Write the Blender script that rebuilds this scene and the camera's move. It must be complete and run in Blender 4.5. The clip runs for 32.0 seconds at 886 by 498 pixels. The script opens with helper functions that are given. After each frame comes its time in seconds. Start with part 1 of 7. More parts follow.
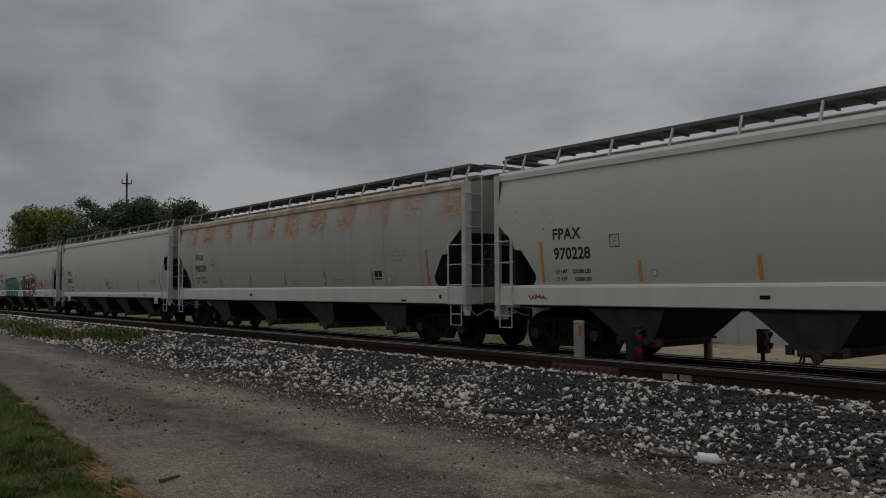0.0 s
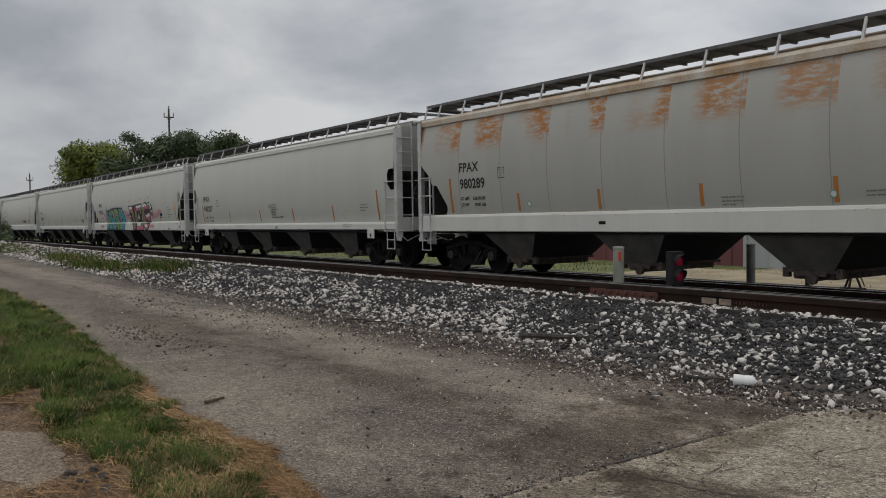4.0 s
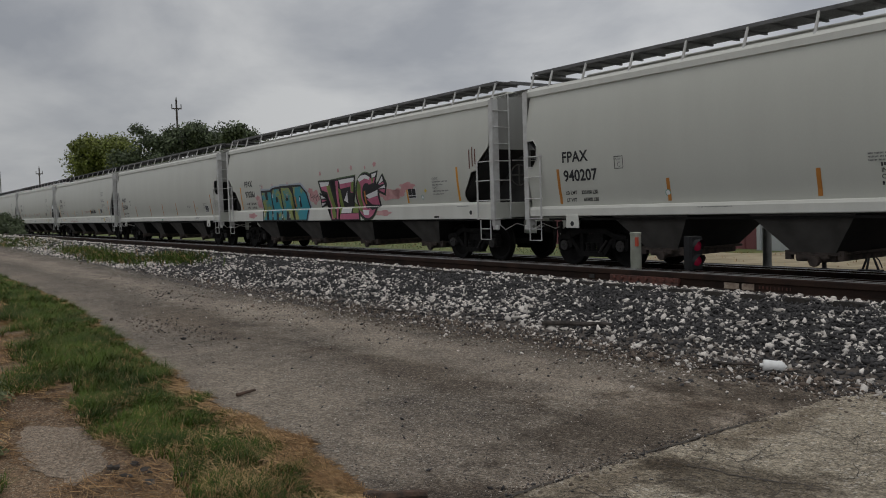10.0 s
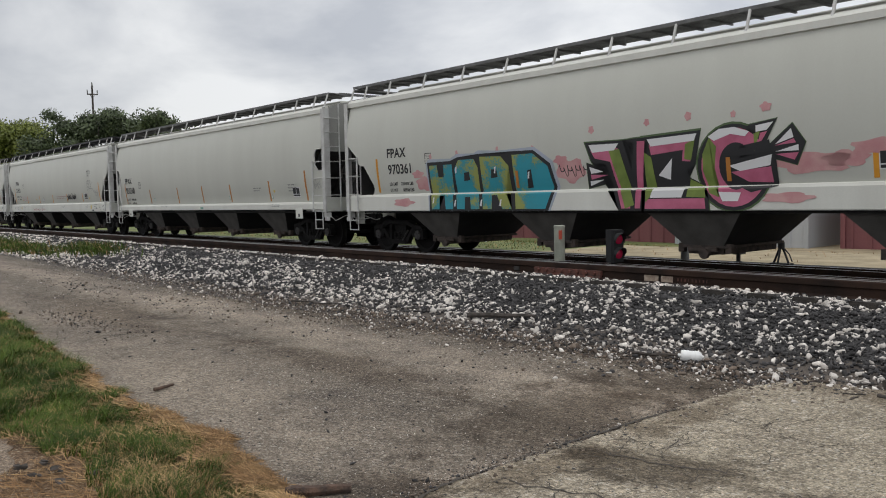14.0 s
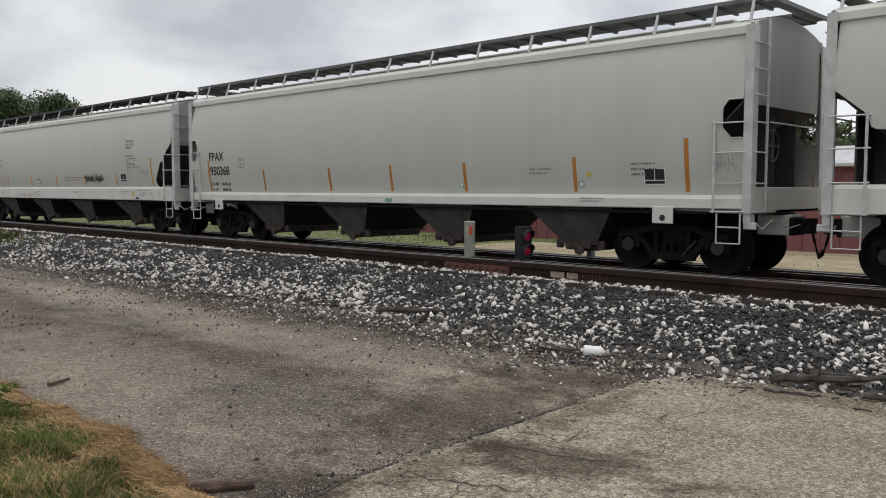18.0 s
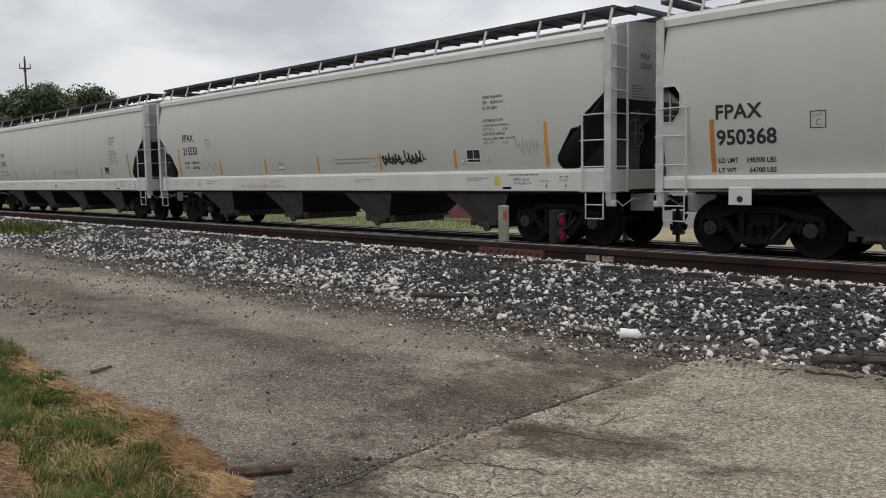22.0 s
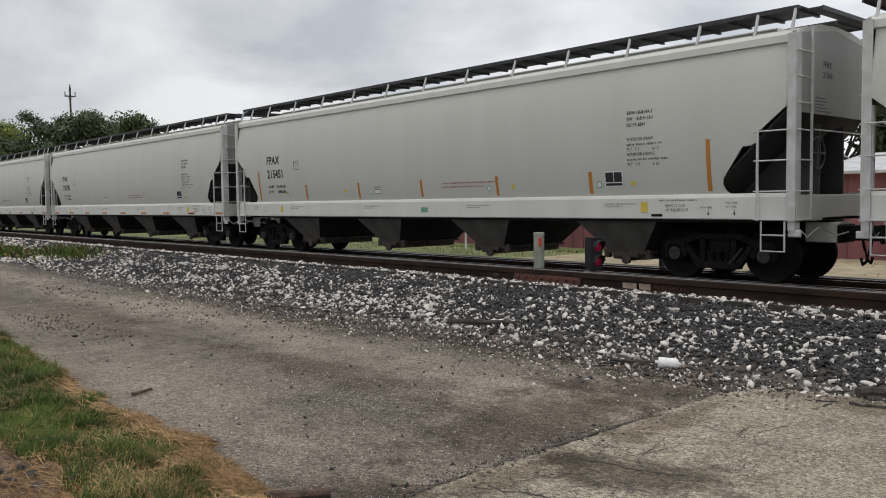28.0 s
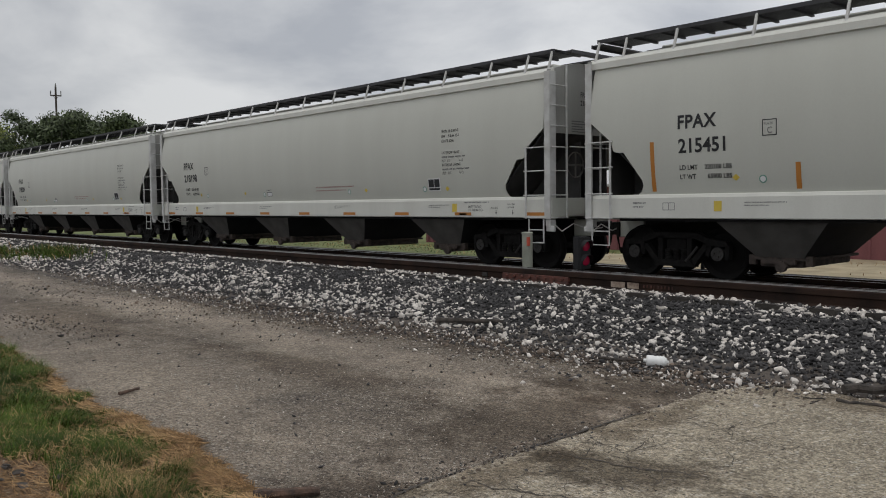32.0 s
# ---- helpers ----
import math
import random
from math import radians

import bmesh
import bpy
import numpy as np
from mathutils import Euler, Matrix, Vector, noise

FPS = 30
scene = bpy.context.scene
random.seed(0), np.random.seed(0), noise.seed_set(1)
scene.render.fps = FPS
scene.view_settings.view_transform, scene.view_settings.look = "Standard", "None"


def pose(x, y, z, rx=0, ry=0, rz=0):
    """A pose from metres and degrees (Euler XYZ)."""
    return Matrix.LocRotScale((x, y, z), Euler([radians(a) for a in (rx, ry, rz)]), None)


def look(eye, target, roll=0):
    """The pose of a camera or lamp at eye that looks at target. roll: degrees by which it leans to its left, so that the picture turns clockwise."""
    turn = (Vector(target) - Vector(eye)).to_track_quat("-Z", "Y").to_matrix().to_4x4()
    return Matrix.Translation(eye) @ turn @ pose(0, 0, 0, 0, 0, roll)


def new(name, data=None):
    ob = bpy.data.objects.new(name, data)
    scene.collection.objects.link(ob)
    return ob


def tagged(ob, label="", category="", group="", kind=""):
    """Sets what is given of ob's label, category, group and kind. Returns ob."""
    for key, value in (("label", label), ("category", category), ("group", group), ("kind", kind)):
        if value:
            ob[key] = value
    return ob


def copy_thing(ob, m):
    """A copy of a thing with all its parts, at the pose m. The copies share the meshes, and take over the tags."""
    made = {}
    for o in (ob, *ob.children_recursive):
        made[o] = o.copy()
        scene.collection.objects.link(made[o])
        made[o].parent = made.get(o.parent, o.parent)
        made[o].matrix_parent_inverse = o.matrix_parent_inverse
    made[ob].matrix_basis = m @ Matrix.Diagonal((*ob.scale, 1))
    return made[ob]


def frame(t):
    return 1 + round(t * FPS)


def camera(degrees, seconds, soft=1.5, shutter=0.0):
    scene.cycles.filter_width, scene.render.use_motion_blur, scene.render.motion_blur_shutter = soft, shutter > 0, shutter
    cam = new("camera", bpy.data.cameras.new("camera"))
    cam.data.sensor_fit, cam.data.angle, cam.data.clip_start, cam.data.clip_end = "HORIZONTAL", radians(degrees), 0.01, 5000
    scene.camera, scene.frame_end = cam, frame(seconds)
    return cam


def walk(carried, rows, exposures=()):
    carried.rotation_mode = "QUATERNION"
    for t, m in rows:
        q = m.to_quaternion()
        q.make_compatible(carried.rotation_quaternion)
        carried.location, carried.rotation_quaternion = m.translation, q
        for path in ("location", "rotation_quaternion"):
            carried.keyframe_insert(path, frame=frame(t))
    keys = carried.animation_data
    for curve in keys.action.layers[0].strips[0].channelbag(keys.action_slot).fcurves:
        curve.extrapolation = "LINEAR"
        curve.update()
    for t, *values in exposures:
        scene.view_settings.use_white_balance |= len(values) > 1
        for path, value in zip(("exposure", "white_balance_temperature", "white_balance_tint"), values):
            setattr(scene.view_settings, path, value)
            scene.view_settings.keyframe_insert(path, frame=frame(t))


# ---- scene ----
# The camera: held in the hand on the verge of the road, turning a little.
FOV = 56.17
cam = camera(FOV, 32.0, soft=1.0)
PATH = [
    (0.0, (0.031, 0.038, 1.412), (-15.602, 12.475, 2.380), -0.27),
    (0.5, (0.058, 0.053, 1.402), (-14.747, 13.426, 2.799), -1.66),
    (1.0, (0.066, 0.060, 1.390), (-14.544, 13.664, 2.609), -1.82),
    (1.5, (0.071, 0.066, 1.382), (-14.871, 13.341, 2.094), -1.51),
    (2.0, (0.072, 0.067, 1.377), (-15.375, 12.769, 1.507), -0.86),
    (2.5, (0.069, 0.067, 1.374), (-15.717, 12.344, 1.061), -1.01),
    (3.0, (0.070, 0.072, 1.372), (-16.102, 11.827, 0.868), -0.91),
    (3.5, (0.067, 0.079, 1.376), (-16.181, 11.720, 0.686), -0.71),
    (5.5, (0.059, 0.090, 1.381), (-16.184, 11.740, 0.709), -1.98),
    (6.0, (0.063, 0.089, 1.376), (-16.021, 11.937, 0.392), -1.68),
    (6.5, (0.067, 0.090, 1.378), (-15.900, 12.070, 0.138), -1.89),
    (7.0, (0.076, 0.092, 1.375), (-16.015, 11.880, -0.078), -2.10),
    (7.5, (0.096, 0.083, 1.375), (-16.494, 11.115, -0.373), -2.65),
    (8.0, (0.094, 0.078, 1.375), (-16.875, 10.474, -0.620), -3.23),
    (8.5, (0.090, 0.067, 1.377), (-17.003, 10.212, -0.840), -3.27),
    (9.0, (0.058, 0.023, 1.391), (-16.978, 10.310, -0.599), -3.21),
    (9.5, (0.014, -0.022, 1.407), (-16.695, 10.886, 0.065), -2.53),
    (10.0, (-0.021, -0.039, 1.405), (-16.384, 11.416, 0.381), -1.84),
    (10.5, (-0.027, -0.038, 1.401), (-16.017, 11.909, 0.133), -1.66),
    (11.0, (-0.038, -0.034, 1.400), (-15.700, 12.307, -0.154), -1.44),
    (11.5, (-0.040, -0.034, 1.393), (-15.346, 12.713, -0.406), -0.71),
    (12.0, (-0.042, -0.036, 1.396), (-15.088, 13.006, -0.477), -0.21),
    (12.5, (-0.044, -0.037, 1.396), (-15.240, 12.848, -0.351), -0.49),
    (13.0, (-0.042, -0.034, 1.397), (-15.436, 12.647, -0.091), -0.99),
    (13.5, (-0.042, -0.022, 1.401), (-15.430, 12.695, 0.187), -1.14),
    (14.0, (-0.048, -0.017, 1.397), (-15.316, 12.839, 0.142), -1.26),
    (14.5, (-0.047, -0.021, 1.389), (-15.139, 13.014, -0.128), -1.23),
    (16.5, (-0.035, -0.020, 1.398), (-14.508, 13.697, -0.147), -0.06),
    (17.0, (-0.028, -0.019, 1.403), (-14.157, 14.062, -0.036), -0.02),
    (17.5, (-0.021, -0.018, 1.406), (-13.869, 14.345, 0.011), -0.03),
    (18.0, (-0.020, -0.021, 1.405), (-13.829, 14.377, -0.014), 0.07),
    (18.5, (-0.018, -0.027, 1.403), (-13.946, 14.254, -0.034), -0.06),
    (19.0, (-0.019, -0.023, 1.405), (-13.991, 14.217, -0.019), -0.51),
    (19.5, (-0.021, -0.020, 1.407), (-14.108, 14.112, 0.050), -0.92),
    (20.0, (-0.019, -0.018, 1.407), (-14.202, 14.021, 0.079), -0.67),
    (20.5, (-0.015, -0.020, 1.401), (-14.212, 13.980, -0.164), -0.41),
    (21.0, (-0.010, -0.017, 1.404), (-14.277, 13.889, -0.350), -0.63),
    (21.5, (-0.013, -0.014, 1.402), (-14.361, 13.814, -0.307), -1.02),
    (22.0, (-0.020, -0.010, 1.398), (-14.401, 13.778, -0.362), -0.97),
    (22.5, (-0.024, -0.017, 1.401), (-14.384, 13.784, -0.417), -0.76),
    (23.0, (-0.024, -0.019, 1.410), (-14.372, 13.795, -0.411), -0.81),
    (23.5, (-0.019, -0.018, 1.407), (-14.397, 13.783, -0.266), -1.25),
    (24.0, (-0.019, -0.018, 1.404), (-14.498, 13.687, -0.186), -1.62),
    (24.5, (-0.026, -0.014, 1.402), (-14.514, 13.664, -0.333), -1.60),
    (26.5, (-0.023, -0.023, 1.403), (-14.890, 13.214, -0.530), -1.90),
    (27.0, (-0.024, -0.028, 1.407), (-14.929, 13.219, -0.129), -1.57),
    (27.5, (-0.026, -0.035, 1.408), (-14.914, 13.264, 0.183), -1.02),
    (28.0, (-0.027, -0.042, 1.400), (-14.982, 13.190, 0.285), -0.72),
    (28.5, (-0.028, -0.045, 1.407), (-14.888, 13.300, 0.362), -0.75),
    (29.0, (-0.031, -0.046, 1.407), (-14.750, 13.453, 0.346), -1.19),
    (29.5, (-0.032, -0.044, 1.408), (-14.793, 13.402, 0.256), -1.60),
    (30.0, (-0.035, -0.041, 1.408), (-14.885, 13.307, 0.270), -1.89),
    (30.5, (-0.039, -0.038, 1.404), (-14.921, 13.281, 0.335), -1.57),
    (31.0, (-0.038, -0.041, 1.390), (-14.883, 13.320, 0.331), -1.04),
    (31.5, (-0.039, -0.039, 1.386), (-14.798, 13.413, 0.271), -0.75),
    (32.0, (-0.035, -0.043, 1.385), (-14.800, 13.402, 0.274), -0.70),
]
EXPOSURES = [(0.0, -1.35), (1.0, -1.4), (2.0, -1.25), (2.6, -1.08), (3.0, -0.70), (4.5, -0.45), (6.0, -0.42), (6.5, -0.41), (7.0, -0.40), (8.0, 0.07), (8.4, 0.25), (9.0, 0.10),
             (9.6, -0.4), (10.0, -0.68), (10.5, -0.6), (11.0, -0.4), (12.0, 0.38), (13.0, 0.14), (14.0, 0.04), (18.0, 0.0), (24.0, 0.0), (27.0, 0.0), (28.0, 0.0), (29.0, -0.42), (30.0, -0.34), (32.0, -0.28)]
walk(cam, [(t, look(eye, target, roll)) for t, eye, target, roll in PATH], EXPOSURES)

# Light: an overcast sky with one very soft sun.
SUN_UP, SUN_AROUND = 72.0, 200.0
world = bpy.data.worlds.new("overcast_sky")
scene.world = world
world.use_nodes = True
wn, wl = world.node_tree.nodes, world.node_tree.links
wn.clear()
w_out = wn.new("ShaderNodeOutputWorld")
w_bg = wn.new("ShaderNodeBackground")
w_sky = wn.new("ShaderNodeTexSky")
w_sky.sky_type, w_sky.sun_disc = "NISHITA", False
w_sky.sun_elevation, w_sky.sun_rotation = radians(SUN_UP), radians(SUN_AROUND)
w_tex = wn.new("ShaderNodeTexCoord")
w_map = wn.new("ShaderNodeMapping")
w_map.inputs["Scale"].default_value = (1.0, 1.0, 2.4)
w_noise = wn.new("ShaderNodeTexNoise")
w_noise.inputs["Scale"].default_value, w_noise.inputs["Detail"].default_value = 3.4, 8.0
w_noise.inputs["Roughness"].default_value, w_noise.inputs["Distortion"].default_value = 0.52, 0.25
w_ramp = wn.new("ShaderNodeValToRGB")
for stop, (at, grey) in zip((w_ramp.color_ramp.elements[0], w_ramp.color_ramp.elements[1]), ((0.34, (0.56, 0.585, 0.635)), (0.63, (0.98, 0.99, 1.0)))):
    stop.position, stop.color = at, (*grey, 1)
w_scale = wn.new("ShaderNodeMix")
w_scale.data_type, w_scale.blend_type = "RGBA", "MULTIPLY"
w_scale.inputs[0].default_value = 1.0
w_scale.inputs[7].default_value = (0.11, 0.11, 0.11, 1)
w_mix = wn.new("ShaderNodeMix")
w_mix.data_type = "RGBA"
w_mix.inputs[0].default_value = 0.93
wl.new(w_tex.outputs["Generated"], w_map.inputs["Vector"])
wl.new(w_map.outputs[0], w_noise.inputs["Vector"])
wl.new(w_noise.outputs["Fac"], w_ramp.inputs[0])
wl.new(w_sky.outputs[0], w_scale.inputs[6])
wl.new(w_scale.outputs[2], w_mix.inputs[6])
# the cloud thins out towards one side of the sky
w_side = wn.new("ShaderNodeVectorMath")
w_side.operation = "DOT_PRODUCT"
w_side.inputs[1].default_value = (0.75, 0.60, 0.28)
w_thin = wn.new("ShaderNodeMapRange")
w_thin.inputs["From Min"].default_value, w_thin.inputs["From Max"].default_value = -0.7, 0.7
w_thin.inputs["To Min"].default_value, w_thin.inputs["To Max"].default_value = 0.80, 1.30
w_cloud = wn.new("ShaderNodeMix")
w_cloud.data_type, w_cloud.blend_type = "RGBA", "MULTIPLY"
w_cloud.inputs[0].default_value = 1.0
wl.new(w_tex.outputs["Generated"], w_side.inputs[0])
wl.new(w_side.outputs["Value"], w_thin.inputs["Value"])
wl.new(w_ramp.outputs[0], w_cloud.inputs[6])
wl.new(w_thin.outputs[0], w_cloud.inputs[7])
wl.new(w_cloud.outputs[2], w_mix.inputs[7])
wl.new(w_mix.outputs[2], w_bg.inputs["Color"])
wl.new(w_bg.outputs[0], w_out.inputs[0])
w_bg.inputs["Strength"].default_value = 0.95
sun = new("sun", bpy.data.lights.new("sun", "SUN"))
sun.data.energy, sun.data.angle, sun.data.color = 0.6, radians(30), (1.0, 0.96, 0.9)
sun.matrix_world = look((0, 0, 50), (50 * math.cos(radians(SUN_UP)) * math.sin(radians(SUN_AROUND)) * -1,
                                     50 * math.cos(radians(SUN_UP)) * math.cos(radians(SUN_AROUND)) * -1, 50 - 50 * math.sin(radians(SUN_UP))))


# ---- materials ----
def material(name, base, dark=None, rough=0.6, metal=0.0, scale=6.0, fine=90.0, bump=0.15, amount=0.5, island=0.0, streak=False, gloss=0.5):
    """A surface with variation at two scales: blotches between base and dark, and fine grain in the relief."""
    m = bpy.data.materials.new(name)
    m.use_nodes = True
    n, l = m.node_tree.nodes, m.node_tree.links
    b = n["Principled BSDF"]
    b.inputs["Roughness"].default_value, b.inputs["Metallic"].default_value = rough, metal
    b.inputs["Specular IOR Level"].default_value = gloss
    dark = dark or tuple(c * 0.72 for c in base)
    tc, mp = n.new("ShaderNodeTexCoord"), n.new("ShaderNodeMapping")
    l.new(tc.outputs["Object"], mp.inputs["Vector"])
    if streak:
        mp.inputs["Scale"].default_value = (1.0, 1.0, 0.12)
    big, small = n.new("ShaderNodeTexNoise"), n.new("ShaderNodeTexNoise")
    big.inputs["Scale"].default_value, big.inputs["Detail"].default_value = scale, 6.0
    small.inputs["Scale"].default_value, small.inputs["Detail"].default_value = fine, 3.0
    l.new(mp.outputs[0], big.inputs["Vector"])
    l.new(tc.outputs["Object"], small.inputs["Vector"])
    add = n.new("ShaderNodeMath")
    add.operation = "MULTIPLY_ADD"
    l.new(small.outputs["Fac"], add.inputs[0])
    add.inputs[1].default_value = 0.35
    l.new(big.outputs["Fac"], add.inputs[2])
    ramp = n.new("ShaderNodeValToRGB")
    ramp.color_ramp.elements[0].position, ramp.color_ramp.elements[1].position = 0.675 - 0.5 * amount * 0.6, 0.675 + 0.5 * amount * 0.6
    ramp.color_ramp.elements[0].color, ramp.color_ramp.elements[1].color = (*dark, 1), (*base, 1)
    l.new(add.outputs[0], ramp.inputs[0])
    col = ramp.outputs[0]
    if island:
        geo, hsv = n.new("ShaderNodeNewGeometry"), n.new("ShaderNodeHueSaturation")
        mr = n.new("ShaderNodeMapRange")
        mr.inputs["To Min"].default_value, mr.inputs["To Max"].default_value = 1 - island, 1 + island
        l.new(geo.outputs["Random Per Island"], mr.inputs["Value"])
        l.new(mr.outputs[0], hsv.inputs["Value"])
        l.new(col, hsv.inputs["Color"])
        col = hsv.outputs[0]
    l.new(col, b.inputs["Base Color"])
    bp = n.new("ShaderNodeBump")
    bp.inputs["Strength"].default_value, bp.inputs["Distance"].default_value = bump, 0.02
    l.new(small.outputs["Fac"], bp.inputs["Height"])
    l.new(bp.outputs[0], b.inputs["Normal"])
    return m


def plain(name, base, rough=0.5, metal=0.0, glow=0.0):
    m = bpy.data.materials.new(name)
    m.use_nodes = True
    b = m.node_tree.nodes["Principled BSDF"]
    b.inputs["Base Color"].default_value, b.inputs["Roughness"].default_value, b.inputs["Metallic"].default_value = (*base, 1), rough, metal
    if glow:
        b.inputs["Emission Color"].default_value, b.inputs["Emission Strength"].default_value = (*base, 1), glow
    return m


M_PAINT = material("grey_car_paint", (0.595, 0.60, 0.54), (0.54, 0.54, 0.485), rough=0.42, scale=1.2, fine=30, bump=0.03, amount=0.9, streak=True)
M_SILL = material("pale_sill_paint", (0.74, 0.74, 0.68), (0.64, 0.635, 0.58), rough=0.45, scale=2.0, fine=40, bump=0.03, amount=0.8, streak=True)
M_TRIM = material("pale_trim_paint", (0.62, 0.62, 0.60), (0.50, 0.49, 0.47), rough=0.5, scale=5.0, bump=0.05)
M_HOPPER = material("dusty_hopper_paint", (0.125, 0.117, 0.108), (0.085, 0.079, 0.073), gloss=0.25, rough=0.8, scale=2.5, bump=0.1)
# end walls: grime, plus the shade of the gap between cars as darker paint
M_ENDPAINT = material("shaded_grimy_end_paint", (0.40, 0.40, 0.37), (0.28, 0.275, 0.255), rough=0.6, scale=1.6, fine=30, bump=0.04, amount=0.8, streak=True)
M_GATE = material("rust_brown_gate_steel", (0.105, 0.082, 0.07), (0.05, 0.042, 0.038), gloss=0.25, rough=0.8, scale=7.0, bump=0.2)
# paint of the end recesses, with their shade put into the dark colour
M_SHADE = material("shaded_end_recess_paint", (0.065, 0.063, 0.061), (0.042, 0.041, 0.04), rough=0.7, scale=2.0, bump=0.08)
M_BOARD = material("weathered_grating_steel", (0.18, 0.18, 0.178), (0.12, 0.12, 0.118), rough=0.6, metal=0.3, scale=4.0)
M_TRUCK = material("brown_black_cast_steel", (0.014, 0.0128, 0.012), (0.007, 0.0063, 0.006), gloss=0.2, rough=0.8, scale=9.0, bump=0.25)
M_WHEEL = material("dark_wheel_steel", (0.010, 0.009, 0.0085), (0.006, 0.0053, 0.005), gloss=0.2, rough=0.75, metal=0.0, scale=7.0)
M_CAP = material("bearing_cap_steel", (0.055, 0.05, 0.047), (0.03, 0.028, 0.026), rough=0.6, metal=0.2, scale=20.0)
M_RAIL = material("rusty_rail_steel", (0.042, 0.024, 0.017), (0.018, 0.012, 0.010), gloss=0.2, rough=0.85, scale=3.0, fine=60, bump=0.2)
M_RAILTOP = material("polished_rail_head", (0.42, 0.42, 0.43), (0.32, 0.32, 0.33), rough=0.3, metal=0.9, scale=2.0, bump=0.02)
M_TIE = material("creosoted_tie_wood", (0.045, 0.038, 0.032), (0.024, 0.021, 0.019), rough=0.85, scale=8.0, bump=0.5)
M_DIRT = material("packed_dirt", (0.20, 0.175, 0.145), (0.12, 0.105, 0.09), rough=0.95, scale=0.9, fine=55, bump=0.6)


def paving(name, base, dark, dust, speck, lanes=(), stains=(), chips=70.0):
    """Road surface: worn lanes along x (y, tone), dusty and dark patches, stains (x, y, rx, ry, tone), stone chips and pits."""
    m = bpy.data.materials.new(name)
    m.use_nodes = True
    n, l = m.node_tree.nodes, m.node_tree.links
    b = n["Principled BSDF"]
    b.inputs["Roughness"].default_value, b.inputs["Specular IOR Level"].default_value = 0.92, 0.25
    tc = n.new("ShaderNodeTexCoord")

    def fac(scale, detail, lo, hi, rough=0.55, stretch=0.0):
        t, r = n.new("ShaderNodeTexNoise"), n.new("ShaderNodeMapRange")
        t.inputs["Scale"].default_value, t.inputs["Detail"].default_value, t.inputs["Roughness"].default_value = scale, detail, rough
        r.inputs["From Min"].default_value, r.inputs["From Max"].default_value = lo, hi
        if stretch:
            mp = n.new("ShaderNodeMapping")
            mp.inputs["Scale"].default_value = (stretch, 1.0, 1.0)
            l.new(tc.outputs["Object"], mp.inputs["Vector"])
            l.new(mp.outputs[0], t.inputs["Vector"])
        else:
            l.new(tc.outputs["Object"], t.inputs["Vector"])
        l.new(t.outputs["Fac"], r.inputs["Value"])
        return r.outputs[0], t.outputs["Fac"]

    def mix(f, a_, b_, kind="MIX", amount=None):
        x = n.new("ShaderNodeMix")
        x.data_type, x.blend_type = "RGBA", kind
        if amount is None:
            l.new(f, x.inputs[0])
        else:
            x.inputs[0].default_value = amount
        for sock, val in ((x.inputs[6], a_), (x.inputs[7], b_)):
            if isinstance(val, tuple):
                sock.default_value = (*val, 1)
            else:
                l.new(val, sock)
        return x.outputs[2]

    def math_node(kind, a_, b_, c_=0.0):
        x = n.new("ShaderNodeMath")
        x.operation = kind
        for sock, val in zip(x.inputs, (a_, b_, c_)):
            if isinstance(val, (int, float)):
                sock.default_value = val
            else:
                l.new(val, sock)
        return x.outputs[0]

    big, _ = fac(0.7, 6, 0.40, 0.60, 0.62, 0.55)
    mid, midf = fac(2.6, 9, 0.38, 0.62, 0.72, 0.8)
    lump, _ = fac(26, 5, 0.36, 0.64, 0.75)
    grain, gfac = fac(95, 4, 0.36, 0.64, 0.75)
    pit, _ = fac(60, 3, 0.64, 0.68)
    col = mix(big, dark, base)
    col = mix(mid, col, mix(big, base, dust))
    if lanes:
        sep = n.new("ShaderNodeSeparateXYZ")
        l.new(tc.outputs["Object"], sep.inputs[0])
        wob, wobf = fac(0.8, 5, 0.0, 1.0, 0.6, 0.4)
        at = math_node("MULTIPLY_ADD", math_node("SUBTRACT", wobf, 0.5), 1.5, sep.outputs["Y"])
        ramp = n.new("ShaderNodeValToRGB")
        lo, hi = lanes[0][0], lanes[-1][0]
        while len(ramp.color_ramp.elements) < len(lanes):
            ramp.color_ramp.elements.new(0.5)
        for e, (y, tone) in zip(ramp.color_ramp.elements, lanes):
            e.position, e.color = (y - lo) / (hi - lo), (tone, tone * 0.985, tone * 0.965, 1)
        l.new(math_node("DIVIDE", math_node("SUBTRACT", at, lo), hi - lo), ramp.inputs[0])
        col = mix(None, mix(None, col, ramp.outputs[0], "MULTIPLY", 1.0), (1.5, 1.5, 1.5), "MULTIPLY", 1.0)
    col = mix(None, col, mix(grain, (0.62, 0.62, 0.62), (1.34, 1.33, 1.30)), "MULTIPLY", 1.0)
    col = mix(None, col, mix(lump, (0.70, 0.70, 0.70), (1.25, 1.24, 1.23)), "MULTIPLY", 1.0)
    # single stone chips of two sizes, each with its own tone
    for k, scale in enumerate((chips, chips * 2.1)):
        vor, tone = n.new("ShaderNodeTexVoronoi"), n.new("ShaderNodeMapRange")
        vor.inputs["Scale"].default_value = scale
        l.new(tc.outputs["Object"], vor.inputs["Vector"])
        rgb = n.new("ShaderNodeSeparateColor")
        l.new(vor.outputs["Color"], rgb.inputs[0])
        tone.inputs["To Min"].default_value, tone.inputs["To Max"].default_value = 0.56, 1.44
        l.new(rgb.outputs[0], tone.inputs["Value"])
        col = mix(None, col, tone.outputs[0], "MULTIPLY", 0.8 - 0.15 * k)
        pale = n.new("ShaderNodeMapRange")
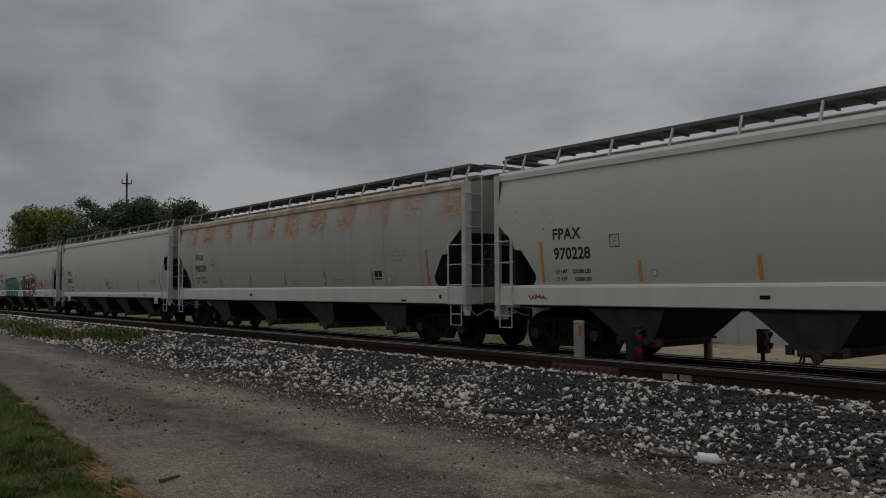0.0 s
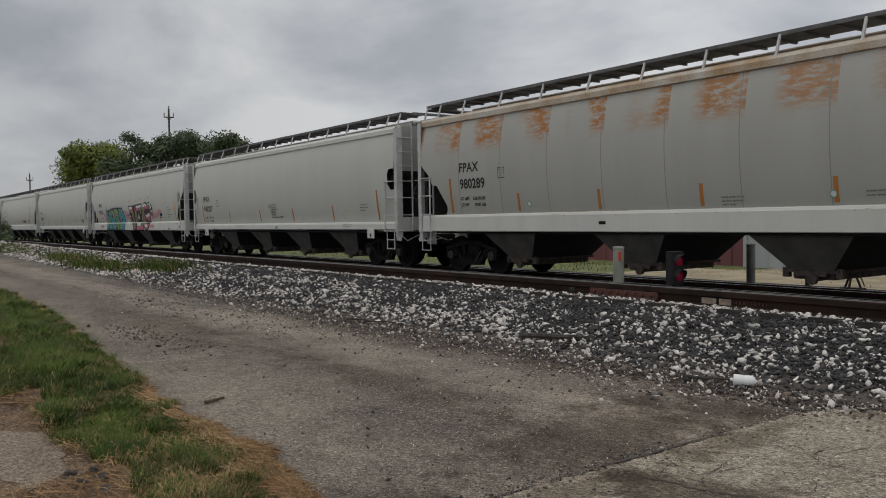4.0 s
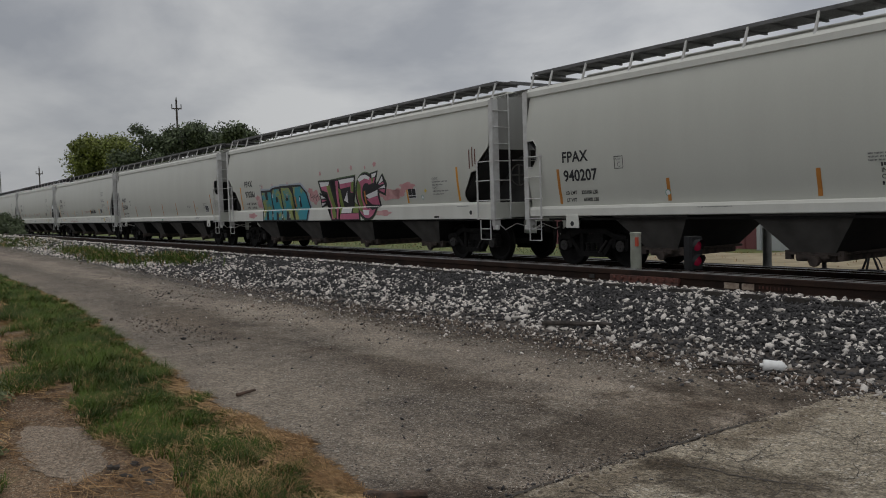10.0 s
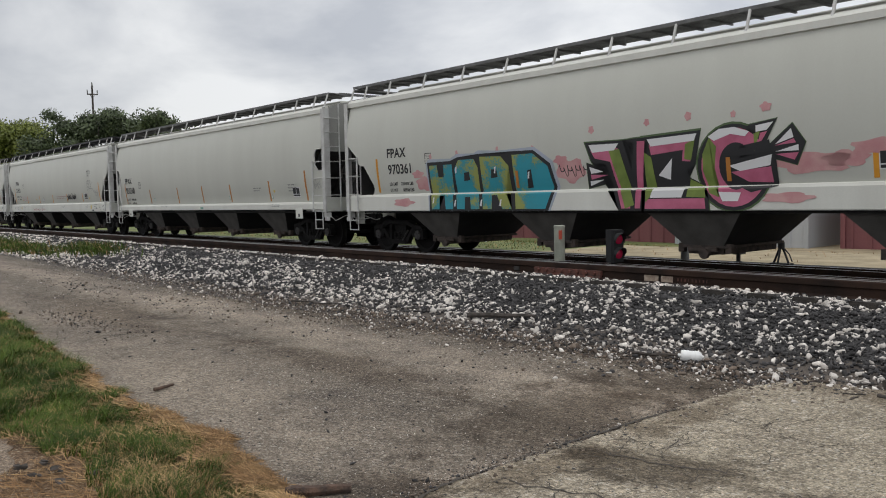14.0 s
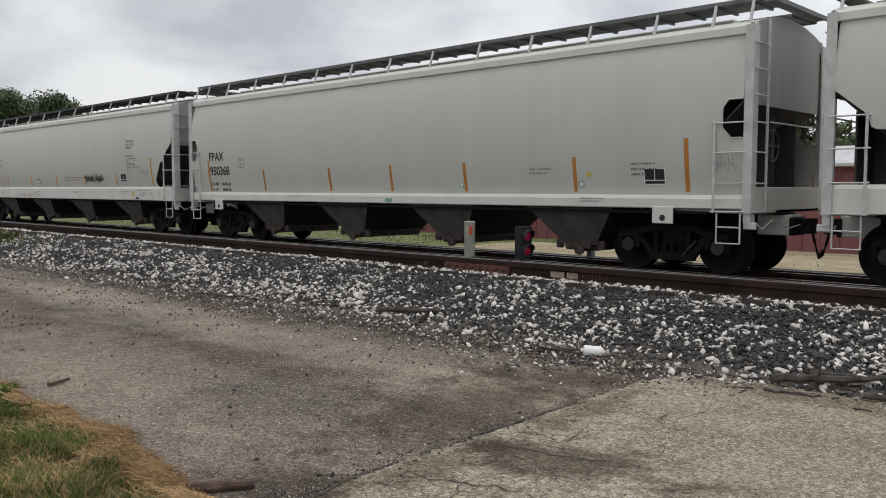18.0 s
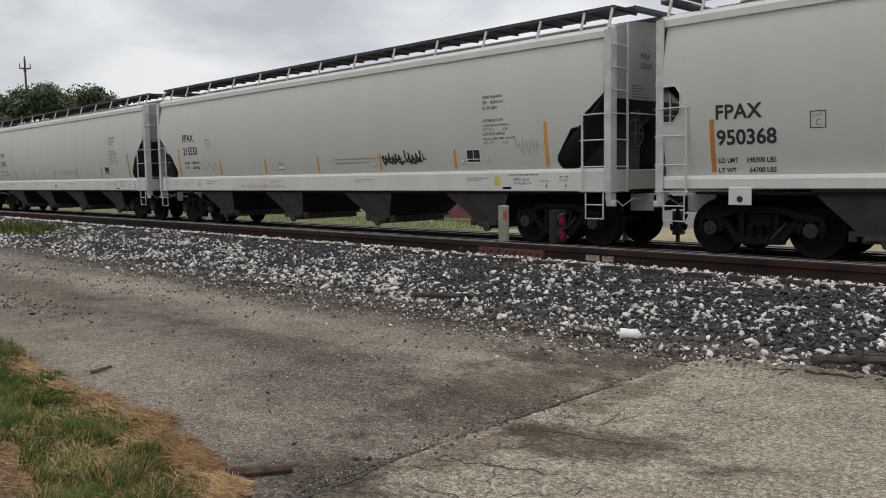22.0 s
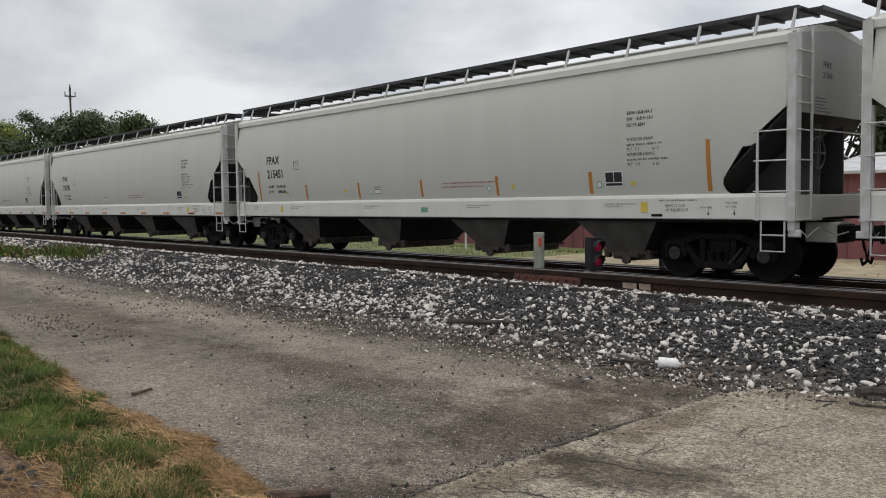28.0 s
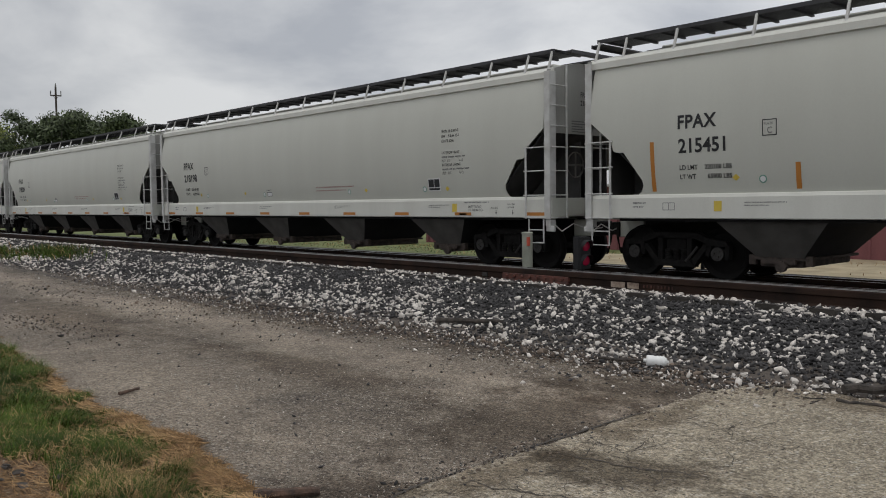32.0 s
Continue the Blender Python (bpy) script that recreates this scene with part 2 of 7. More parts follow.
        pale.inputs["From Min"].default_value, pale.inputs["From Max"].default_value = 0.93, 0.97
        l.new(rgb.outputs[1], pale.inputs["Value"])
        col = mix(math_node("MULTIPLY", pale.outputs[0], 0.75), col, speck)
    col = mix(pit, col, (0.035, 0.032, 0.03))
    for x, y, rx, ry, tone in stains:
        mp, far, f = n.new("ShaderNodeMapping"), n.new("ShaderNodeVectorMath"), n.new("ShaderNodeMapRange")
        mp.inputs["Location"].default_value = (-x / rx, -y / ry, 0)
        mp.inputs["Scale"].default_value = (1 / rx, 1 / ry, 0)
        far.operation = "LENGTH"
        l.new(tc.outputs["Object"], mp.inputs["Vector"])
        l.new(mp.outputs[0], far.inputs[0])
        rag = math_node("MULTIPLY_ADD", math_node("SUBTRACT", midf, 0.5), 4.0, far.outputs["Value"])
        f.inputs["From Min"].default_value, f.inputs["From Max"].default_value = 1.15, 0.45
        l.new(rag, f.inputs["Value"])
        col = mix(f.outputs[0], col, mix(None, col, (tone, tone * 0.95, tone * 0.90), "MULTIPLY", 1.0))
    l.new(col, b.inputs["Base Color"])
    bp = n.new("ShaderNodeBump")
    bp.inputs["Strength"].default_value, bp.inputs["Distance"].default_value = 0.8, 0.012
    l.new(gfac, bp.inputs["Height"])
    l.new(bp.outputs[0], b.inputs["Normal"])
    return m


M_ASPHALT = paving("worn_asphalt", (0.205, 0.174, 0.143), (0.122, 0.104, 0.089), (0.28, 0.239, 0.195), (0.46, 0.42, 0.36),
                   ((1.4, 0.62), (2.4, 0.78), (3.0, 0.66), (3.75, 0.50), (4.25, 0.82), (4.65, 0.88), (5.05, 0.54), (6.0, 0.36)),
                   ((-3.5, 3.9, 0.75, 1.1, 0.62), (-3.35, 4.9, 1.0, 0.55, 0.62), (-3.2, 2.2, 0.35, 0.5, 0.6), (-6.0, 3.75, 1.6, 0.35, 0.82), (-11.0, 3.5, 3.0, 0.5, 0.85), (-9.5, 5.35, 5.0, 0.35, 0.7)), 75.0)
M_PALE = paving("old_chip_seal", (0.36, 0.312, 0.240), (0.265, 0.229, 0.178), (0.415, 0.361, 0.278), (0.62, 0.57, 0.49), (),
                ((-2.55, 3.42, 0.75, 0.30, 0.42), (-2.95, 2.9, 0.22, 0.8, 0.6), (-2.75, 2.05, 0.45, 0.45, 0.55), (-2.95, 4.3, 0.16, 0.9, 0.66), (-1.7, 5.6, 1.6, 0.25, 0.6)), 62.0)
M_DIRTPATH = paving("bare_verge_dirt", (0.20, 0.128, 0.077), (0.105, 0.068, 0.044), (0.28, 0.195, 0.125), (0.45, 0.38, 0.28))
M_BED = material("ballast_fines", (0.055, 0.053, 0.051), (0.028, 0.027, 0.027), rough=0.95, scale=14.0, fine=60, bump=0.8)
M_LETTER = plain("black_lettering", (0.02, 0.02, 0.022), 0.6)


# ---- mesh helpers ----
class Shape:
    """Gathers vertices and faces and turns them into one mesh."""

    def __init__(self):
        self.v, self.f = [], []

    def add(self, verts, faces):
        n = len(self.v)
        self.v += [tuple(p) for p in verts]
        self.f += [tuple(i + n for i in q) for q in faces]
        return self

    def box(self, x0, x1, y0, y1, z0, z1, c=0.0):
        """A box, with its edges along the longest side chamfered by c."""
        size = (x1 - x0, y1 - y0, z1 - z0)
        k = size.index(max(size))
        a, b = [i for i in range(3) if i != k]
        lo, hi = (x0, y0, z0), (x1, y1, z1)
        c = min(c, size[a] * 0.4, size[b] * 0.4)
        if c > 0:
            ring = [(lo[a] + c, lo[b]), (hi[a] - c, lo[b]), (hi[a], lo[b] + c), (hi[a], hi[b] - c), (hi[a] - c, hi[b]), (lo[a] + c, hi[b]), (lo[a], hi[b] - c), (lo[a], lo[b] + c)]
        else:
            ring = [(lo[a], lo[b]), (hi[a], lo[b]), (hi[a], hi[b]), (lo[a], hi[b])]
        pts = []
        for end in (lo[k], hi[k]):
            for u, w in ring:
                p = [0, 0, 0]
                p[k], p[a], p[b] = end, u, w
                pts.append(p)
        n = len(ring)
        faces = [(i, (i + 1) % n, n + (i + 1) % n, n + i) for i in range(n)] + [tuple(range(n))[::-1], tuple(range(n, 2 * n))]
        return self.add(pts, faces)

    def prism(self, outline, axis, a, b):
        """An outline of two coordinates, extruded along the axis from a to b."""
        n, pts = len(outline), []
        for end in (a, b):
            for u, w in outline:
                pts.append({"x": (end, u, w), "y": (u, end, w), "z": (u, w, end)}[axis])
        return self.add(pts, [(i, (i + 1) % n, n + (i + 1) % n, n + i) for i in range(n)] + [tuple(range(n))[::-1], tuple(range(n, 2 * n))])

    def tube(self, path, r, sides=6, r2=None):
        path = [Vector(p) for p in path]
        rings = []
        for i, p in enumerate(path):
            d = (path[min(i + 1, len(path) - 1)] - path[max(i - 1, 0)]).normalized()
            u = d.orthogonal().normalized() if abs(d.z) > 0.9 else d.cross(Vector((0, 0, 1))).normalized()
            w = d.cross(u)
            rr = r if r2 is None else r + (r2 - r) * i / (len(path) - 1)
            rings.append([p + rr * (math.cos(2 * math.pi * k / sides) * u + math.sin(2 * math.pi * k / sides) * w) for k in range(sides)])
        faces = [tuple(range(sides))[::-1], tuple((len(path) - 1) * sides + k for k in range(sides))]
        for i in range(len(path) - 1):
            faces += [(i * sides + k, i * sides + (k + 1) % sides, (i + 1) * sides + (k + 1) % sides, (i + 1) * sides + k) for k in range(sides)]
        return self.add([p for ring in rings for p in ring], faces)

    def lathe(self, profile, axis="z", sides=16, centre=(0, 0, 0)):
        """Turns a profile of (radius, height) round an axis through the centre."""
        pts = []
        for rad, h in profile:
            for k in range(sides):
                c, s = rad * math.cos(2 * math.pi * k / sides), rad * math.sin(2 * math.pi * k / sides)
                p = {"z": (c, s, h), "y": (s, h, c), "x": (h, c, s)}[axis]
                pts.append([p[i] + centre[i] for i in range(3)])
        n = len(profile)
        faces = [(i * sides + k, i * sides + (k + 1) % sides, (i + 1) * sides + (k + 1) % sides, (i + 1) * sides + k) for i in range(n - 1) for k in range(sides)]
        faces += [tuple(range(sides))[::-1], tuple((n - 1) * sides + k for k in range(sides))]
        return self.add(pts, faces)

    def mirrored(self):
        self.v = [(-x, y, z) for x, y, z in self.v]
        return self

    def mesh(self, name, mat, smooth=False):
        me = bpy.data.meshes.new(name)
        me.from_pydata(self.v, [], self.f)
        bm = bmesh.new()
        bm.from_mesh(me)
        bmesh.ops.recalc_face_normals(bm, faces=bm.faces)
        bm.to_mesh(me)
        bm.free()
        for one in (mat if isinstance(mat, (list, tuple)) else [mat]):
            me.materials.append(one)
        if smooth:
            me.shade_smooth()
            me.set_sharp_from_angle(angle=radians(40))
        return me


STORE = {}


def stored(key, make):
    """The mesh under that key, made once and shared by all that look alike."""
    if key not in STORE:
        STORE[key] = make()
    return STORE[key]


def part(name, mesh, parent, label="", at=None):
    ob = new(name, mesh)
    ob.parent = parent
    if at is not None:
        ob.matrix_basis = at if isinstance(at, Matrix) else Matrix.Translation(at)
    if label:
        tagged(ob, label)
    return ob


def thing(name, label, category, at=(0, 0, 0), group="", kind="", mesh=None):
    ob = new(name, mesh)
    ob.matrix_basis = at if isinstance(at, Matrix) else Matrix.Translation(at)
    return tagged(ob, label, category, group, kind)


# ---- the plan: the tracks run along x; the camera stands at x = 0, y = 0 ----
NEAR_Y, NEAR_Z = 8.25, 0.494          # near rail of the near track, top of rail
CANT = 0.15                           # the near track leans away: its far rail lies lower
GAUGE = 1.507
TRAIN_Y, TRAIN_Z = 14.82, -0.09      # middle of the train's track, top of rail


# ---- ground ----
PROFILE = [(-900, 0.0), (5.3, 0.0), (5.9, 0.03), (6.6, 0.135), (7.4, 0.275), (7.9, 0.312), (8.15, 0.316), (8.35, 0.28), (9.76, 0.13), (10.4, 0.10), (11.2, 0.12), (11.8, 0.09), (12.3, 0.03), (13.0, -0.25),
           (17.2, -0.28), (19.0, -0.33), (22.5, -0.40), (26.0, -0.62), (900, -0.7)]


def lie(x, y):
    """Height of the ground: the road, the ballast of the near track, the lower far track and the lot behind."""
    for (y0, z0), (y1, z1) in zip(PROFILE, PROFILE[1:]):
        if y0 <= y <= y1:
            z = z0 + (z1 - z0) * (y - y0) / (y1 - y0)
            break
    else:
        z = 0.0
    near = max(0.0, 1 - abs(x + 10) / 60)
    z += 0.012 * near * noise.noise(Vector((x * 0.7, y * 0.7, 0)))
    if y > 19:
        z += 0.10 * math.exp(-((y - 22) / 1.6) ** 2) * (0.6 + 0.4 * noise.noise(Vector((x * 0.5, y * 0.5, 4.0)))) * (1 if x > -18 else 0)
    return z


def steps(stops):
    """Coordinates from (start, end, step) runs."""
    out = []
    for a, b, s in stops:
        n = max(1, round((b - a) / s))
        out += [a + (b - a) * i / n for i in range(n)]
    return out + [stops[-1][1]]


def sheet(xs, ys, height):
    s = Shape()
    for y in ys:
        for x in xs:
            s.v.append((x, y, height(x, y)))
    n = len(xs)
    s.f = [(j * n + i, j * n + i + 1, (j + 1) * n + i + 1, (j + 1) * n + i) for j in range(len(ys) - 1) for i in range(n - 1)]
    return s


xs = steps([(-1500, -200, 130), (-200, -60, 10), (-60, 8, 0.5), (8, 60, 6), (60, 900, 140)])
ys = steps([(-900, -20, 110), (-20, 0, 2), (0, 27, 0.3), (27, 60, 5), (60, 1200, 150)])
M_GROUND = material("trackside_dirt", (0.22, 0.185, 0.145), (0.13, 0.11, 0.09), rough=0.95, scale=0.7, fine=60, bump=0.6)
M_TOE = material("dark_brown_trackside_dirt", (0.125, 0.103, 0.085), (0.065, 0.055, 0.048), rough=0.95, scale=5.0, fine=70, bump=0.8)
M_STRAW_LOT = material("dry_straw_lot", (0.46, 0.38, 0.25), (0.30, 0.25, 0.16), rough=0.95, scale=1.5, fine=30, bump=0.8)
M_MEADOW = material("mown_grass_lot", (0.20, 0.22, 0.08), (0.11, 0.14, 0.045), rough=0.95, scale=0.8, fine=30, bump=0.8)
ground_mesh = sheet(xs, ys, lie).mesh("ground", [M_GROUND, M_BED, M_STRAW_LOT, M_MEADOW, M_DIRTPATH, M_TOE], smooth=True)
for face in ground_mesh.polygons:
    x, y = face.center.x, face.center.y
    face.material_index = 5 if 5.0 < y < 6.4 else 1 if 5.6 < y < 18.3 else 4 if -40 < x < 1 and -3 < y < 3.2 else 0 if y < 18.3 else 2 if -17.5 < x < 30 and y < 60 else 3
ground = thing("ground", "packed dirt, dark ballast bed and dry lot reaching the horizon", "ground", kind="structure", mesh=ground_mesh)


def ragged(points, step, jitter, seed):
    """An outline with points every step metres, pushed about by up to jitter."""
    rnd, out = random.Random(seed), []
    for (x0, y0), (x1, y1) in zip(points, points[1:] + points[:1]):
        d = math.hypot(x1 - x0, y1 - y0)
        n = max(1, int(d / step)) if d < 60 else 1
        for i in range(n):
            k = i / n
            j = jitter if n > 1 else 0.0
            out.append((x0 + (x1 - x0) * k + rnd.uniform(-j, j), y0 + (y1 - y0) * k + rnd.uniform(-j, j)))
    return out


def slab(name, outline, thick, mat, label, category):
    """A thin paved sheet with a ragged edge that lies on the ground."""
    bm = bmesh.new()
    top = [bm.verts.new((x, y, lie(x, y) + thick)) for x, y in outline]
    face = bm.faces.new(top)
    ext = bmesh.ops.extrude_face_region(bm, geom=[face])
    for v in ext["geom"]:
        if isinstance(v, bmesh.types.BMVert):
            v.co.z -= thick + 0.03
    bmesh.ops.triangulate(bm, faces=[f for f in bm.faces if len(f.verts) > 4])
    bmesh.ops.recalc_face_normals(bm, faces=bm.faces)
    me = bpy.data.meshes.new(name)
    bm.to_mesh(me)
    bm.free()
    me.materials.append(mat)
    return thing(name, label, category, kind="structure", mesh=me)


road_outline = ragged([(-2.7, 1.7), (-2.7, 5.35), (-5.2, 5.45), (-8.0, 5.3), (-16.0, 5.2), (-28.0, 5.6), (-45.0, 6.2), (-120.0, 7.5), (-420.0, 9.5),
                       (-420.0, 3.0), (-120.0, 2.6), (-32.0, 2.9), (-14.8, 2.7), (-9.1, 2.25), (-6.0, 2.0), (-4.7, 2.05), (-3.5, 1.85)], 0.18, 0.04, 3)
road = slab("road", road_outline, 0.012, M_ASPHALT, "worn dark grey asphalt road along the railway", "road")
pale_outline = ragged([(-2.9, -6.0), (-2.92, 1.85), (-3.05, 2.6), (-3.06, 3.6), (-3.1, 4.6), (-3.1, 5.3), (-2.86, 5.7), (-2.2, 5.75), (0.0, 5.8), (14.0, 5.8), (14.0, -6.0)], 0.05, 0.022, 5)
pavement = slab("pavement", pale_outline, 0.02, M_PALE, "pale cracked chip-seal pavement beside the darker road", "pavement")

M_SLAB = paving("worn_concrete_patch", (0.30, 0.235, 0.18), (0.22, 0.17, 0.125), (0.33, 0.265, 0.205), (0.36, 0.32, 0.26))
patch_outline = ragged([(-6.25, 0.80), (-5.95, 1.14), (-5.3, 1.10), (-4.85, 1.0), (-4.68, 0.82), (-5.2, 0.66), (-5.7, 0.66)], 0.08, 0.025, 9)
slab("concrete_patch", patch_outline, 0.005, M_SLAB, "bare pale concrete patch showing through the verge", "concrete patch")


# ---- tracks ----
def rail_profile(y, top):
    return [(y - 0.075, top - 0.19), (y + 0.075, top - 0.19), (y + 0.075, top - 0.176), (y + 0.014, top - 0.156), (y + 0.010, top - 0.082), (y + 0.037, top - 0.066),
            (y + 0.038, top - 0.012), (y + 0.029, top - 0.001), (y - 0.029, top - 0.001), (y - 0.038, top - 0.012), (y - 0.037, top - 0.066), (y - 0.010, top - 0.082),
            (y - 0.014, top - 0.156), (y - 0.075, top - 0.176)]


def make_track(label, y_near, top, x0, x1, cant=0.0, extra=0):
    tie_top, lean = top - 0.188, -math.degrees(math.atan(cant / GAUGE))
    track = thing("railway_track", label, "railway track", kind="structure")
    for y, top in ((y_near, top), (y_near + GAUGE, top - cant)) + ((y_near + GAUGE - 0.42, top),) * extra:
        ob = part("rail", Shape().prism(rail_profile(y, top), "x", x0, x1).mesh("rail", M_RAIL), track, "brown rusty steel rail with a worn head")
        part("running_surface", Shape().box(x0, x1, y - 0.027, y + 0.027, top - 0.0005, top + 0.0015).mesh("running_surface", M_RAILTOP), ob, "polished top of the rail")
    tie = Shape().box(-0.115, 0.115, -0.53, 2.04, -0.18, 0.0, 0.012).mesh("tie", M_TIE)
    for i in range(150):
        x = -62 + i * 0.51
        part("tie", tie, track, at=pose(x + random.uniform(-0.02, 0.02), y_near, tie_top, lean, 0, random.uniform(-0.8, 0.8)))
    return track


near_track = make_track("empty near railway track with rusty rails in ballast", NEAR_Y, NEAR_Z, -700, 120, cant=CANT)
far_track = make_track("railway track under the passing hopper train", TRAIN_Y - GAUGE / 2, TRAIN_Z, -700, 120, extra=1)


# ---- hopper cars ----
SIDE = [(1.36, 1.487), (1.53, 1.50), (1.75, 1.545), (2.1, 1.59), (2.45, 1.617), (2.82, 1.626), (3.2, 1.61), (3.55, 1.57), (3.8, 1.52), (4.0, 1.47)]


def bulge(z):
    """Half the width of the car's curved side at a height."""
    if z <= SIDE[0][0]:
        return SIDE[0][1]
    for (z0, w0), (z1, w1) in zip(SIDE, SIDE[1:]):
        if z <= z1:
            return w0 + (w1 - w0) * (z - z0) / (z1 - z0)
    return SIDE[-1][1]


CUT_BIG = [(0.0, 2.95), (0.48, 2.56), (0.53, 2.38), (0.60, 2.345), (0.77, 2.33), (1.15, 1.80), (1.165, 1.70), (1.12, 1.60), (1.03, 1.55)]
CUT_SMALL = ([(0.0, 2.94), (0.25, 2.94), (0.35, 2.80)], [(0.0, 2.31), (0.20, 2.31), (0.35, 2.48)])


def skin(z, low=1.53):
    """Half the width of the painted outside, the sill below the side included."""
    return bulge(z) if z >= low + 0.004 else 1.56 if z < low - 0.06 else 1.56 - 0.06 * (z - low + 0.06) / 0.064


def along(points, x):
    for (x0, z0), (x1, z1) in zip(points, points[1:]):
        if x0 <= x <= x1 and x1 > x0:
            return z0 + (z1 - z0) * (x - x0) / (x1 - x0)
    return points[-1][1] if x > points[-1][0] else points[0][1]


def side_mesh(length, big, paint):
    """The curved side of the body, with its openings at both ends."""
    s = Shape()
    low, deep = (1.53, 1.165) if big else (1.36, 0.35)
    upper, lower = (CUT_BIG[:7], [(1.03, 1.53), (1.08, 1.565), (1.12, 1.60), (1.165, 1.70)]) if big else CUT_SMALL
    marks = sorted(set(p[0] for p in list(upper) + list(lower)))
    xs = sorted(set(round(v, 4) for v in marks + [length - m for m in marks] + [deep + (length - 2 * deep) * i / 12 for i in range(1, 12)]))

    def strips(d, inner):
        if inner:
            return [(low, 4.0)]
        if big and d < 1.03 - 1e-4:
            return [(along(upper, d), 4.0)]
        return [(along(upper, d), 4.0), (low, along(lower, d))]

    for x0, x1 in zip(xs, xs[1:]):
        mid = min((x0 + x1) / 2, length - (x0 + x1) / 2)
        for (a0, b0), (a1, b1) in zip(strips(min(x0, length - x0), mid > deep), strips(min(x1, length - x1), mid > deep)):
            n, col = 18, []
            for k in range(n + 1):
                z, zz = a0 + (b0 - a0) * k / n, a1 + (b1 - a1) * k / n
                col += [(x0, -bulge(z), z), (x1, -bulge(zz), zz)]
            s.add(col, [(2 * k, 2 * k + 1, 2 * k + 3, 2 * k + 2) for k in range(n)])
    n = len(s.v)
    s.v += [(x, y + 0.014, z) for x, y, z in s.v]
    s.f += [tuple(i + n for i in reversed(q)) for q in s.f]
    me = bpy.data.meshes.new("side_panel")
    me.from_pydata(s.v, [], s.f)
    me.materials.append(paint)
    bm = bmesh.new()
    bm.from_mesh(me)
    bmesh.ops.remove_doubles(bm, verts=bm.verts, dist=0.0005)
    bmesh.ops.dissolve_degenerate(bm, edges=bm.edges, dist=0.0005)
    bm.to_mesh(me)
    bm.free()
    me.shade_smooth()
    me.set_sharp_from_angle(angle=radians(35))
    return me


def frustum(x0, x1, w0, z0, x2, x3, w1, z1):
    """A hopper bay: a box that narrows downwards."""
    s = Shape()
    s.add([(x0, -w0, z0), (x1, -w0, z0), (x1, w0, z0), (x0, w0, z0), (x2, -w1, z1), (x3, -w1, z1), (x3, w1, z1), (x2, w1, z1)],
          [(0, 1, 5, 4), (1, 2, 6, 5), (2, 3, 7, 6), (3, 0, 4, 7), (4, 5, 6, 7), (0, 3, 2, 1)])
    return s


def bay_mesh(gap, top):
    me = frustum(-1.02, 1.02, 1.46, top, -0.40, 0.40, 1.02, 0.40).mesh("hopper_bay", [M_HOPPER, M_BAY_SHADE])
    # faces turned along the car take the colour with the shade in it
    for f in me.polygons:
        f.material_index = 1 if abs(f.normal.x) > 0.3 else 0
    return me


def gate_mesh():
    s = Shape().box(-0.50, 0.50, -1.04, 1.04, -0.05, 0.0, 0.01).box(-0.38, 0.38, -0.96, 0.96, -0.17, -0.05, 0.02)
    s.lathe([(0.045, -1.16), (0.045, 1.16)], "y", 10, (0.08, 0, -0.15)).lathe([(0.10, -1.18), (0.10, -1.10)], "y", 8, (0.08, 0, -0.15))
    s.box(-0.56, -0.44, -1.02, -0.92, -0.14, 0.03).box(0.44, 0.56, -1.02, -0.92, -0.14, 0.03).box(-0.3, 0.3, -1.1, -1.04, -0.11, -0.03)
    return s.mesh("outlet_gate", M_GATE)


def side_frame_mesh():
    s = Shape()
    y0, y1 = -0.07, 0.07
    s.prism([(-0.78, 0.70), (-0.45, 0.84), (0.45, 0.84), (0.78, 0.70), (0.70, 0.62), (0.42, 0.73), (-0.42, 0.73), (-0.70, 0.62)], "y", y0, y1)
    for k in (-1, 1):
        s.prism([(k * 0.68, 0.74), (k * 1.07, 0.68), (k * 1.10, 0.60), (k * 0.66, 0.60)], "y", y0 - 0.02, y1 + 0.02)
        s.prism([(k * 1.03, 0.62), (k * 1.12, 0.62), (k * 1.10, 0.36), (k * 1.04, 0.36)], "y", y0, y1)
        s.prism([(k * 0.66, 0.66), (k * 0.76, 0.60), (k * 0.72, 0.40), (k * 0.64, 0.42)], "y", y0, y1)
        s.prism([(k * 0.72, 0.62), (k * 0.60, 0.62), (k * 0.24, 0.20), (k * 0.40, 0.20)], "y", y0, y1)
        s.prism([(k * 0.36, 0.76), (k * 0.26, 0.76), (k * 0.26, 0.26), (k * 0.36, 0.26)], "y", y0, y1)
    s.prism([(-0.42, 0.20), (0.42, 0.20), (0.36, 0.32), (-0.36, 0.32)], "y", y0 - 0.03, y1 + 0.03)
    for x in (-0.17, 0.0, 0.17):
        s.lathe([(0.07, 0.32), (0.07, 0.37), (0.055, 0.38), (0.07, 0.40), (0.055, 0.42), (0.07, 0.44), (0.055, 0.46), (0.07, 0.48), (0.07, 0.52)], "z", 10, (x, 0, 0))
    return s.mesh("side_frame", M_TRUCK)


def wheel_mesh(side):
    k = side
    prof = [(0.10, k * -0.09), (0.12, k * -0.03), (0.36, k * -0.02), (0.40, k * -0.06), (0.455, k * -0.07), (0.459, k * 0.03), (0.486, k * 0.045), (0.480, k * 0.07), (0.40, k * 0.07), (0.36, k * 0.02), (0.12, k * 0.05), (0.10, k * 0.09)]
    return Shape().lathe([(1.054 * r, h) for r, h in prof], "y", 28).mesh("wheel", M_WHEEL, smooth=True)


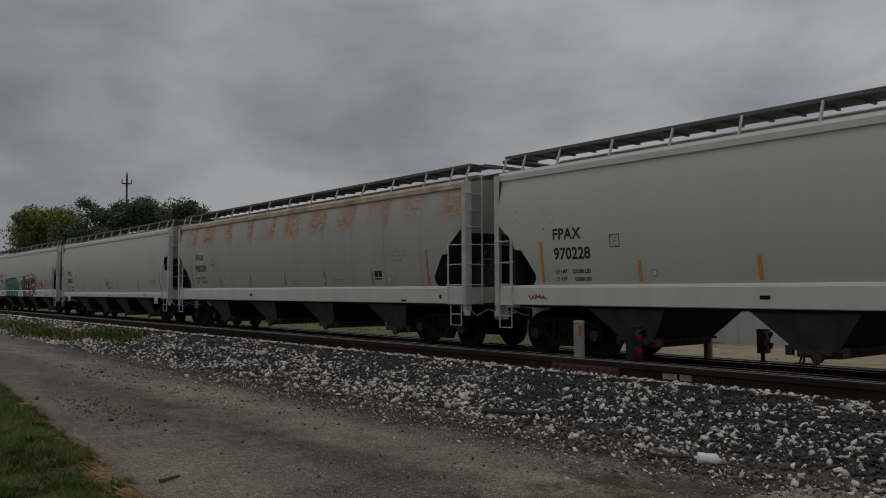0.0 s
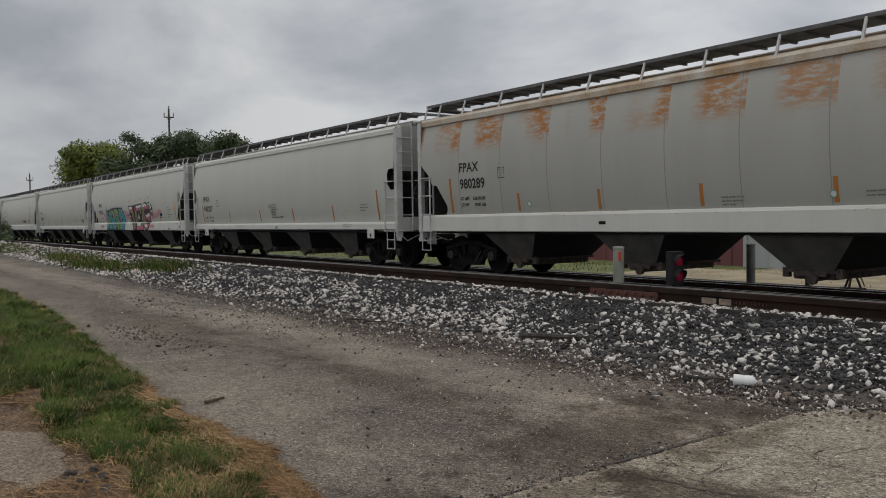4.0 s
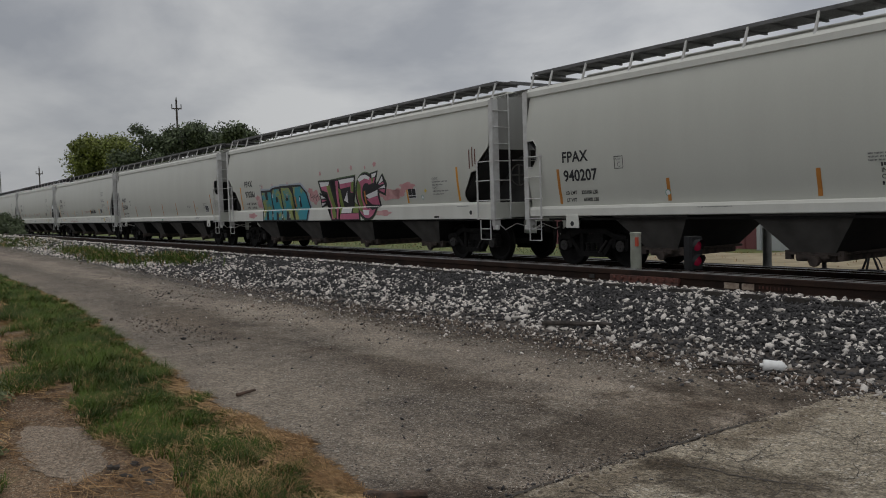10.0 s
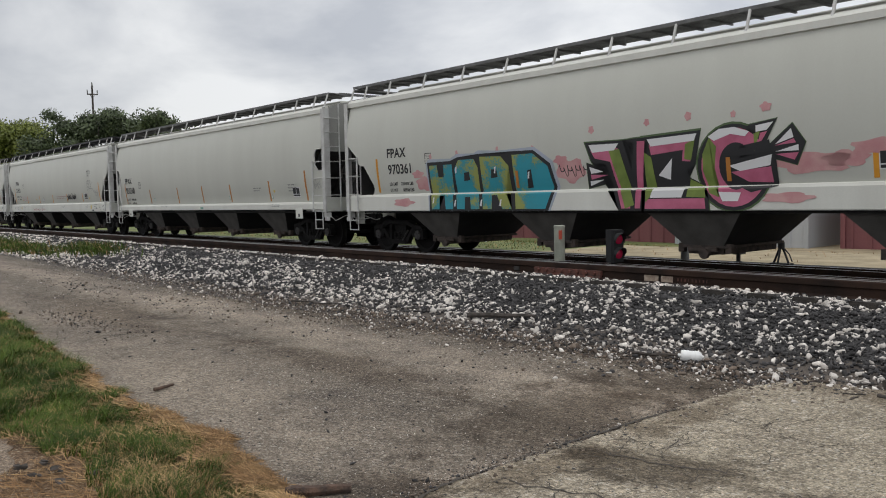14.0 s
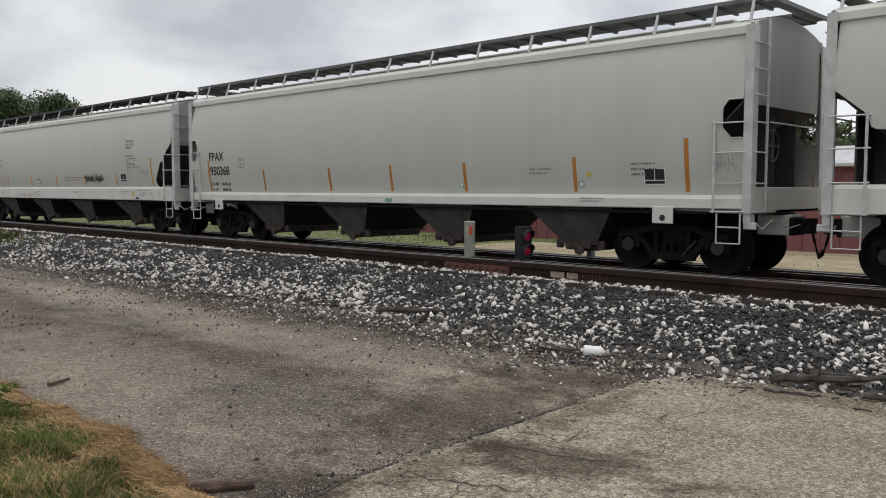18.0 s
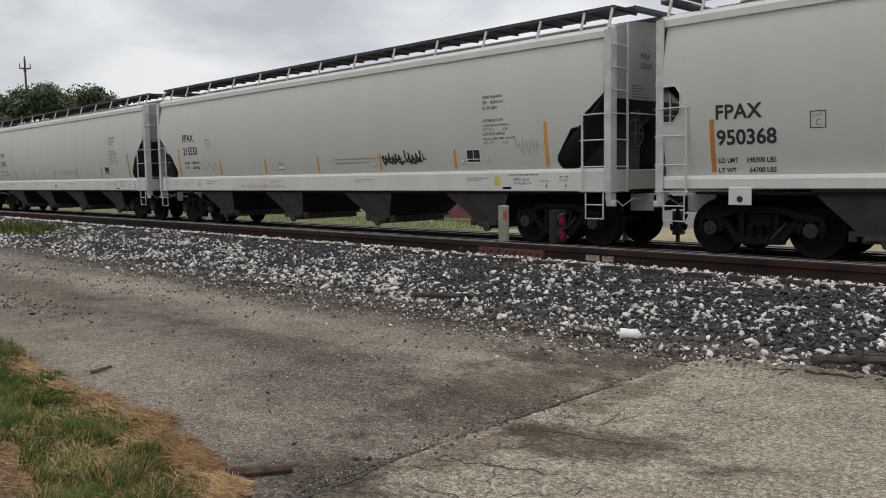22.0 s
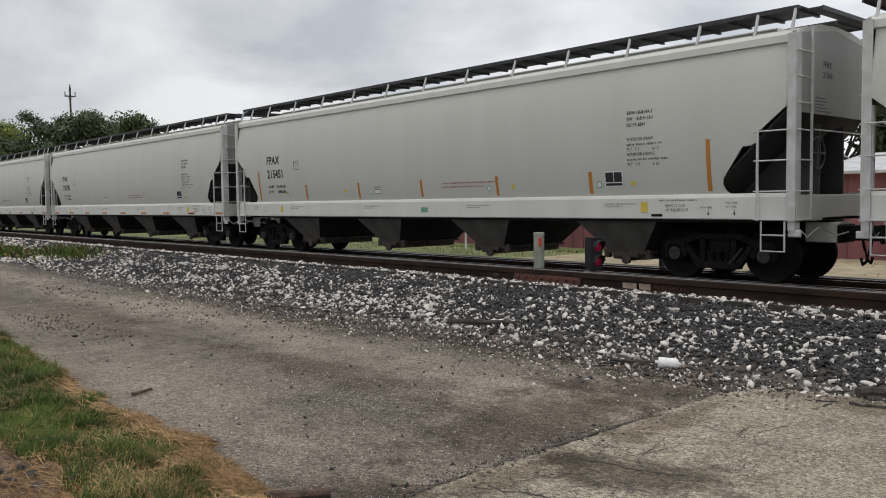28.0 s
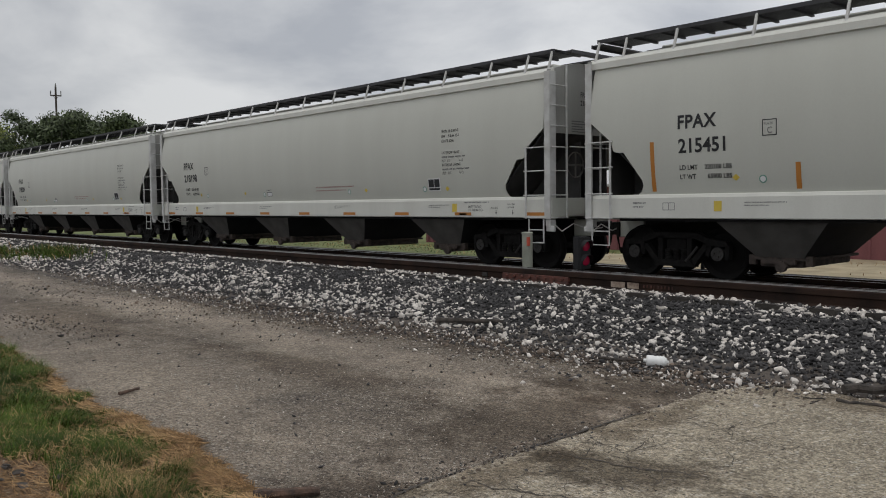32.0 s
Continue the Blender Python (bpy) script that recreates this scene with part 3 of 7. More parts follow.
def ladder_rungs(parent, key, x0, x1, y0, y1, zs, mat):
    """Round rungs between two points in plan, at each height."""
    me = stored(("rung", key), lambda: Shape().tube([(x0, y0, 0), (x1, y1, 0)], 0.014, 6).mesh("rung", mat, smooth=True))
    for z in zs:
        part("rung", me, parent, at=(0, 0, z))


def lettering(text, size, x, z, bold=0.0, spread=1.0, lift=0.006, wide=0.93, low=1.53):
    """Text as a flat mesh on the curved side of the car; x, z: the lower left corner."""
    c = bpy.data.curves.new("text", "FONT")
    c.body, c.size, c.offset, c.space_character, c.resolution_u = text, size, bold, spread, 3
    ob = new("text", c)
    me = bpy.data.meshes.new_from_object(ob)
    bpy.data.objects.remove(ob)
    bpy.data.curves.remove(c)
    for v in me.vertices:
        v.co = (x + v.co.x * wide, -(skin(z + v.co.y, low) + lift), z + v.co.y)
    me.name = "lettering"
    me.materials.clear()
    return me


def decal(name, parent, mat, rects, label="", lift=0.005, low=1.53):
    """Thin painted or stuck-on marks: rectangles (x0, x1, z0, z1) that follow the side."""
    s = Shape()
    for x0, x1, z0, z1 in rects:
        n = max(1, int((z1 - z0) / 0.12))
        col = []
        for k in range(n + 1):
            z = z0 + (z1 - z0) * k / n
            y = -(skin(z, low) + lift)
            col += [(x0, y, z), (x1, y, z)]
        s.add(col, [(2 * k, 2 * k + 1, 2 * k + 3, 2 * k + 2) for k in range(n)])
    me = s.mesh(name, mat)
    return part(name, me, parent, label)


M_STRIPE = plain("orange_reflector", (0.50, 0.20, 0.035), 0.5)
M_STRIPE_NEW = plain("yellow_orange_reflector", (0.72, 0.32, 0.03), 0.5)
M_WHITE = plain("white_vinyl", (0.75, 0.75, 0.75), 0.5)
M_GREEN = plain("green_vinyl", (0.17, 0.36, 0.28), 0.5)
M_YELLOW = plain("yellow_vinyl", (0.70, 0.52, 0.08), 0.5)
M_GREYTEXT = plain("thin_grey_lettering", (0.16, 0.16, 0.16), 0.6)
M_REDTEXT = plain("faded_red_lettering", (0.35, 0.14, 0.13), 0.6)
WHEEL, LIFT = 0.483, 0.049             # wheel radius; how far the body rides above its drawn height


def build_car(number, length, big, label, numbers=True, pattern=0, text_at=(2.04, 0.0), block=0, board=M_BOARD, paint=M_PAINT, trim=M_SILL):
    """One covered hopper car; its origin lies on the rail at the inner edge of its rear corner post."""
    car = thing("hopper_car", label, "hopper car", group="cars of the train")
    L = length
    k = (round(L, 2), big)
    flip = Matrix.Translation((L, 0, 0)) @ Matrix.Rotation(math.pi, 4, "Z")
    side = stored(("side", *k, paint.name), lambda: side_mesh(L, big, paint))
    for m in (None, flip):
        part("side_panel", side, car, at=m)
    part("roof", stored(("roof", *k, trim.name), lambda: roof_mesh(L, trim)), car)
    chord = stored(("chord", *k, trim.name), lambda: Shape().prism([(-1.475, 3.985), (-1.52, 4.00), (-1.52, 4.12), (-1.44, 4.20), (-1.40, 4.20), (-1.40, 3.985)], "x", -0.12, L + 0.12).mesh("top_chord", trim))
    st, sb = (1.535, 1.085) if big else (1.365, 1.13)
    sill = stored(("sill", *k), lambda: Shape().prism([(-1.50, st), (-1.535, st - 0.015), (-1.56, st - 0.065), (-1.56, sb + 0.015), (-1.545, sb), (-1.40, sb), (-1.40, sb + 0.015), (-1.52, sb + 0.035), (-1.52, st - 0.085), (-1.48, st - 0.035)], "x", -0.14, L + 0.14).mesh("side_sill", M_SILL))
    pipe = stored(("pipe", *k), lambda: Shape().box(0.6, L - 0.6, -1.50, -1.44, 1.035, 1.084).mesh("sill_angle", M_TRUCK))
    for m in (None, flip):
        part("top_chord", chord, car, at=m)
        ob = part("side_sill", sill, car, at=m)
        part("sill_angle", pipe, ob)
    # the ends: posts, upper end wall, slope sheet, platform, ladders, steps
    end = stored(("end", big), end_mesh)
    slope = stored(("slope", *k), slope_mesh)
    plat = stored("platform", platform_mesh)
    # dark plate added to close off the bright view through the rear side opening
    part("added_end_plate", stored("added_plate", lambda: Shape().box(0.22, 0.25, -1.32, 1.32, 1.12, 2.62).mesh("added_end_plate", M_SHADE)), car)
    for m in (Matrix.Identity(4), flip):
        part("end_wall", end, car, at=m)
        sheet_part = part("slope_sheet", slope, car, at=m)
        # gussets that also close the view under the slope sheet
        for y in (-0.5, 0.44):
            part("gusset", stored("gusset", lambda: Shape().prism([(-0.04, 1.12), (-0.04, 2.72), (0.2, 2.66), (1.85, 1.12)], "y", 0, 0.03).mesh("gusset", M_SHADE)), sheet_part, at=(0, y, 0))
        p = part("end_platform", plat, car, at=m)
        part("coupler", stored("coupler", coupler_mesh), p)
        part("air_hose", stored("hose", lambda: Shape().tube([(-0.45, -0.30, 0.78), (-0.50, -0.30, 0.55), (-0.56, -0.28, 0.36), (-0.64, -0.22, 0.30), (-0.70, -0.14, 0.40)], 0.025, 7).mesh("air_hose", M_TRUCK, True)), p)
        ob = part("end_handrail", stored("grab", lambda: Shape().tube([(-0.19, -1.0, 2.58), (-0.19, 1.0, 2.58)], 0.014, 6).mesh("end_handrail", M_TRIM)), car, at=m)
    for side_of, m in ((1, Matrix.Identity(4)), (-1, Matrix.Translation((L, 0, 0)))):
        def both(key, shape, mat, smooth=False):
            return stored((key, side_of), lambda: (shape() if side_of == 1 else shape().mirrored()).mesh(key, mat, smooth))

        for far in (-1, 1):
            part("corner_post", both("corner_post" + str(far), lambda: Shape().prism([(-0.15, far * 1.60), (0.0, far * 1.60), (0.0, far * 1.575), (-0.12, far * 1.575), (-0.12, far * 1.40), (-0.15, far * 1.40)], "z", 1.06, 4.12), M_TRIM), car, at=m)
        lad = part("side_ladder", both("side_ladder", lambda: Shape().box(0.46, 0.50, -1.66, -1.62, 1.07, 2.60, 0.008), M_TRIM), car, at=m)
        rung = both("rung_side", lambda: Shape().tube([(-0.06, -1.645, 0), (0.54, -1.645, 0)], 0.014, 6), M_TRIM, True)
        for z in (1.09, 1.56, 2.07, 2.56):
            part("rung", rung, lad, at=(0, 0, z))
        if not big:
            part("opening_rim", both("opening_rim", lambda: Shape().tube([(0.02, -1.628, 2.94), (0.25, -1.625, 2.94), (0.35, -1.63, 2.80), (0.35, -1.635, 2.48), (0.20, -1.617, 2.31), (0.02, -1.617, 2.31)], 0.012, 5), M_TRIM), car, at=m)
        part("step", both("step", lambda: Shape().tube([(0.43, -1.60, 1.06), (0.43, -1.60, 0.56), (0.02, -1.60, 0.56), (0.02, -1.60, 1.06)], 0.018, 6).tube([(0.43, -1.60, 0.83), (0.02, -1.60, 0.83)], 0.015, 6), M_TRIM), car, at=m)
        part("jacking_pad", both("jacking_pad", lambda: Shape().box(-0.14, -0.02, -1.58, -1.40, 0.90, 1.06, 0.02).box(-0.22, -0.02, -1.56, -1.50, 0.80, 0.92, 0.02), M_TRIM), car, at=m)
        el = part("end_ladder", both("end_ladder", lambda: Shape().box(-0.19, -0.15, -1.09, -1.05, 1.07, 4.28, 0.008), M_TRIM), car, at=m)
        rung = both("rung_end", lambda: Shape().tube([(-0.175, -1.58, 0), (-0.175, -1.04, 0)], 0.014, 6), M_TRIM, True)
        for z in (1.09, 1.56, 2.07, 2.56, 3.00, 3.42, 3.84):
            part("rung", rung, el, at=(0, 0, z))
        part("uncoupling_lever", both("uncoupling_lever", lambda: Shape().tube([(-0.16, -1.42, 0.92), (-0.22, -1.30, 0.80), (-0.25, -0.95, 0.95), (-0.34, -0.45, 0.80), (-0.42, -0.10, 0.86)], 0.012, 5), M_TRIM, True), car, at=m)
        if not big:
            part("bolster_plate", both("bolster_plate", lambda: Shape().box(1.25, 1.65, -1.575, -1.55, 0.86, 1.16, 0.01), M_SILL), car, at=m)
            part("jack_hole", both("jack_hole", lambda: Shape().lathe([(0.055, -1.579), (0.055, -1.57)], "y", 14, (1.45, 0, 0.96)), M_LETTER), car, at=m)
    # brake gear on one end
    part("brake_wheel", stored("bwheel", lambda: Shape().tube([(0, 0.27 * math.cos(a * math.pi / 12), 0.27 * math.sin(a * math.pi / 12)) for a in range(25)], 0.016, 6).box(-0.012, 0.012, -0.26, 0.26, -0.02, 0.02).box(-0.012, 0.012, -0.02, 0.02, -0.26, 0.26).mesh("brake_wheel", M_HOPPER)), car, at=(L + 0.12, -0.72, 2.2))
    part("air_tank", stored("tank", lambda: Shape().lathe([(0.03, -0.52), (0.11, -0.46), (0.13, -0.38), (0.13, 0.38), (0.11, 0.46), (0.03, 0.52)], "y", 14).mesh("air_tank", M_SHADE, True)), car, at=(L - 0.25, 0.5, 1.30))
    part("brake_valve", stored("valve", lambda: Shape().box(-0.16, 0.16, -0.2, 0.2, -0.17, 0.17, 0.03).lathe([(0.09, -0.32), (0.09, 0.32)], "y", 10).mesh("brake_valve", M_SHADE)), car, at=(0.45, -0.35, 1.55))
    # running boards on their brackets
    rb = stored(("board", *k, board.name), lambda: board_mesh(L, board))
    for m in (None, flip):
        part("running_board", rb, car, at=m)
        part("end_board", stored(("endboard", board.name), lambda: Shape().box(-0.34, -0.08, -1.10, 1.10, 4.535, 4.57, 0.006).box(-0.36, -0.33, -1.12, 1.12, 4.50, 4.575).mesh("end_board", board)), car, at=m)
    br = stored("bracket", lambda: Shape().prism([(-1.50, 4.10), (-1.46, 4.10), (-1.30, 4.575), (-1.33, 4.575)], "x", -0.022, 0.022).mesh("bracket", M_TRIM))
    spots = [0.0, 0.65] + [1.75 + (L - 3.5) * i / 10 for i in range(11)] + [L - 0.65, L]
    for x in spots:
        part("bracket", br, car, at=(x, 0, 0))
    # hopper bays with their outlet gates, and the stub sills at both ends
    n = 4
    first, gap = 3.57, (L - 7.14) / (n - 1)
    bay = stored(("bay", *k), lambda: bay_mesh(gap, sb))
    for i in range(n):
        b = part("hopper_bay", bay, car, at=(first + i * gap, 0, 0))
        part("outlet_gate", stored("gate", gate_mesh), b, at=(0, 0, 0.42))
    stub = stored("stub_sill", lambda: Shape().box(-0.2, 2.5, -0.18, 0.18, 0.70, 1.06, 0.02).mesh("stub_sill", M_TRUCK))
    for m in (None, flip):
        part("stub_sill", stub, car, at=m)
    # trucks
    for tx in (1.54, L - 1.54):
        tr = part("truck", stored("bolster", lambda: Shape().box(-0.2, 0.2, -1.0, 1.0, 0.50, 0.72, 0.03).box(-0.12, 0.12, -0.3, 0.3, 0.72, 0.80).mesh("truck", M_TRUCK)), car, at=(tx, 0, 0.026))
        for y in (-1.0, 1.0):
            part("side_frame", stored("frame", side_frame_mesh), tr, at=(0, y, 0))
        part("brake_rod", stored("rod", lambda: Shape().tube([(0.25, -1.09, 0.30), (0.50, -1.09, 0.58)], 0.025, 6).mesh("brake_rod", M_CAP)), tr)
        for ax in (-0.889, 0.889):
            ws = part("wheelset", stored("axle", lambda: Shape().lathe([(0.08, -0.95), (0.08, 0.95)], "y", 12).mesh("wheelset", M_WHEEL)), car, at=(tx + ax, 0, WHEEL))
            for y in (-1, 1):
                part("wheel", stored(("wheel", y), lambda: wheel_mesh(-y)), ws, at=(0, y * 0.745, 0))
                part("bearing_cap", stored("cap", lambda: Shape().lathe([(0.125, -0.11), (0.125, 0.09), (0.10, 0.11), (0.05, 0.115)], "y", 16).lathe([(0.02, -0.13), (0.02, 0.13)], "y", 6, (0.06, 0, 0)).lathe([(0.02, -0.13), (0.02, 0.13)], "y", 6, (-0.03, 0, 0.052)).lathe([(0.02, -0.13), (0.02, 0.13)], "y", 6, (-0.03, 0, -0.052)).mesh("bearing_cap", M_CAP, True)), ws, at=(0, y * 0.98, 0))
    if numbers:
        mark_car(car, number, L, big, pattern, text_at, block)
    return car


def lift_body(car):
    """Sets the finished body on its trucks."""
    for ob in car.children:
        if not ob.name.startswith(("truck", "wheelset")):
            ob.matrix_basis = Matrix.Translation((0, 0, LIFT)) @ ob.matrix_basis


def roof_mesh(L, mat):
    arc = [(-1.42, 4.19), (-1.1, 4.28), (-0.6, 4.37), (0, 4.40), (0.6, 4.37), (1.1, 4.28), (1.42, 4.19), (1.42, 4.15), (0, 4.33), (-1.42, 4.15)]
    s = Shape().prism(arc, "x", -0.10, L + 0.10)
    s.box(0.8, L - 0.8, -0.36, 0.36, 4.38, 4.50, 0.03)
    return s.mesh("roof", mat)


def end_mesh():
    pts = [(-1.58, 2.86), (-1.58, 4.15), (-1.1, 4.27), (-0.6, 4.36), (0, 4.39), (0.6, 4.36), (1.1, 4.27), (1.58, 4.15), (1.58, 2.86)]
    return Shape().prism(pts, "x", -0.10, -0.07).mesh("end_wall", M_ENDPAINT)


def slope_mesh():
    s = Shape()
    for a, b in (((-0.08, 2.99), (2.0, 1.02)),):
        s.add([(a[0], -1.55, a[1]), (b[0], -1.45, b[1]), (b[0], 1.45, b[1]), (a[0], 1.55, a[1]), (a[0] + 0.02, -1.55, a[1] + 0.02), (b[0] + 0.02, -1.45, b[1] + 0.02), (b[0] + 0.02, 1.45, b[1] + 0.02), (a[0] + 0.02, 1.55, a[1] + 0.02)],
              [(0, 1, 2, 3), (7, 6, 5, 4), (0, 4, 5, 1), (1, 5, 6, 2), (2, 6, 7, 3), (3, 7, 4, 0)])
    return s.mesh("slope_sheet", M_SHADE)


def platform_mesh():
    s = Shape().box(-0.16, 1.3, -1.40, 1.40, 1.06, 1.12, 0.01).box(-0.16, -0.10, -1.55, 1.55, 1.06, 1.50, 0.01)
    s.box(-0.30, 0.3, -0.24, 0.24, 0.66, 1.02, 0.02)
    return s.mesh("end_platform", M_PAINT)


def coupler_mesh():
    s = Shape().box(-0.50, 0.0, -0.09, 0.09, 0.74, 0.92, 0.03)
    s.prism([(-0.36, -0.16), (-0.52, -0.19), (-0.62, -0.10), (-0.60, 0.02), (-0.50, 0.04), (-0.60, 0.12), (-0.52, 0.18), (-0.36, 0.14)], "z", 0.70, 0.96)
    s.box(-0.34, -0.28, -0.30, 0.30, 0.66, 0.98, 0.02)
    return s.mesh("coupler", M_TRUCK)


def board_mesh(L, mat):
    s = Shape().box(-0.05, L + 0.05, -1.335, -1.295, 4.535, 4.605)
    for i in range(14):
        y = -1.288 + i * 0.066
        s.box(-0.05, L + 0.05, y, y + 0.05, 4.578, 4.60)
    x = 0.05
    while x < L:
        s.box(x, x + 0.05, -1.29, -0.36, 4.54, 4.577)
        x += 0.62
    return s.mesh("running_board", mat)


def letters(car, name, text, size, x, z, mat=None, bold=0.0, spread=1.0, label="", **more):
    at, ob = 0, None
    for word in [w.strip() for w in text.split("  ") if w.strip()]:
        at = text.index(word, at)
        me = lettering(word, size, x + at * size * 0.42, z, bold, spread, **more)
        me.materials.append(mat or M_LETTER)
        ob = part(name, me, car, label)
        at += len(word)
    return ob


def disc(car, name, mat, x, z, r, label="", lift=0.006, low=1.53):
    ring = [(x + r * math.cos(a * math.pi / 7), z + r * math.sin(a * math.pi / 7)) for a in range(14)]
    me = Shape().add([(u, -(skin(w, low) + lift), w) for u, w in ring], [tuple(range(14))]).mesh(name, mat)
    return part(name, me, car, label)


def text_bars(car, x, z, rows, mat=None, h=0.05, step=0.095, name="stencil_text", low=1.53, seed=0):
    """Lines of small unreadable lettering as plain bars, a letter each, broken into words."""
    rnd, rects = random.Random(seed + int(x * 10)), []
    for i, w in enumerate(rows):
        u = x
        left = rnd.randint(3, 8)
        while u < x + w - 0.02:
            if left == 0:
                left, u = rnd.randint(3, 8), u + h * 0.5
                continue
            tall = rnd.uniform(0.72, 0.9)
            rects.append((u, u + h * rnd.uniform(0.34, 0.5), z - i * step + h * rnd.choice((0.05, 0.05, 0.2)), z - i * step + h * tall))
            u, left = u + h * 0.62, left - 1
    return decal(name, car, mat or M_GREYTEXT, rects, low=low)


def mark_car(car, number, L, big, pattern, text_at, block):
    """Lettering, reflectors and stickers on the near side."""
    tx, dz = text_at
    low = 1.53 if big else 1.36
    wide = 0.93 if number[0] == "2" else 1.0
    letters(car, "reporting_mark", "FPAX", 0.335, tx, 2.70 + dz, bold=0.0085, spread=1.05, wide=wide, low=low)
    letters(car, "car_number", number, 0.35, tx + 0.02, 2.27 + dz, bold=0.0085, wide=wide, low=low)
    load, light = {"970228": ("220200", "65800"), "950368": ("198300", "64700")}.get(number, ("220100", "65900"))
    for row, (word, value) in enumerate((("LD LMT", load + " LBS"), ("LT WT", light + " LBS"))):
        letters(car, "load_word", word, 0.115, tx + 0.03, 1.965 - 0.165 * row + dz, spread=1.02, bold=0.0025, wide=0.92, low=low, lift=0.009)
        letters(car, "load_value", value, 0.115, tx + 0.53 + 0.05 * row, 1.965 - 0.165 * row + dz, spread=1.02, bold=0.0025, wide=0.92, low=low, lift=0.009)
    px, pz = tx + 1.6, 2.47 + dz
    decal("plate_frame", car, M_LETTER, [(px, px + 0.25, pz, pz + 0.015), (px, px + 0.25, pz + 0.255, pz + 0.27), (px, px + 0.015, pz, pz + 0.27), (px + 0.235, px + 0.25, pz, pz + 0.27)])
    letters(car, "plate_letter", "C", 0.15, px + 0.08, pz + 0.04, M_GREYTEXT)
    letters(car, "plate_word", "PLATE", 0.06, px + 0.03, pz + 0.18, M_GREYTEXT)
    if big:
        spots = [(1.36, 0.91)] + [(1.44 + (L - 2.9) * i / 6, 0.43) for i in range(1, 6)] + [(L - 1.46, 0.91)]
    else:
        spots = [(0.90, 0.90), (3.75, 0.58), (6.65, 0.60), (8.95, 0.62), (11.3, 0.62), (14.15, 0.66), (L - 1.05, 0.92)]
        if number == "940207":
            spots = [(1.0, 0.80), (4.15, 0.46), (7.35, 0.48), (10.3, 0.49), (13.38, 0.52), (L - 1.05, 0.92)]
    if pattern == 2:
        for i in range(9):
            x = 0.35 + (L - 0.9) * i / 8
            decal("reflector", car, M_STRIPE, [(x, x + 0.55, 1.13, 1.20)])
    else:
        for x, h in spots:
            decal("reflector", car, M_STRIPE if pattern else M_STRIPE_NEW, [(x, x + 0.085, low + 0.055, low + 0.055 + h)], low=low)
    # stencils and stickers towards the front end
    ex = L - 3.14
    if block == 1:
        for i, line in enumerate(("EXW 10-7   H  9-3", "EW    8-8   H 15-1", "CU FT 6221")):
            letters(car, "stencil", line, 0.10, L - 3.0, 2.46 - 0.12 * i, M_GREYTEXT)
        text_bars(car, L - 6.2, 1.74, [0.5, 0.45], h=0.04, step=0.07, seed=1)
        text_bars(car, L - 8.9, 1.72, [0.5, 0.5, 0.3], h=0.04, step=0.07, seed=1)
    elif block == 2:
        letters(car, "stencil", "LINING", 0.095, L - 2.64, 2.20, M_GREYTEXT)
        text_bars(car, L - 2.64, 2.12, [0.75, 0.5], step=0.085, seed=1)
        letters(car, "stencil", "PAINT", 0.095, L - 2.64, 1.94, M_GREYTEXT)
        text_bars(car, L - 2.64, 1.86, [0.75, 0.5], step=0.085, seed=2)
    elif big:
        for i, line in enumerate(("EXW 10-8 H  9-3", "EW    8-8 H 15-1", "CU FT 6241")):
            letters(car, "stencil", line, 0.092, ex, 3.07 - 0.115 * i, bold=0.0015)
        letters(car, "stencil", "EXTERIOR PAINT", 0.085, ex, 2.57)
        text_bars(car, ex, 2.475, [0.80], seed=1)
        letters(car, "stencil", "PLT  117        6-15", 0.085, ex, 2.38)
        letters(car, "stencil", "INTERIOR LINING", 0.085, ex, 2.285)
        text_bars(car, ex, 2.19, [0.92], seed=2)
        letters(car, "stencil", "PLT  117        6-15", 0.085, ex, 2.095)
    else:
        if number == "940207":
            text_bars(car, 8.25, 2.06, [0.75, 0.7, 0.72], h=0.035, step=0.055, seed=3)
            text_bars(car, 8.45, 1.86, [0.62], M_LETTER, h=0.075, seed=4)
            letters(car, "stencil", "INTERIOR", 0.105, 8.45, 1.765, bold=0.002)
            letters(car, "stencil", "COATED", 0.105, 8.45, 1.665, bold=0.002)
            text_bars(car, 8.45, 1.56, [1.05], M_LETTER, h=0.075, seed=5)
        else:
            text_bars(car, 13.1, 1.84, [0.55, 0.45], h=0.045, step=0.08, seed=3)
        text_bars(car, L - 2.1, 1.9, [0.5, 0.5, 0.3], seed=5)
    sx = L - 3.70 if big and not block else L - 3.95 if big else L - 1.85
    if number != "940207":
        decal("consolidated_stencil", car, M_WHITE, [(sx, sx + 0.43, low + 0.18, low + 0.48)], low=low)
        decal("stencil_panel", car, M_LETTER, [(sx + 0.02, sx + 0.21, low + 0.27, low + 0.46), (sx + 0.225, sx + 0.41, low + 0.27, low + 0.46), (sx + 0.02, sx + 0.41, low + 0.20, low + 0.25)], lift=0.007, low=low)
    if big and not block:
        stuck = ((3.52, 1.76), (7.30, 1.75), (L - 6.95, 1.75), (L - 3.84, 1.76))
        marks = ((3.04, 1.80), (6.11, 1.80), (L - 6.2, 1.78), (L - 3.03, 1.76))
    else:
        stuck = ((L - 3.2, low + 0.20), (L * 0.64, low + 0.20), (L * 0.24, low + 0.22))
        marks = ((L - 3.02, low + 0.38),)
    for x, z in stuck:
        disc(car, "round_sticker", M_GREEN, x, z, 0.07, low=low)
        disc(car, "sticker_face", M_WHITE, x, z, 0.05, lift=0.008, low=low)
    for x, z in marks:
        wedge(car, "yellow_sticker", M_YELLOW, [(x - 0.07, z), (x, z - 0.06), (x + 0.07, z), (x, z + 0.06)], 0.006)
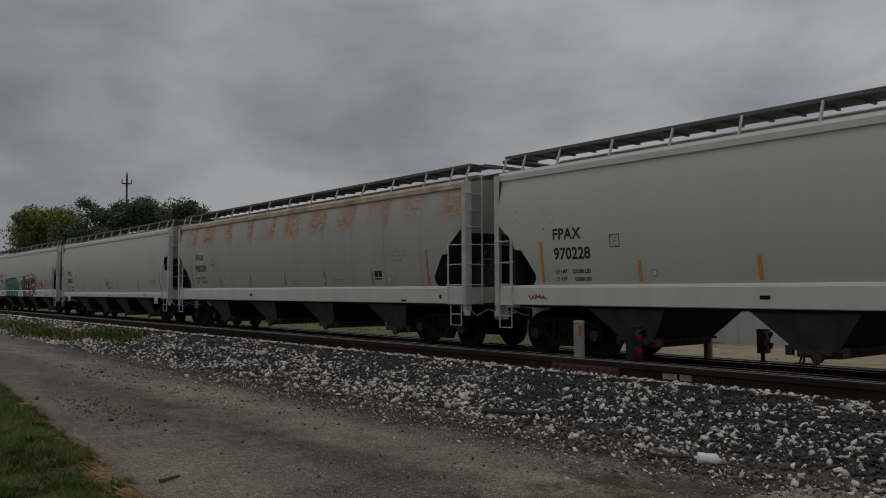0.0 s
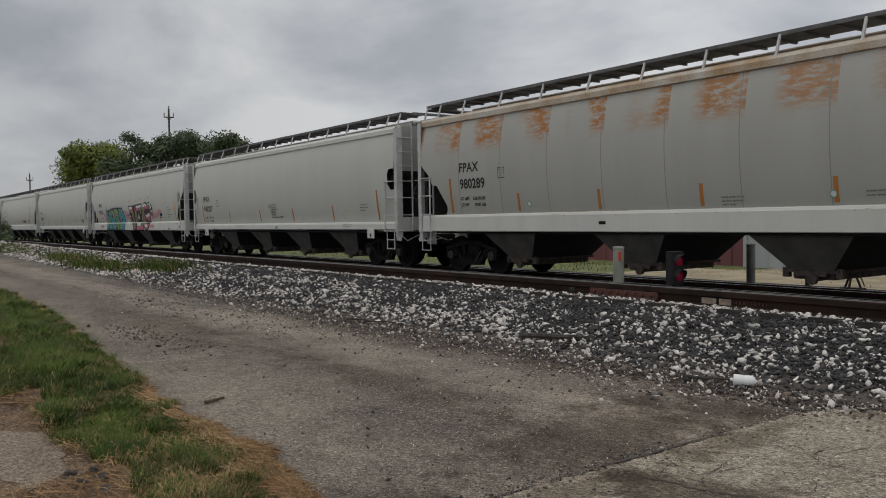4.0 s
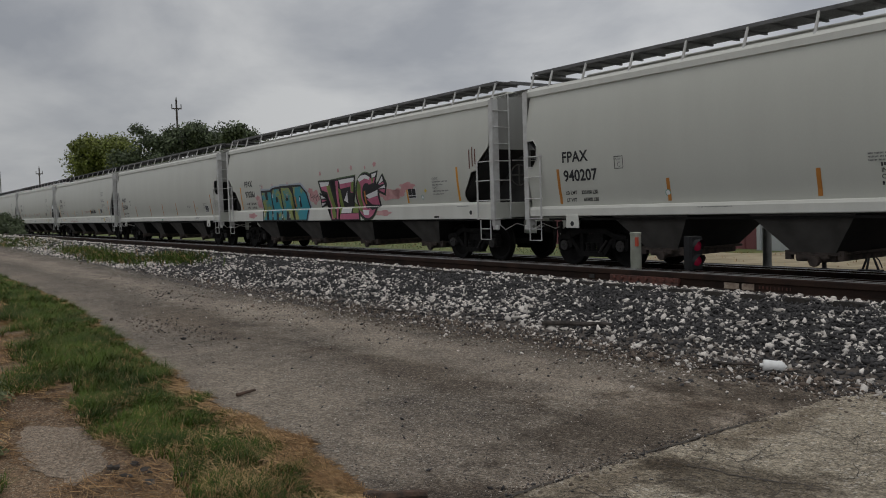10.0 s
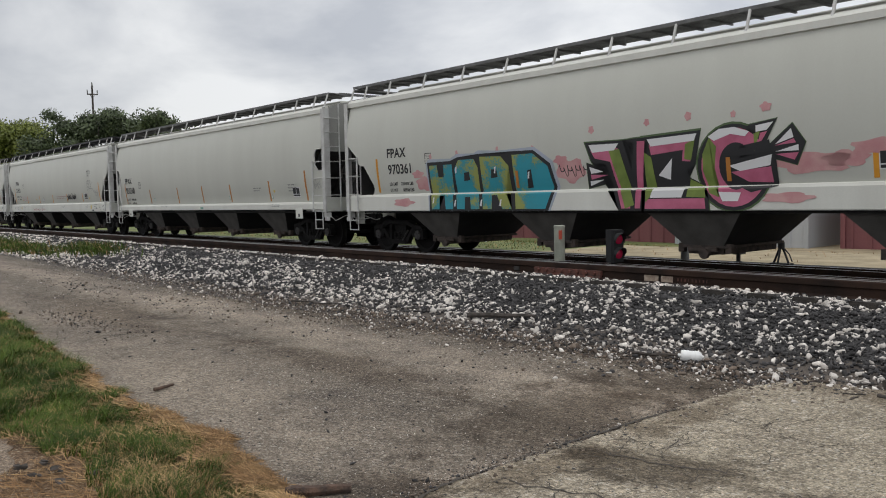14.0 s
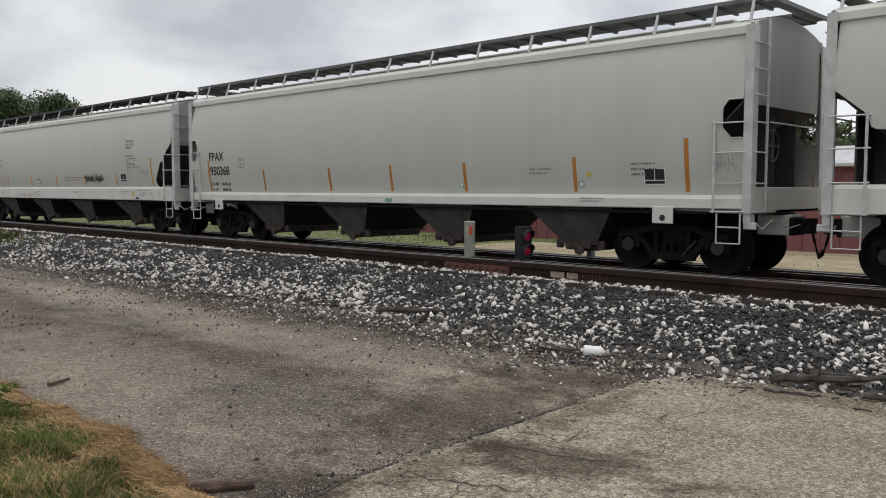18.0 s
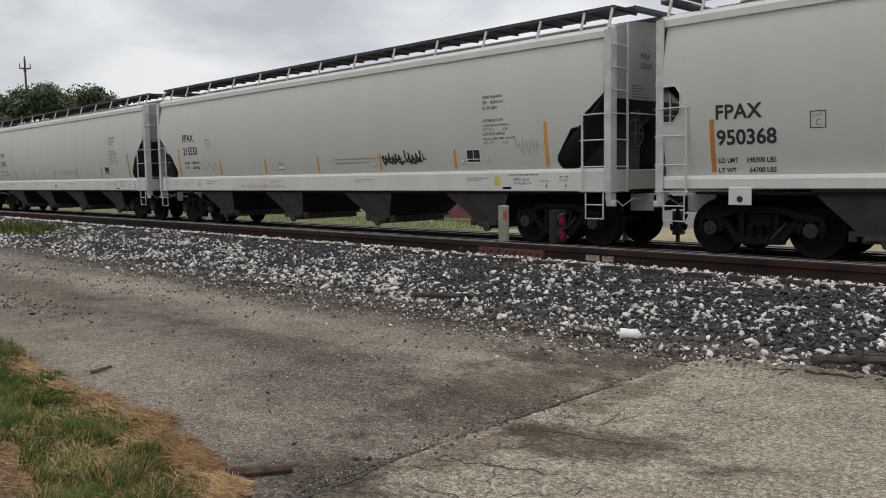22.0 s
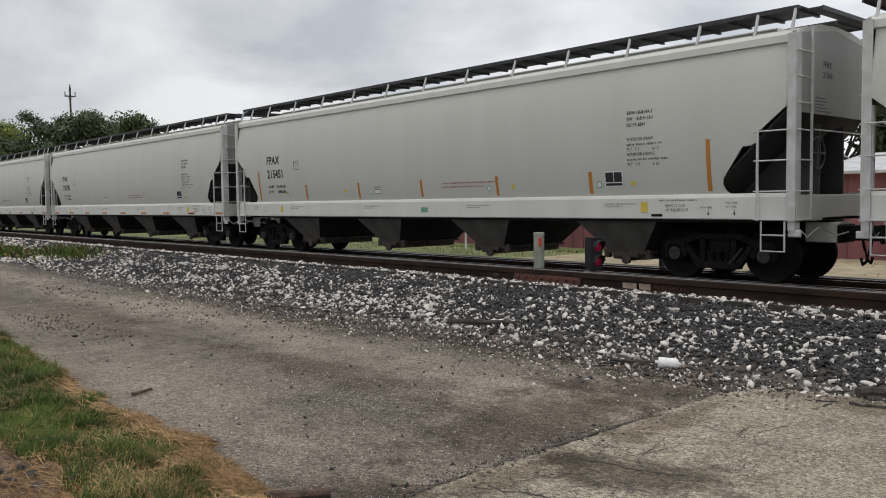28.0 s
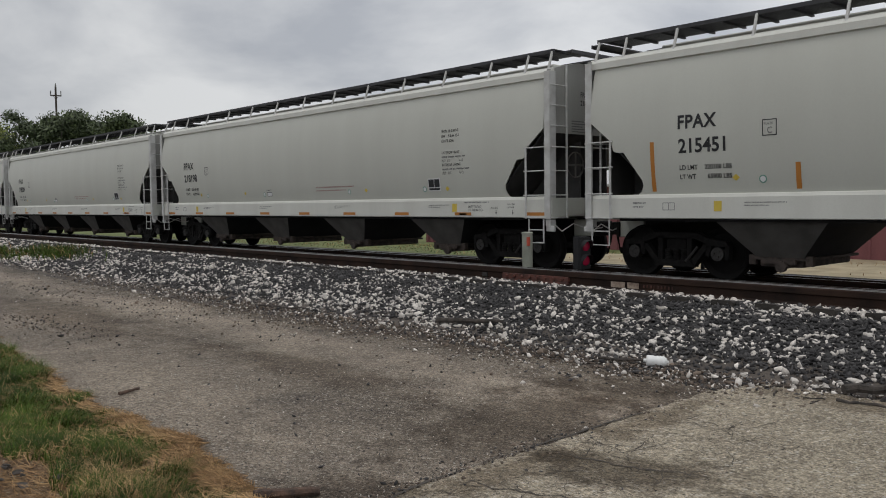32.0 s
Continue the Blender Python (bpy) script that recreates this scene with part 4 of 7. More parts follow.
    if big and not block:
        decal("label_edge", car, M_LETTER, [(7.46, 7.74, 1.69, 1.82)])
        decal("label_face", car, M_WHITE, [(7.475, 7.725, 1.705, 1.805)], lift=0.007)
        text_bars(car, 7.44, 1.85, [0.3], h=0.05, seed=20)
        text_bars(car, 7.5, 1.735, [0.2], h=0.05, seed=21)
    if big and not block:
        text_bars(car, 10.18, 1.88, [1.82, 1.45], M_REDTEXT, h=0.045, step=0.09, name="red_warning_text", seed=6)
        decal("yellow_label", car, M_YELLOW, [(L - 2.86, L - 2.70, 1.21, 1.40)])
        text_bars(car, L - 2.45, 1.41, [0.80], M_GREYTEXT, h=0.04, step=0.075, seed=7)
        for i, line in enumerate(("EMPTY LOAD", '14" ADJ BLOCK')):
            letters(car, "stencil", line, 0.075, L - 2.32, 1.305 - 0.075 * i, wide=0.95)
        letters(car, "stencil", "JACK HERE", 0.05, L - 1.60, 1.28, wide=0.95)
        letters(car, "stencil", "PULL HERE", 0.05, L - 1.10, 1.36, wide=0.95)
        letters(car, "stencil", "LIFT HERE", 0.05, L - 1.10, 1.29, wide=0.95)
        for x in (L - 1.44, L - 0.94):
            decal("arrow", car, M_LETTER, [(x, x + 0.012, 1.17, 1.25)])
            wedge(car, "arrow_head", M_LETTER, [(x - 0.02, 1.20), (x + 0.006, 1.15), (x + 0.032, 1.20)], 0.006)
        decal("defect_card_holder", car, M_TRUCK, [(L - 2.62, L - 2.38, 1.13, 1.18)])
        for x in (3.2, 7.0, 11.05, L - 3.7):
            text_bars(car, x, 1.36, [0.75, 0.45], M_GREYTEXT, h=0.025, step=0.05, seed=10)
        decal("yellow_label", car, M_YELLOW, [(2.63, 2.78, 1.22, 1.40)])
        if pattern == 1:
            decal("teal_label", car, M_GREEN, [(9.38, 9.64, 1.21, 1.33)])
        text_bars(car, 0.95, 1.36, [0.3, 0.28], M_GREYTEXT, h=0.04, step=0.075, seed=11)
        decal("consist_box", car, M_GREYTEXT, [(1.6, 1.85, 1.24, 1.25), (1.6, 1.85, 1.37, 1.38), (1.6, 1.61, 1.24, 1.38), (1.84, 1.85, 1.24, 1.38), (1.72, 1.73, 1.24, 1.38)])
    elif big:
        decal("defect_card_holder", car, M_TRUCK, [(L - 2.62, L - 2.38, 1.13, 1.18), (L * 0.36, L * 0.36 + 0.2, 1.25, 1.32)])
        disc(car, "jack_hole", M_LETTER, L - 0.9, 1.26, 0.06)
        text_bars(car, L - 1.5, 1.42, [0.5], M_GREYTEXT, h=0.03, seed=8)
    else:
        decal("green_label", car, M_GREEN, [(8.8, 9.05, 1.17, 1.25)], low=low)
        text_bars(car, L - 3.2, 1.28, [0.55, 0.5], M_GREYTEXT, h=0.03, step=0.055, low=low, seed=12)
        text_bars(car, 4.9, 1.27, [0.8], M_GREYTEXT, h=0.02, low=low, seed=13)
    # weld seams of the side sheets
    if pattern == 3:
        for i in range(10):
            x = 1.78 + 1.712 * i * (L - 1.9) / 17.0
            decal("weld_seam", car, M_SEAM_OLD, [(x, x + 0.02, low + 0.01, 3.98)], lift=0.002, low=low)


# near-black: shade on the sloping bay ends, put into their colour
M_BAY_SHADE = material("shaded_bay_end_faces", (0.018, 0.0175, 0.017), (0.011, 0.011, 0.011), rough=0.75, scale=3, bump=0.08)
M_SEAM_OLD = plain("dirty_weld_seam", (0.30, 0.28, 0.25), 0.6)
M_SILL_OLD = material("rust_streaked_pale_paint", (0.62, 0.60, 0.53), (0.42, 0.27, 0.14), rough=0.55, scale=1.3, fine=25, bump=0.04, amount=0.55)


def rusty_paint():
    """Old grey paint with rust breaking out below the roof."""
    m = material("rust_stained_grey_paint", (0.48, 0.475, 0.43), (0.41, 0.40, 0.36), rough=0.5, scale=1.2, fine=30, bump=0.04, amount=0.9, streak=True)
    n, l = m.node_tree.nodes, m.node_tree.links
    b = n["Principled BSDF"]
    old = b.inputs["Base Color"].links[0].from_socket
    tc, sep = n.new("ShaderNodeTexCoord"), n.new("ShaderNodeSeparateXYZ")
    l.new(tc.outputs["Object"], sep.inputs[0])
    high = n.new("ShaderNodeMapRange")
    high.inputs["From Min"].default_value, high.inputs["From Max"].default_value = 3.1, 3.4
    l.new(sep.outputs["Z"], high.inputs["Value"])
    mp, spots, fine = n.new("ShaderNodeMapping"), n.new("ShaderNodeTexNoise"), n.new("ShaderNodeTexNoise")
    mp.inputs["Scale"].default_value = (0.55, 0.3, 0.25)
    l.new(tc.outputs["Object"], mp.inputs["Vector"])
    l.new(mp.outputs[0], spots.inputs["Vector"])
    spots.inputs["Scale"].default_value, spots.inputs["Detail"].default_value = 1.6, 1.0
    mp2 = n.new("ShaderNodeMapping")
    mp2.inputs["Scale"].default_value = (2.0, 1.0, 7.0)
    l.new(tc.outputs["Object"], mp2.inputs["Vector"])
    l.new(mp2.outputs[0], fine.inputs["Vector"])
    fine.inputs["Scale"].default_value, fine.inputs["Detail"].default_value, fine.inputs["Roughness"].default_value = 1.8, 9.0, 0.66
    # rust gathers on one side of each weld
    cell, frac, near = n.new("ShaderNodeMath"), n.new("ShaderNodeMath"), n.new("ShaderNodeMapRange")
    cell.operation, frac.operation = "MULTIPLY_ADD", "FRACT"
    cell.inputs[1].default_value, cell.inputs[2].default_value = 1 / 1.712, -0.06
    l.new(sep.outputs["X"], cell.inputs[0])
    l.new(cell.outputs[0], frac.inputs[0])
    near.inputs["From Min"].default_value, near.inputs["From Max"].default_value = 0.28, 0.50
    l.new(frac.outputs[0], near.inputs["Value"])
    along_car = n.new("ShaderNodeMapRange")
    along_car.inputs["From Min"].default_value, along_car.inputs["From Max"].default_value = 14.0, 8.0
    along_car.inputs["To Min"].default_value, along_car.inputs["To Max"].default_value = 0.62, 1.0
    l.new(sep.outputs["X"], along_car.inputs["Value"])
    steps_ = []
    for sock, lo, hi in ((spots.outputs["Fac"], 0.30, 0.42), (fine.outputs["Fac"], 0.38, 0.54)):
        mr = n.new("ShaderNodeMapRange")
        mr.inputs["From Min"].default_value, mr.inputs["From Max"].default_value = lo, hi
        l.new(sock, mr.inputs["Value"])
        steps_.append(mr.outputs[0])
    last = None
    for sock in [high.outputs[0], along_car.outputs[0], near.outputs[0]] + steps_:
        if last is None:
            last = sock
            continue
        mul = n.new("ShaderNodeMath")
        mul.operation = "MULTIPLY"
        l.new(last, mul.inputs[0]), l.new(sock, mul.inputs[1])
        last = mul.outputs[0]
    mix = n.new("ShaderNodeMix")
    mix.data_type = "RGBA"
    l.new(last, mix.inputs[0]), l.new(old, mix.inputs[6])
    mix.inputs[7].default_value = (0.43, 0.18, 0.04, 1)
    l.new(mix.outputs[2], b.inputs["Base Color"])
    return m


M_PAINT_OLD = rusty_paint()


def two_tone(name, a, b_, c, scale):
    """Spray paint that fades between three colours."""
    m = material(name, a, b_, rough=0.5, scale=scale, fine=30, bump=0.0, amount=0.25)
    ramp = [n for n in m.node_tree.nodes if n.type == "VALTORGB"][0].color_ramp
    e = ramp.elements.new(0.675)
    e.color = (*c, 1)
    return m


def blob(car, name, mat, x, z, rx, rz, seed, lift=0.006, label=""):
    """A soft-edged patch of spray paint with an uneven outline."""
    rnd = random.Random(seed)
    n = 22
    ring = []
    for i in range(n):
        a = 2 * math.pi * i / n
        r = 1 + 0.16 * math.sin(5 * a + seed) + rnd.uniform(-0.07, 0.07)
        ring.append((x + rx * r * math.cos(a), z + rz * r * math.sin(a)))
    pts = [(x, z)] + ring
    me = Shape().add([(u, -(skin(w) + lift), w) for u, w in pts], [(0, i + 1, (i + 1) % n + 1) for i in range(n)]).mesh(name, mat)
    return part(name, me, car, label)


def wedge(car, name, mat, points, lift=0.012):
    return part(name, Shape().add([(u, -(skin(w) + lift), w) for u, w in points], [tuple(range(len(points)))]).mesh(name, mat), car)


def patch(car, name, mat, points, lift, label=""):
    """A flat painted shape with straight edges, bent to the side of the car; points: x, z."""
    bm = bmesh.new()
    bm.faces.new([bm.verts.new((x, 0, z)) for x, z in points])
    bmesh.ops.triangulate(bm, faces=bm.faces)
    for h in [1.466, 1.533] + [1.2 + 0.12 * i for i in range(13)]:
        bmesh.ops.bisect_plane(bm, geom=bm.verts[:] + bm.edges[:] + bm.faces[:], plane_co=(0, 0, h), plane_no=(0, 0, 1))
    for v in bm.verts:
        v.co.y = -(skin(v.co.z) + lift)
    me = bpy.data.meshes.new(name)
    bm.to_mesh(me)
    bm.free()
    me.materials.append(mat)
    return part(name, me, car, label)


def stroke(car, name, mat, points, width, lift=0.007):
    """A brushed line on the side of the car."""
    s, n = Shape(), len(points)
    for i, (x, z) in enumerate(points):
        (xa, za), (xb, zb) = points[max(0, i - 1)], points[min(n - 1, i + 1)]
        d = math.hypot(xb - xa, zb - za) or 1
        nx, nz = -(zb - za) / d * width / 2, (xb - xa) / d * width / 2
        s.v += [(x - nx, -(skin(z - nz) + lift), z - nz), (x + nx, -(skin(z + nz) + lift), z + nz)]
    s.f = [(2 * i, 2 * i + 2, 2 * i + 3, 2 * i + 1) for i in range(n - 1)]
    return part(name, s.mesh(name, mat), car)


def paint_big_graffiti(car):
    teal = two_tone("teal_yellow_spray", (0.03, 0.30, 0.38), (0.30, 0.33, 0.09), (0.04, 0.26, 0.30), 1.6)
    rose = material("deep_pink_spray", (0.56, 0.15, 0.25), (0.46, 0.11, 0.19), rough=0.5, scale=4, bump=0, amount=0.5)
    leaf = material("moss_green_spray", (0.21, 0.28, 0.06), (0.15, 0.21, 0.045), rough=0.5, scale=4, bump=0, amount=0.5)
    pink = material("pale_pink_spray", (0.62, 0.36, 0.35), (0.55, 0.26, 0.27), rough=0.5, scale=4, bump=0, amount=0.5)
    halo = material("lilac_spray", (0.42, 0.45, 0.55), (0.36, 0.42, 0.46), rough=0.5, scale=4, bump=0)
    black = M_LETTER
    for i, (x, z, rx, rz) in enumerate(((3.15, 2.02, 0.22, 0.10), (3.35, 1.78, 0.30, 0.17), (2.5, 1.31, 0.42, 0.10), (8.25, 1.93, 0.40, 0.24), (8.0, 2.15, 0.2, 0.1), (13.35, 1.86, 0.62, 0.17),
                                        (13.9, 1.90, 0.35, 0.13), (14.4, 2.07, 0.42, 0.12), (12.95, 1.30, 0.45, 0.09), (8.85, 2.72, 0.07, 0.08), (10.2, 2.76, 0.06, 0.07), (11.1, 2.80, 0.07, 0.08), (12.6, 2.83, 0.1, 0.08), (12.0, 2.76, 0.05, 0.06),
                                        (3.7, 2.43, 0.05, 0.08), (4.7, 2.46, 0.05, 0.09), (6.1, 2.47, 0.05, 0.09), (7.2, 2.44, 0.05, 0.07))):
        blob(car, "pink_spray_patch", pink, x, z, rx, rz, i)
    patch(car, "graffiti_shadow", halo, [(3.50, 2.28), (3.62, 2.38), (4.45, 2.36), (4.7, 2.46), (5.3, 2.44), (5.45, 2.50), (6.3, 2.45), (7.25, 2.48), (7.78, 2.15), (7.92, 1.6), (7.66, 1.085), (3.54, 1.085)], 0.008)
    patch(car, "graffiti_outline", black, [(3.56, 2.30), (4.42, 2.30), (4.72, 2.38), (5.3, 2.37), (5.48, 2.42), (6.3, 2.37), (6.5, 2.42), (7.22, 2.41), (7.70, 2.10), (7.84, 1.6), (7.60, 1.086), (3.58, 1.086)], 0.010)
    for pts in ([(3.63, 2.22), (3.93, 2.22), (3.96, 1.92), (4.16, 1.92), (4.18, 2.22), (4.50, 2.22), (4.48, 1.13), (4.20, 1.13), (4.16, 1.50), (3.98, 1.50), (3.96, 1.13), (3.66, 1.13)],
                [(4.62, 1.13), (4.58, 2.10), (4.74, 2.31), (5.30, 2.31), (5.42, 2.10), (5.42, 1.13), (5.12, 1.13), (5.10, 1.42), (4.92, 1.42), (4.90, 1.13)],
                [(5.54, 1.13), (5.50, 2.35), (6.20, 2.33), (6.44, 2.10), (6.38, 1.72), (6.26, 1.60), (6.50, 1.13), (6.20, 1.13), (6.02, 1.45), (5.86, 1.45), (5.84, 1.13)],
                [(6.62, 1.13), (6.56, 2.34), (7.20, 2.34), (7.62, 2.05), (7.75, 1.60), (7.52, 1.13)]):
        patch(car, "graffiti_letter", teal, pts, 0.013, "teal and yellow-green spray-painted letter with a black edge")
    for x, z, w, h in ((4.90, 1.80, 0.22, 0.22), (5.84, 1.84, 0.22, 0.22), (6.98, 1.58, 0.17, 0.42)):
        patch(car, "letter_hole", black, [(x, z), (x + w, z + 0.02), (x + w - 0.02, z + h), (x + 0.03, z + h - 0.02)], 0.016)
    for x, z in ((3.70, 1.28), (4.52, 1.2), (5.45, 1.2), (6.1, 1.2), (4.6, 2.0), (5.95, 1.95), (7.0, 1.8)):
        patch(car, "white_glint", M_WHITE, [(x, z), (x + 0.05, z), (x + 0.08, z + 0.16), (x + 0.03, z + 0.14)], 0.018)
    # the second word: black masses, then their pink, green and white facets
    def oval(cx, cz, rx, rz):
        return [(cx + rx * math.cos(a * math.pi / 14), cz + rz * math.sin(a * math.pi / 14)) for a in range(28)]

    masses = ([(8.68, 2.47), (9.62, 2.46), (9.80, 1.90), (9.92, 2.48), (10.22, 2.48), (10.08, 1.086), (9.48, 1.086), (9.20, 2.02), (8.82, 2.10)],
              [(10.08, 2.48), (11.36, 2.53), (11.22, 1.92), (11.02, 1.86), (11.08, 1.70), (11.45, 1.50), (11.50, 1.086), (10.02, 1.086)],
              oval(11.98, 1.84, 0.72, 0.755), [(12.28, 2.55), (12.80, 2.62), (12.46, 2.00), (12.20, 2.05)],
              [(12.66, 2.20), (13.06, 2.52), (13.28, 2.20), (13.12, 1.84), (12.66, 1.98)], [(8.70, 2.06), (9.32, 1.86), (9.25, 1.64), (8.70, 1.54)])
    for pts in masses:
        cx, cz = sum(q[0] for q in pts) / len(pts), sum(q[1] for q in pts) / len(pts)
        patch(car, "graffiti_shadow", M_GRAFF_GREEN, [(cx + (x - cx) * 1.04, min(2.66, max(1.085, cz + (z - cz) * 1.05))) for x, z in pts], 0.008)
        patch(car, "graffiti_outline", black, pts, 0.010)
    patch(car, "graffiti_letter", rose, oval(11.98, 1.84, 0.64, 0.69), 0.013, "pink, green and white spray-painted letter with a black edge")
    patch(car, "letter_hole", black, oval(12.03, 1.86, 0.33, 0.41), 0.016)
    patch(car, "letter_hole", black, [(12.10, 2.20), (12.66, 2.28), (12.68, 2.06), (12.10, 1.96)], 0.016)
    patch(car, "graffiti_outline", black, [(11.80, 1.93), (12.76, 2.10), (12.79, 1.50), (12.30, 1.40), (11.80, 1.65)], 0.018)
    for mat, pts in ((rose, [(8.82, 2.30), (9.50, 2.32), (9.80, 1.40), (9.76, 1.13), (9.55, 1.13), (9.30, 2.06), (8.92, 2.14)]), (rose, [(9.97, 2.42), (10.15, 2.42), (9.99, 1.13), (9.87, 1.13)]),
                     (rose, [(10.24, 2.34), (11.24, 2.40), (11.12, 1.98), (10.95, 2.00), (10.98, 2.20), (10.28, 2.14)]), (rose, [(10.12, 1.31), (11.40, 1.31), (11.42, 1.12), (10.10, 1.12)]),
                     (rose, [(12.50, 2.40), (12.63, 2.42), (12.42, 2.12)]), (rose, [(8.78, 1.82), (9.22, 1.80), (8.80, 1.72)]), (rose, [(12.76, 2.03), (13.16, 2.04), (13.08, 1.92)]), (rose, [(12.76, 2.17), (13.08, 2.27), (13.12, 2.20)])):
        patch(car, "pink_facet", mat, pts, 0.014)
    patch(car, "pink_facet", rose, [(11.92, 1.76), (12.67, 1.83), (12.70, 1.56), (12.25, 1.58)], 0.021)
    for pts in ([(9.28, 2.28), (9.54, 2.30), (9.86, 1.20), (9.64, 1.13)], [(11.03, 2.30), (11.24, 2.38), (11.14, 2.00), (11.00, 2.03)], [(10.12, 2.20), (10.28, 2.10), (10.36, 1.50), (10.12, 1.24)],
                [(11.10, 1.66), (11.40, 1.52), (11.42, 1.32), (11.02, 1.34)], [(11.38, 2.10), (11.52, 2.38), (11.66, 2.22), (11.58, 1.60), (11.70, 1.32), (11.50, 1.40), (11.37, 1.80)], [(12.38, 2.40), (12.50, 2.43), (12.38, 2.10)]):
        patch(car, "green_facet", leaf, pts, 0.015)
    for pts in ([(8.78, 2.42), (9.53, 2.41), (9.42, 2.28), (8.86, 2.26)], [(10.20, 2.44), (11.28, 2.48), (11.22, 2.35), (10.28, 2.30)], [(10.42, 1.75), (10.74, 2.06), (10.68, 1.66)], [(10.30, 1.52), (11.00, 1.50), (10.92, 1.33), (10.22, 1.33)],
                [(11.50, 2.40), (11.72, 2.52), (12.02, 2.535), (12.30, 2.44), (12.22, 2.36), (11.95, 2.42), (11.62, 2.32)], [(11.68, 1.42), (12.12, 1.40), (12.06, 1.25), (11.76, 1.25)], [(12.42, 2.53), (12.74, 2.57), (12.62, 2.44), (12.42, 2.42)],
                [(12.76, 2.19), (13.04, 2.44), (13.08, 2.29)], [(12.76, 2.07), (13.16, 2.17), (13.16, 2.07)], [(8.76, 1.98), (9.12, 1.87), (8.80, 1.84)], [(8.76, 1.69), (9.12, 1.71), (8.76, 1.59)]):
        patch(car, "white_facet", M_WHITE, pts, 0.017)
    patch(car, "white_facet", M_WHITE, [(11.88, 1.87), (12.70, 2.03), (12.66, 1.85), (12.10, 1.77)], 0.021)
    for x, z0, z1 in ((6.64, 1.60, 1.98), (11.84, 1.60, 2.02)):
        decal("reflector", car, M_STRIPE, [(x, x + 0.085, z0, z1)], lift=0.024)
    scrawl(car, M_LETTER, 7.95, 1.80, 0.75, 0.28, 0.02, 77, 14)
    for i, x in enumerate((17.5, 17.63, 17.75)):
        decal("rust_streak", car, M_RUSTSTREAK, [(x, x + 0.05, 2.42 + 0.05 * i, 2.92 + 0.06 * (i == 1))])


def scrawl(car, mat, x, z, w, h, width, seed, n=18):
    """An unreadable tag of looping strokes."""
    rnd, pts = random.Random(seed), []
    for i in range(n * 6):
        u = i / 6 / n
        swing = math.sin(math.pi * i / 6)
        pts.append((x + w * u + w * 0.5 / n * math.cos(math.pi * i / 6 + 0.7) + rnd.uniform(-0.004, 0.004), z + h * (0.5 + 0.5 * swing * (0.55 + 0.45 * math.sin(u * 23 + seed)))))
    return stroke(car, "graffiti_tag", mat, pts, width)


M_GRAFF_GREEN = plain("dark_green_spray", (0.08, 0.13, 0.05), 0.5)
M_RUSTSTREAK = plain("dark_rust_run", (0.14, 0.06, 0.045), 0.7)
M_REDSPRAY = plain("red_spray", (0.42, 0.05, 0.05), 0.5)
M_FAINT = plain("faint_pencil_tag", (0.33, 0.32, 0.33), 0.6)


def end_marks(car, number, L):
    """Lettering on the upper end wall."""
    for text, size, y, z in (("FPAX", 0.15, -0.52, 3.66), (number, 0.15, -0.52, 3.48)):
        me = lettering(text, size, 0.0, 0.0, 0.003)
        for v in me.vertices:
            v.co = (L + 0.104, y + v.co.x, z + v.co.z)
        me.materials.append(M_LETTER)
        part("end_lettering", me, car)
    s = Shape()
    for i, w in enumerate((0.42, 0.46, 0.36, 0.44, 0.62)):
        z = 3.12 - i * 0.055
        s.add([(L + 0.104, -0.82, z), (L + 0.104, -0.82 + w, z), (L + 0.104, -0.82 + w, z + 0.022), (L + 0.104, -0.82, z + 0.022)], [(0, 1, 2, 3)])
    part("end_stencil", s.mesh("end_stencil", M_GREYTEXT), car)


# ---- ballast: angular stones, white and dark, lying thick on the shoulder of the near track ----
def stone_kinds(count, verts, seed):
    """Some angular stone shapes, each as vertices and triangles."""
    rnd, kinds = random.Random(seed), []
    for _ in range(count):
        bm = bmesh.new()
        for _ in range(verts):
            v = Vector([rnd.gauss(0, 1) for _ in range(3)]).normalized() * rnd.uniform(0.75, 1.0)
            bm.verts.new((v.x * 1.2, v.y * 0.88, v.z * 0.56))
        hull = bmesh.ops.convex_hull(bm, input=bm.verts)
        bmesh.ops.delete(bm, geom=[g for g in hull["geom_interior"] if isinstance(g, bmesh.types.BMVert)], context="VERTS")
        bmesh.ops.triangulate(bm, faces=bm.faces)
        bm.verts.ensure_lookup_table()
        kinds.append((np.array([v.co[:] for v in bm.verts]), np.array([[v.index for v in f.verts] for f in bm.faces])))
        bm.free()
    return kinds


KINDS = stone_kinds(10, 11, 21)


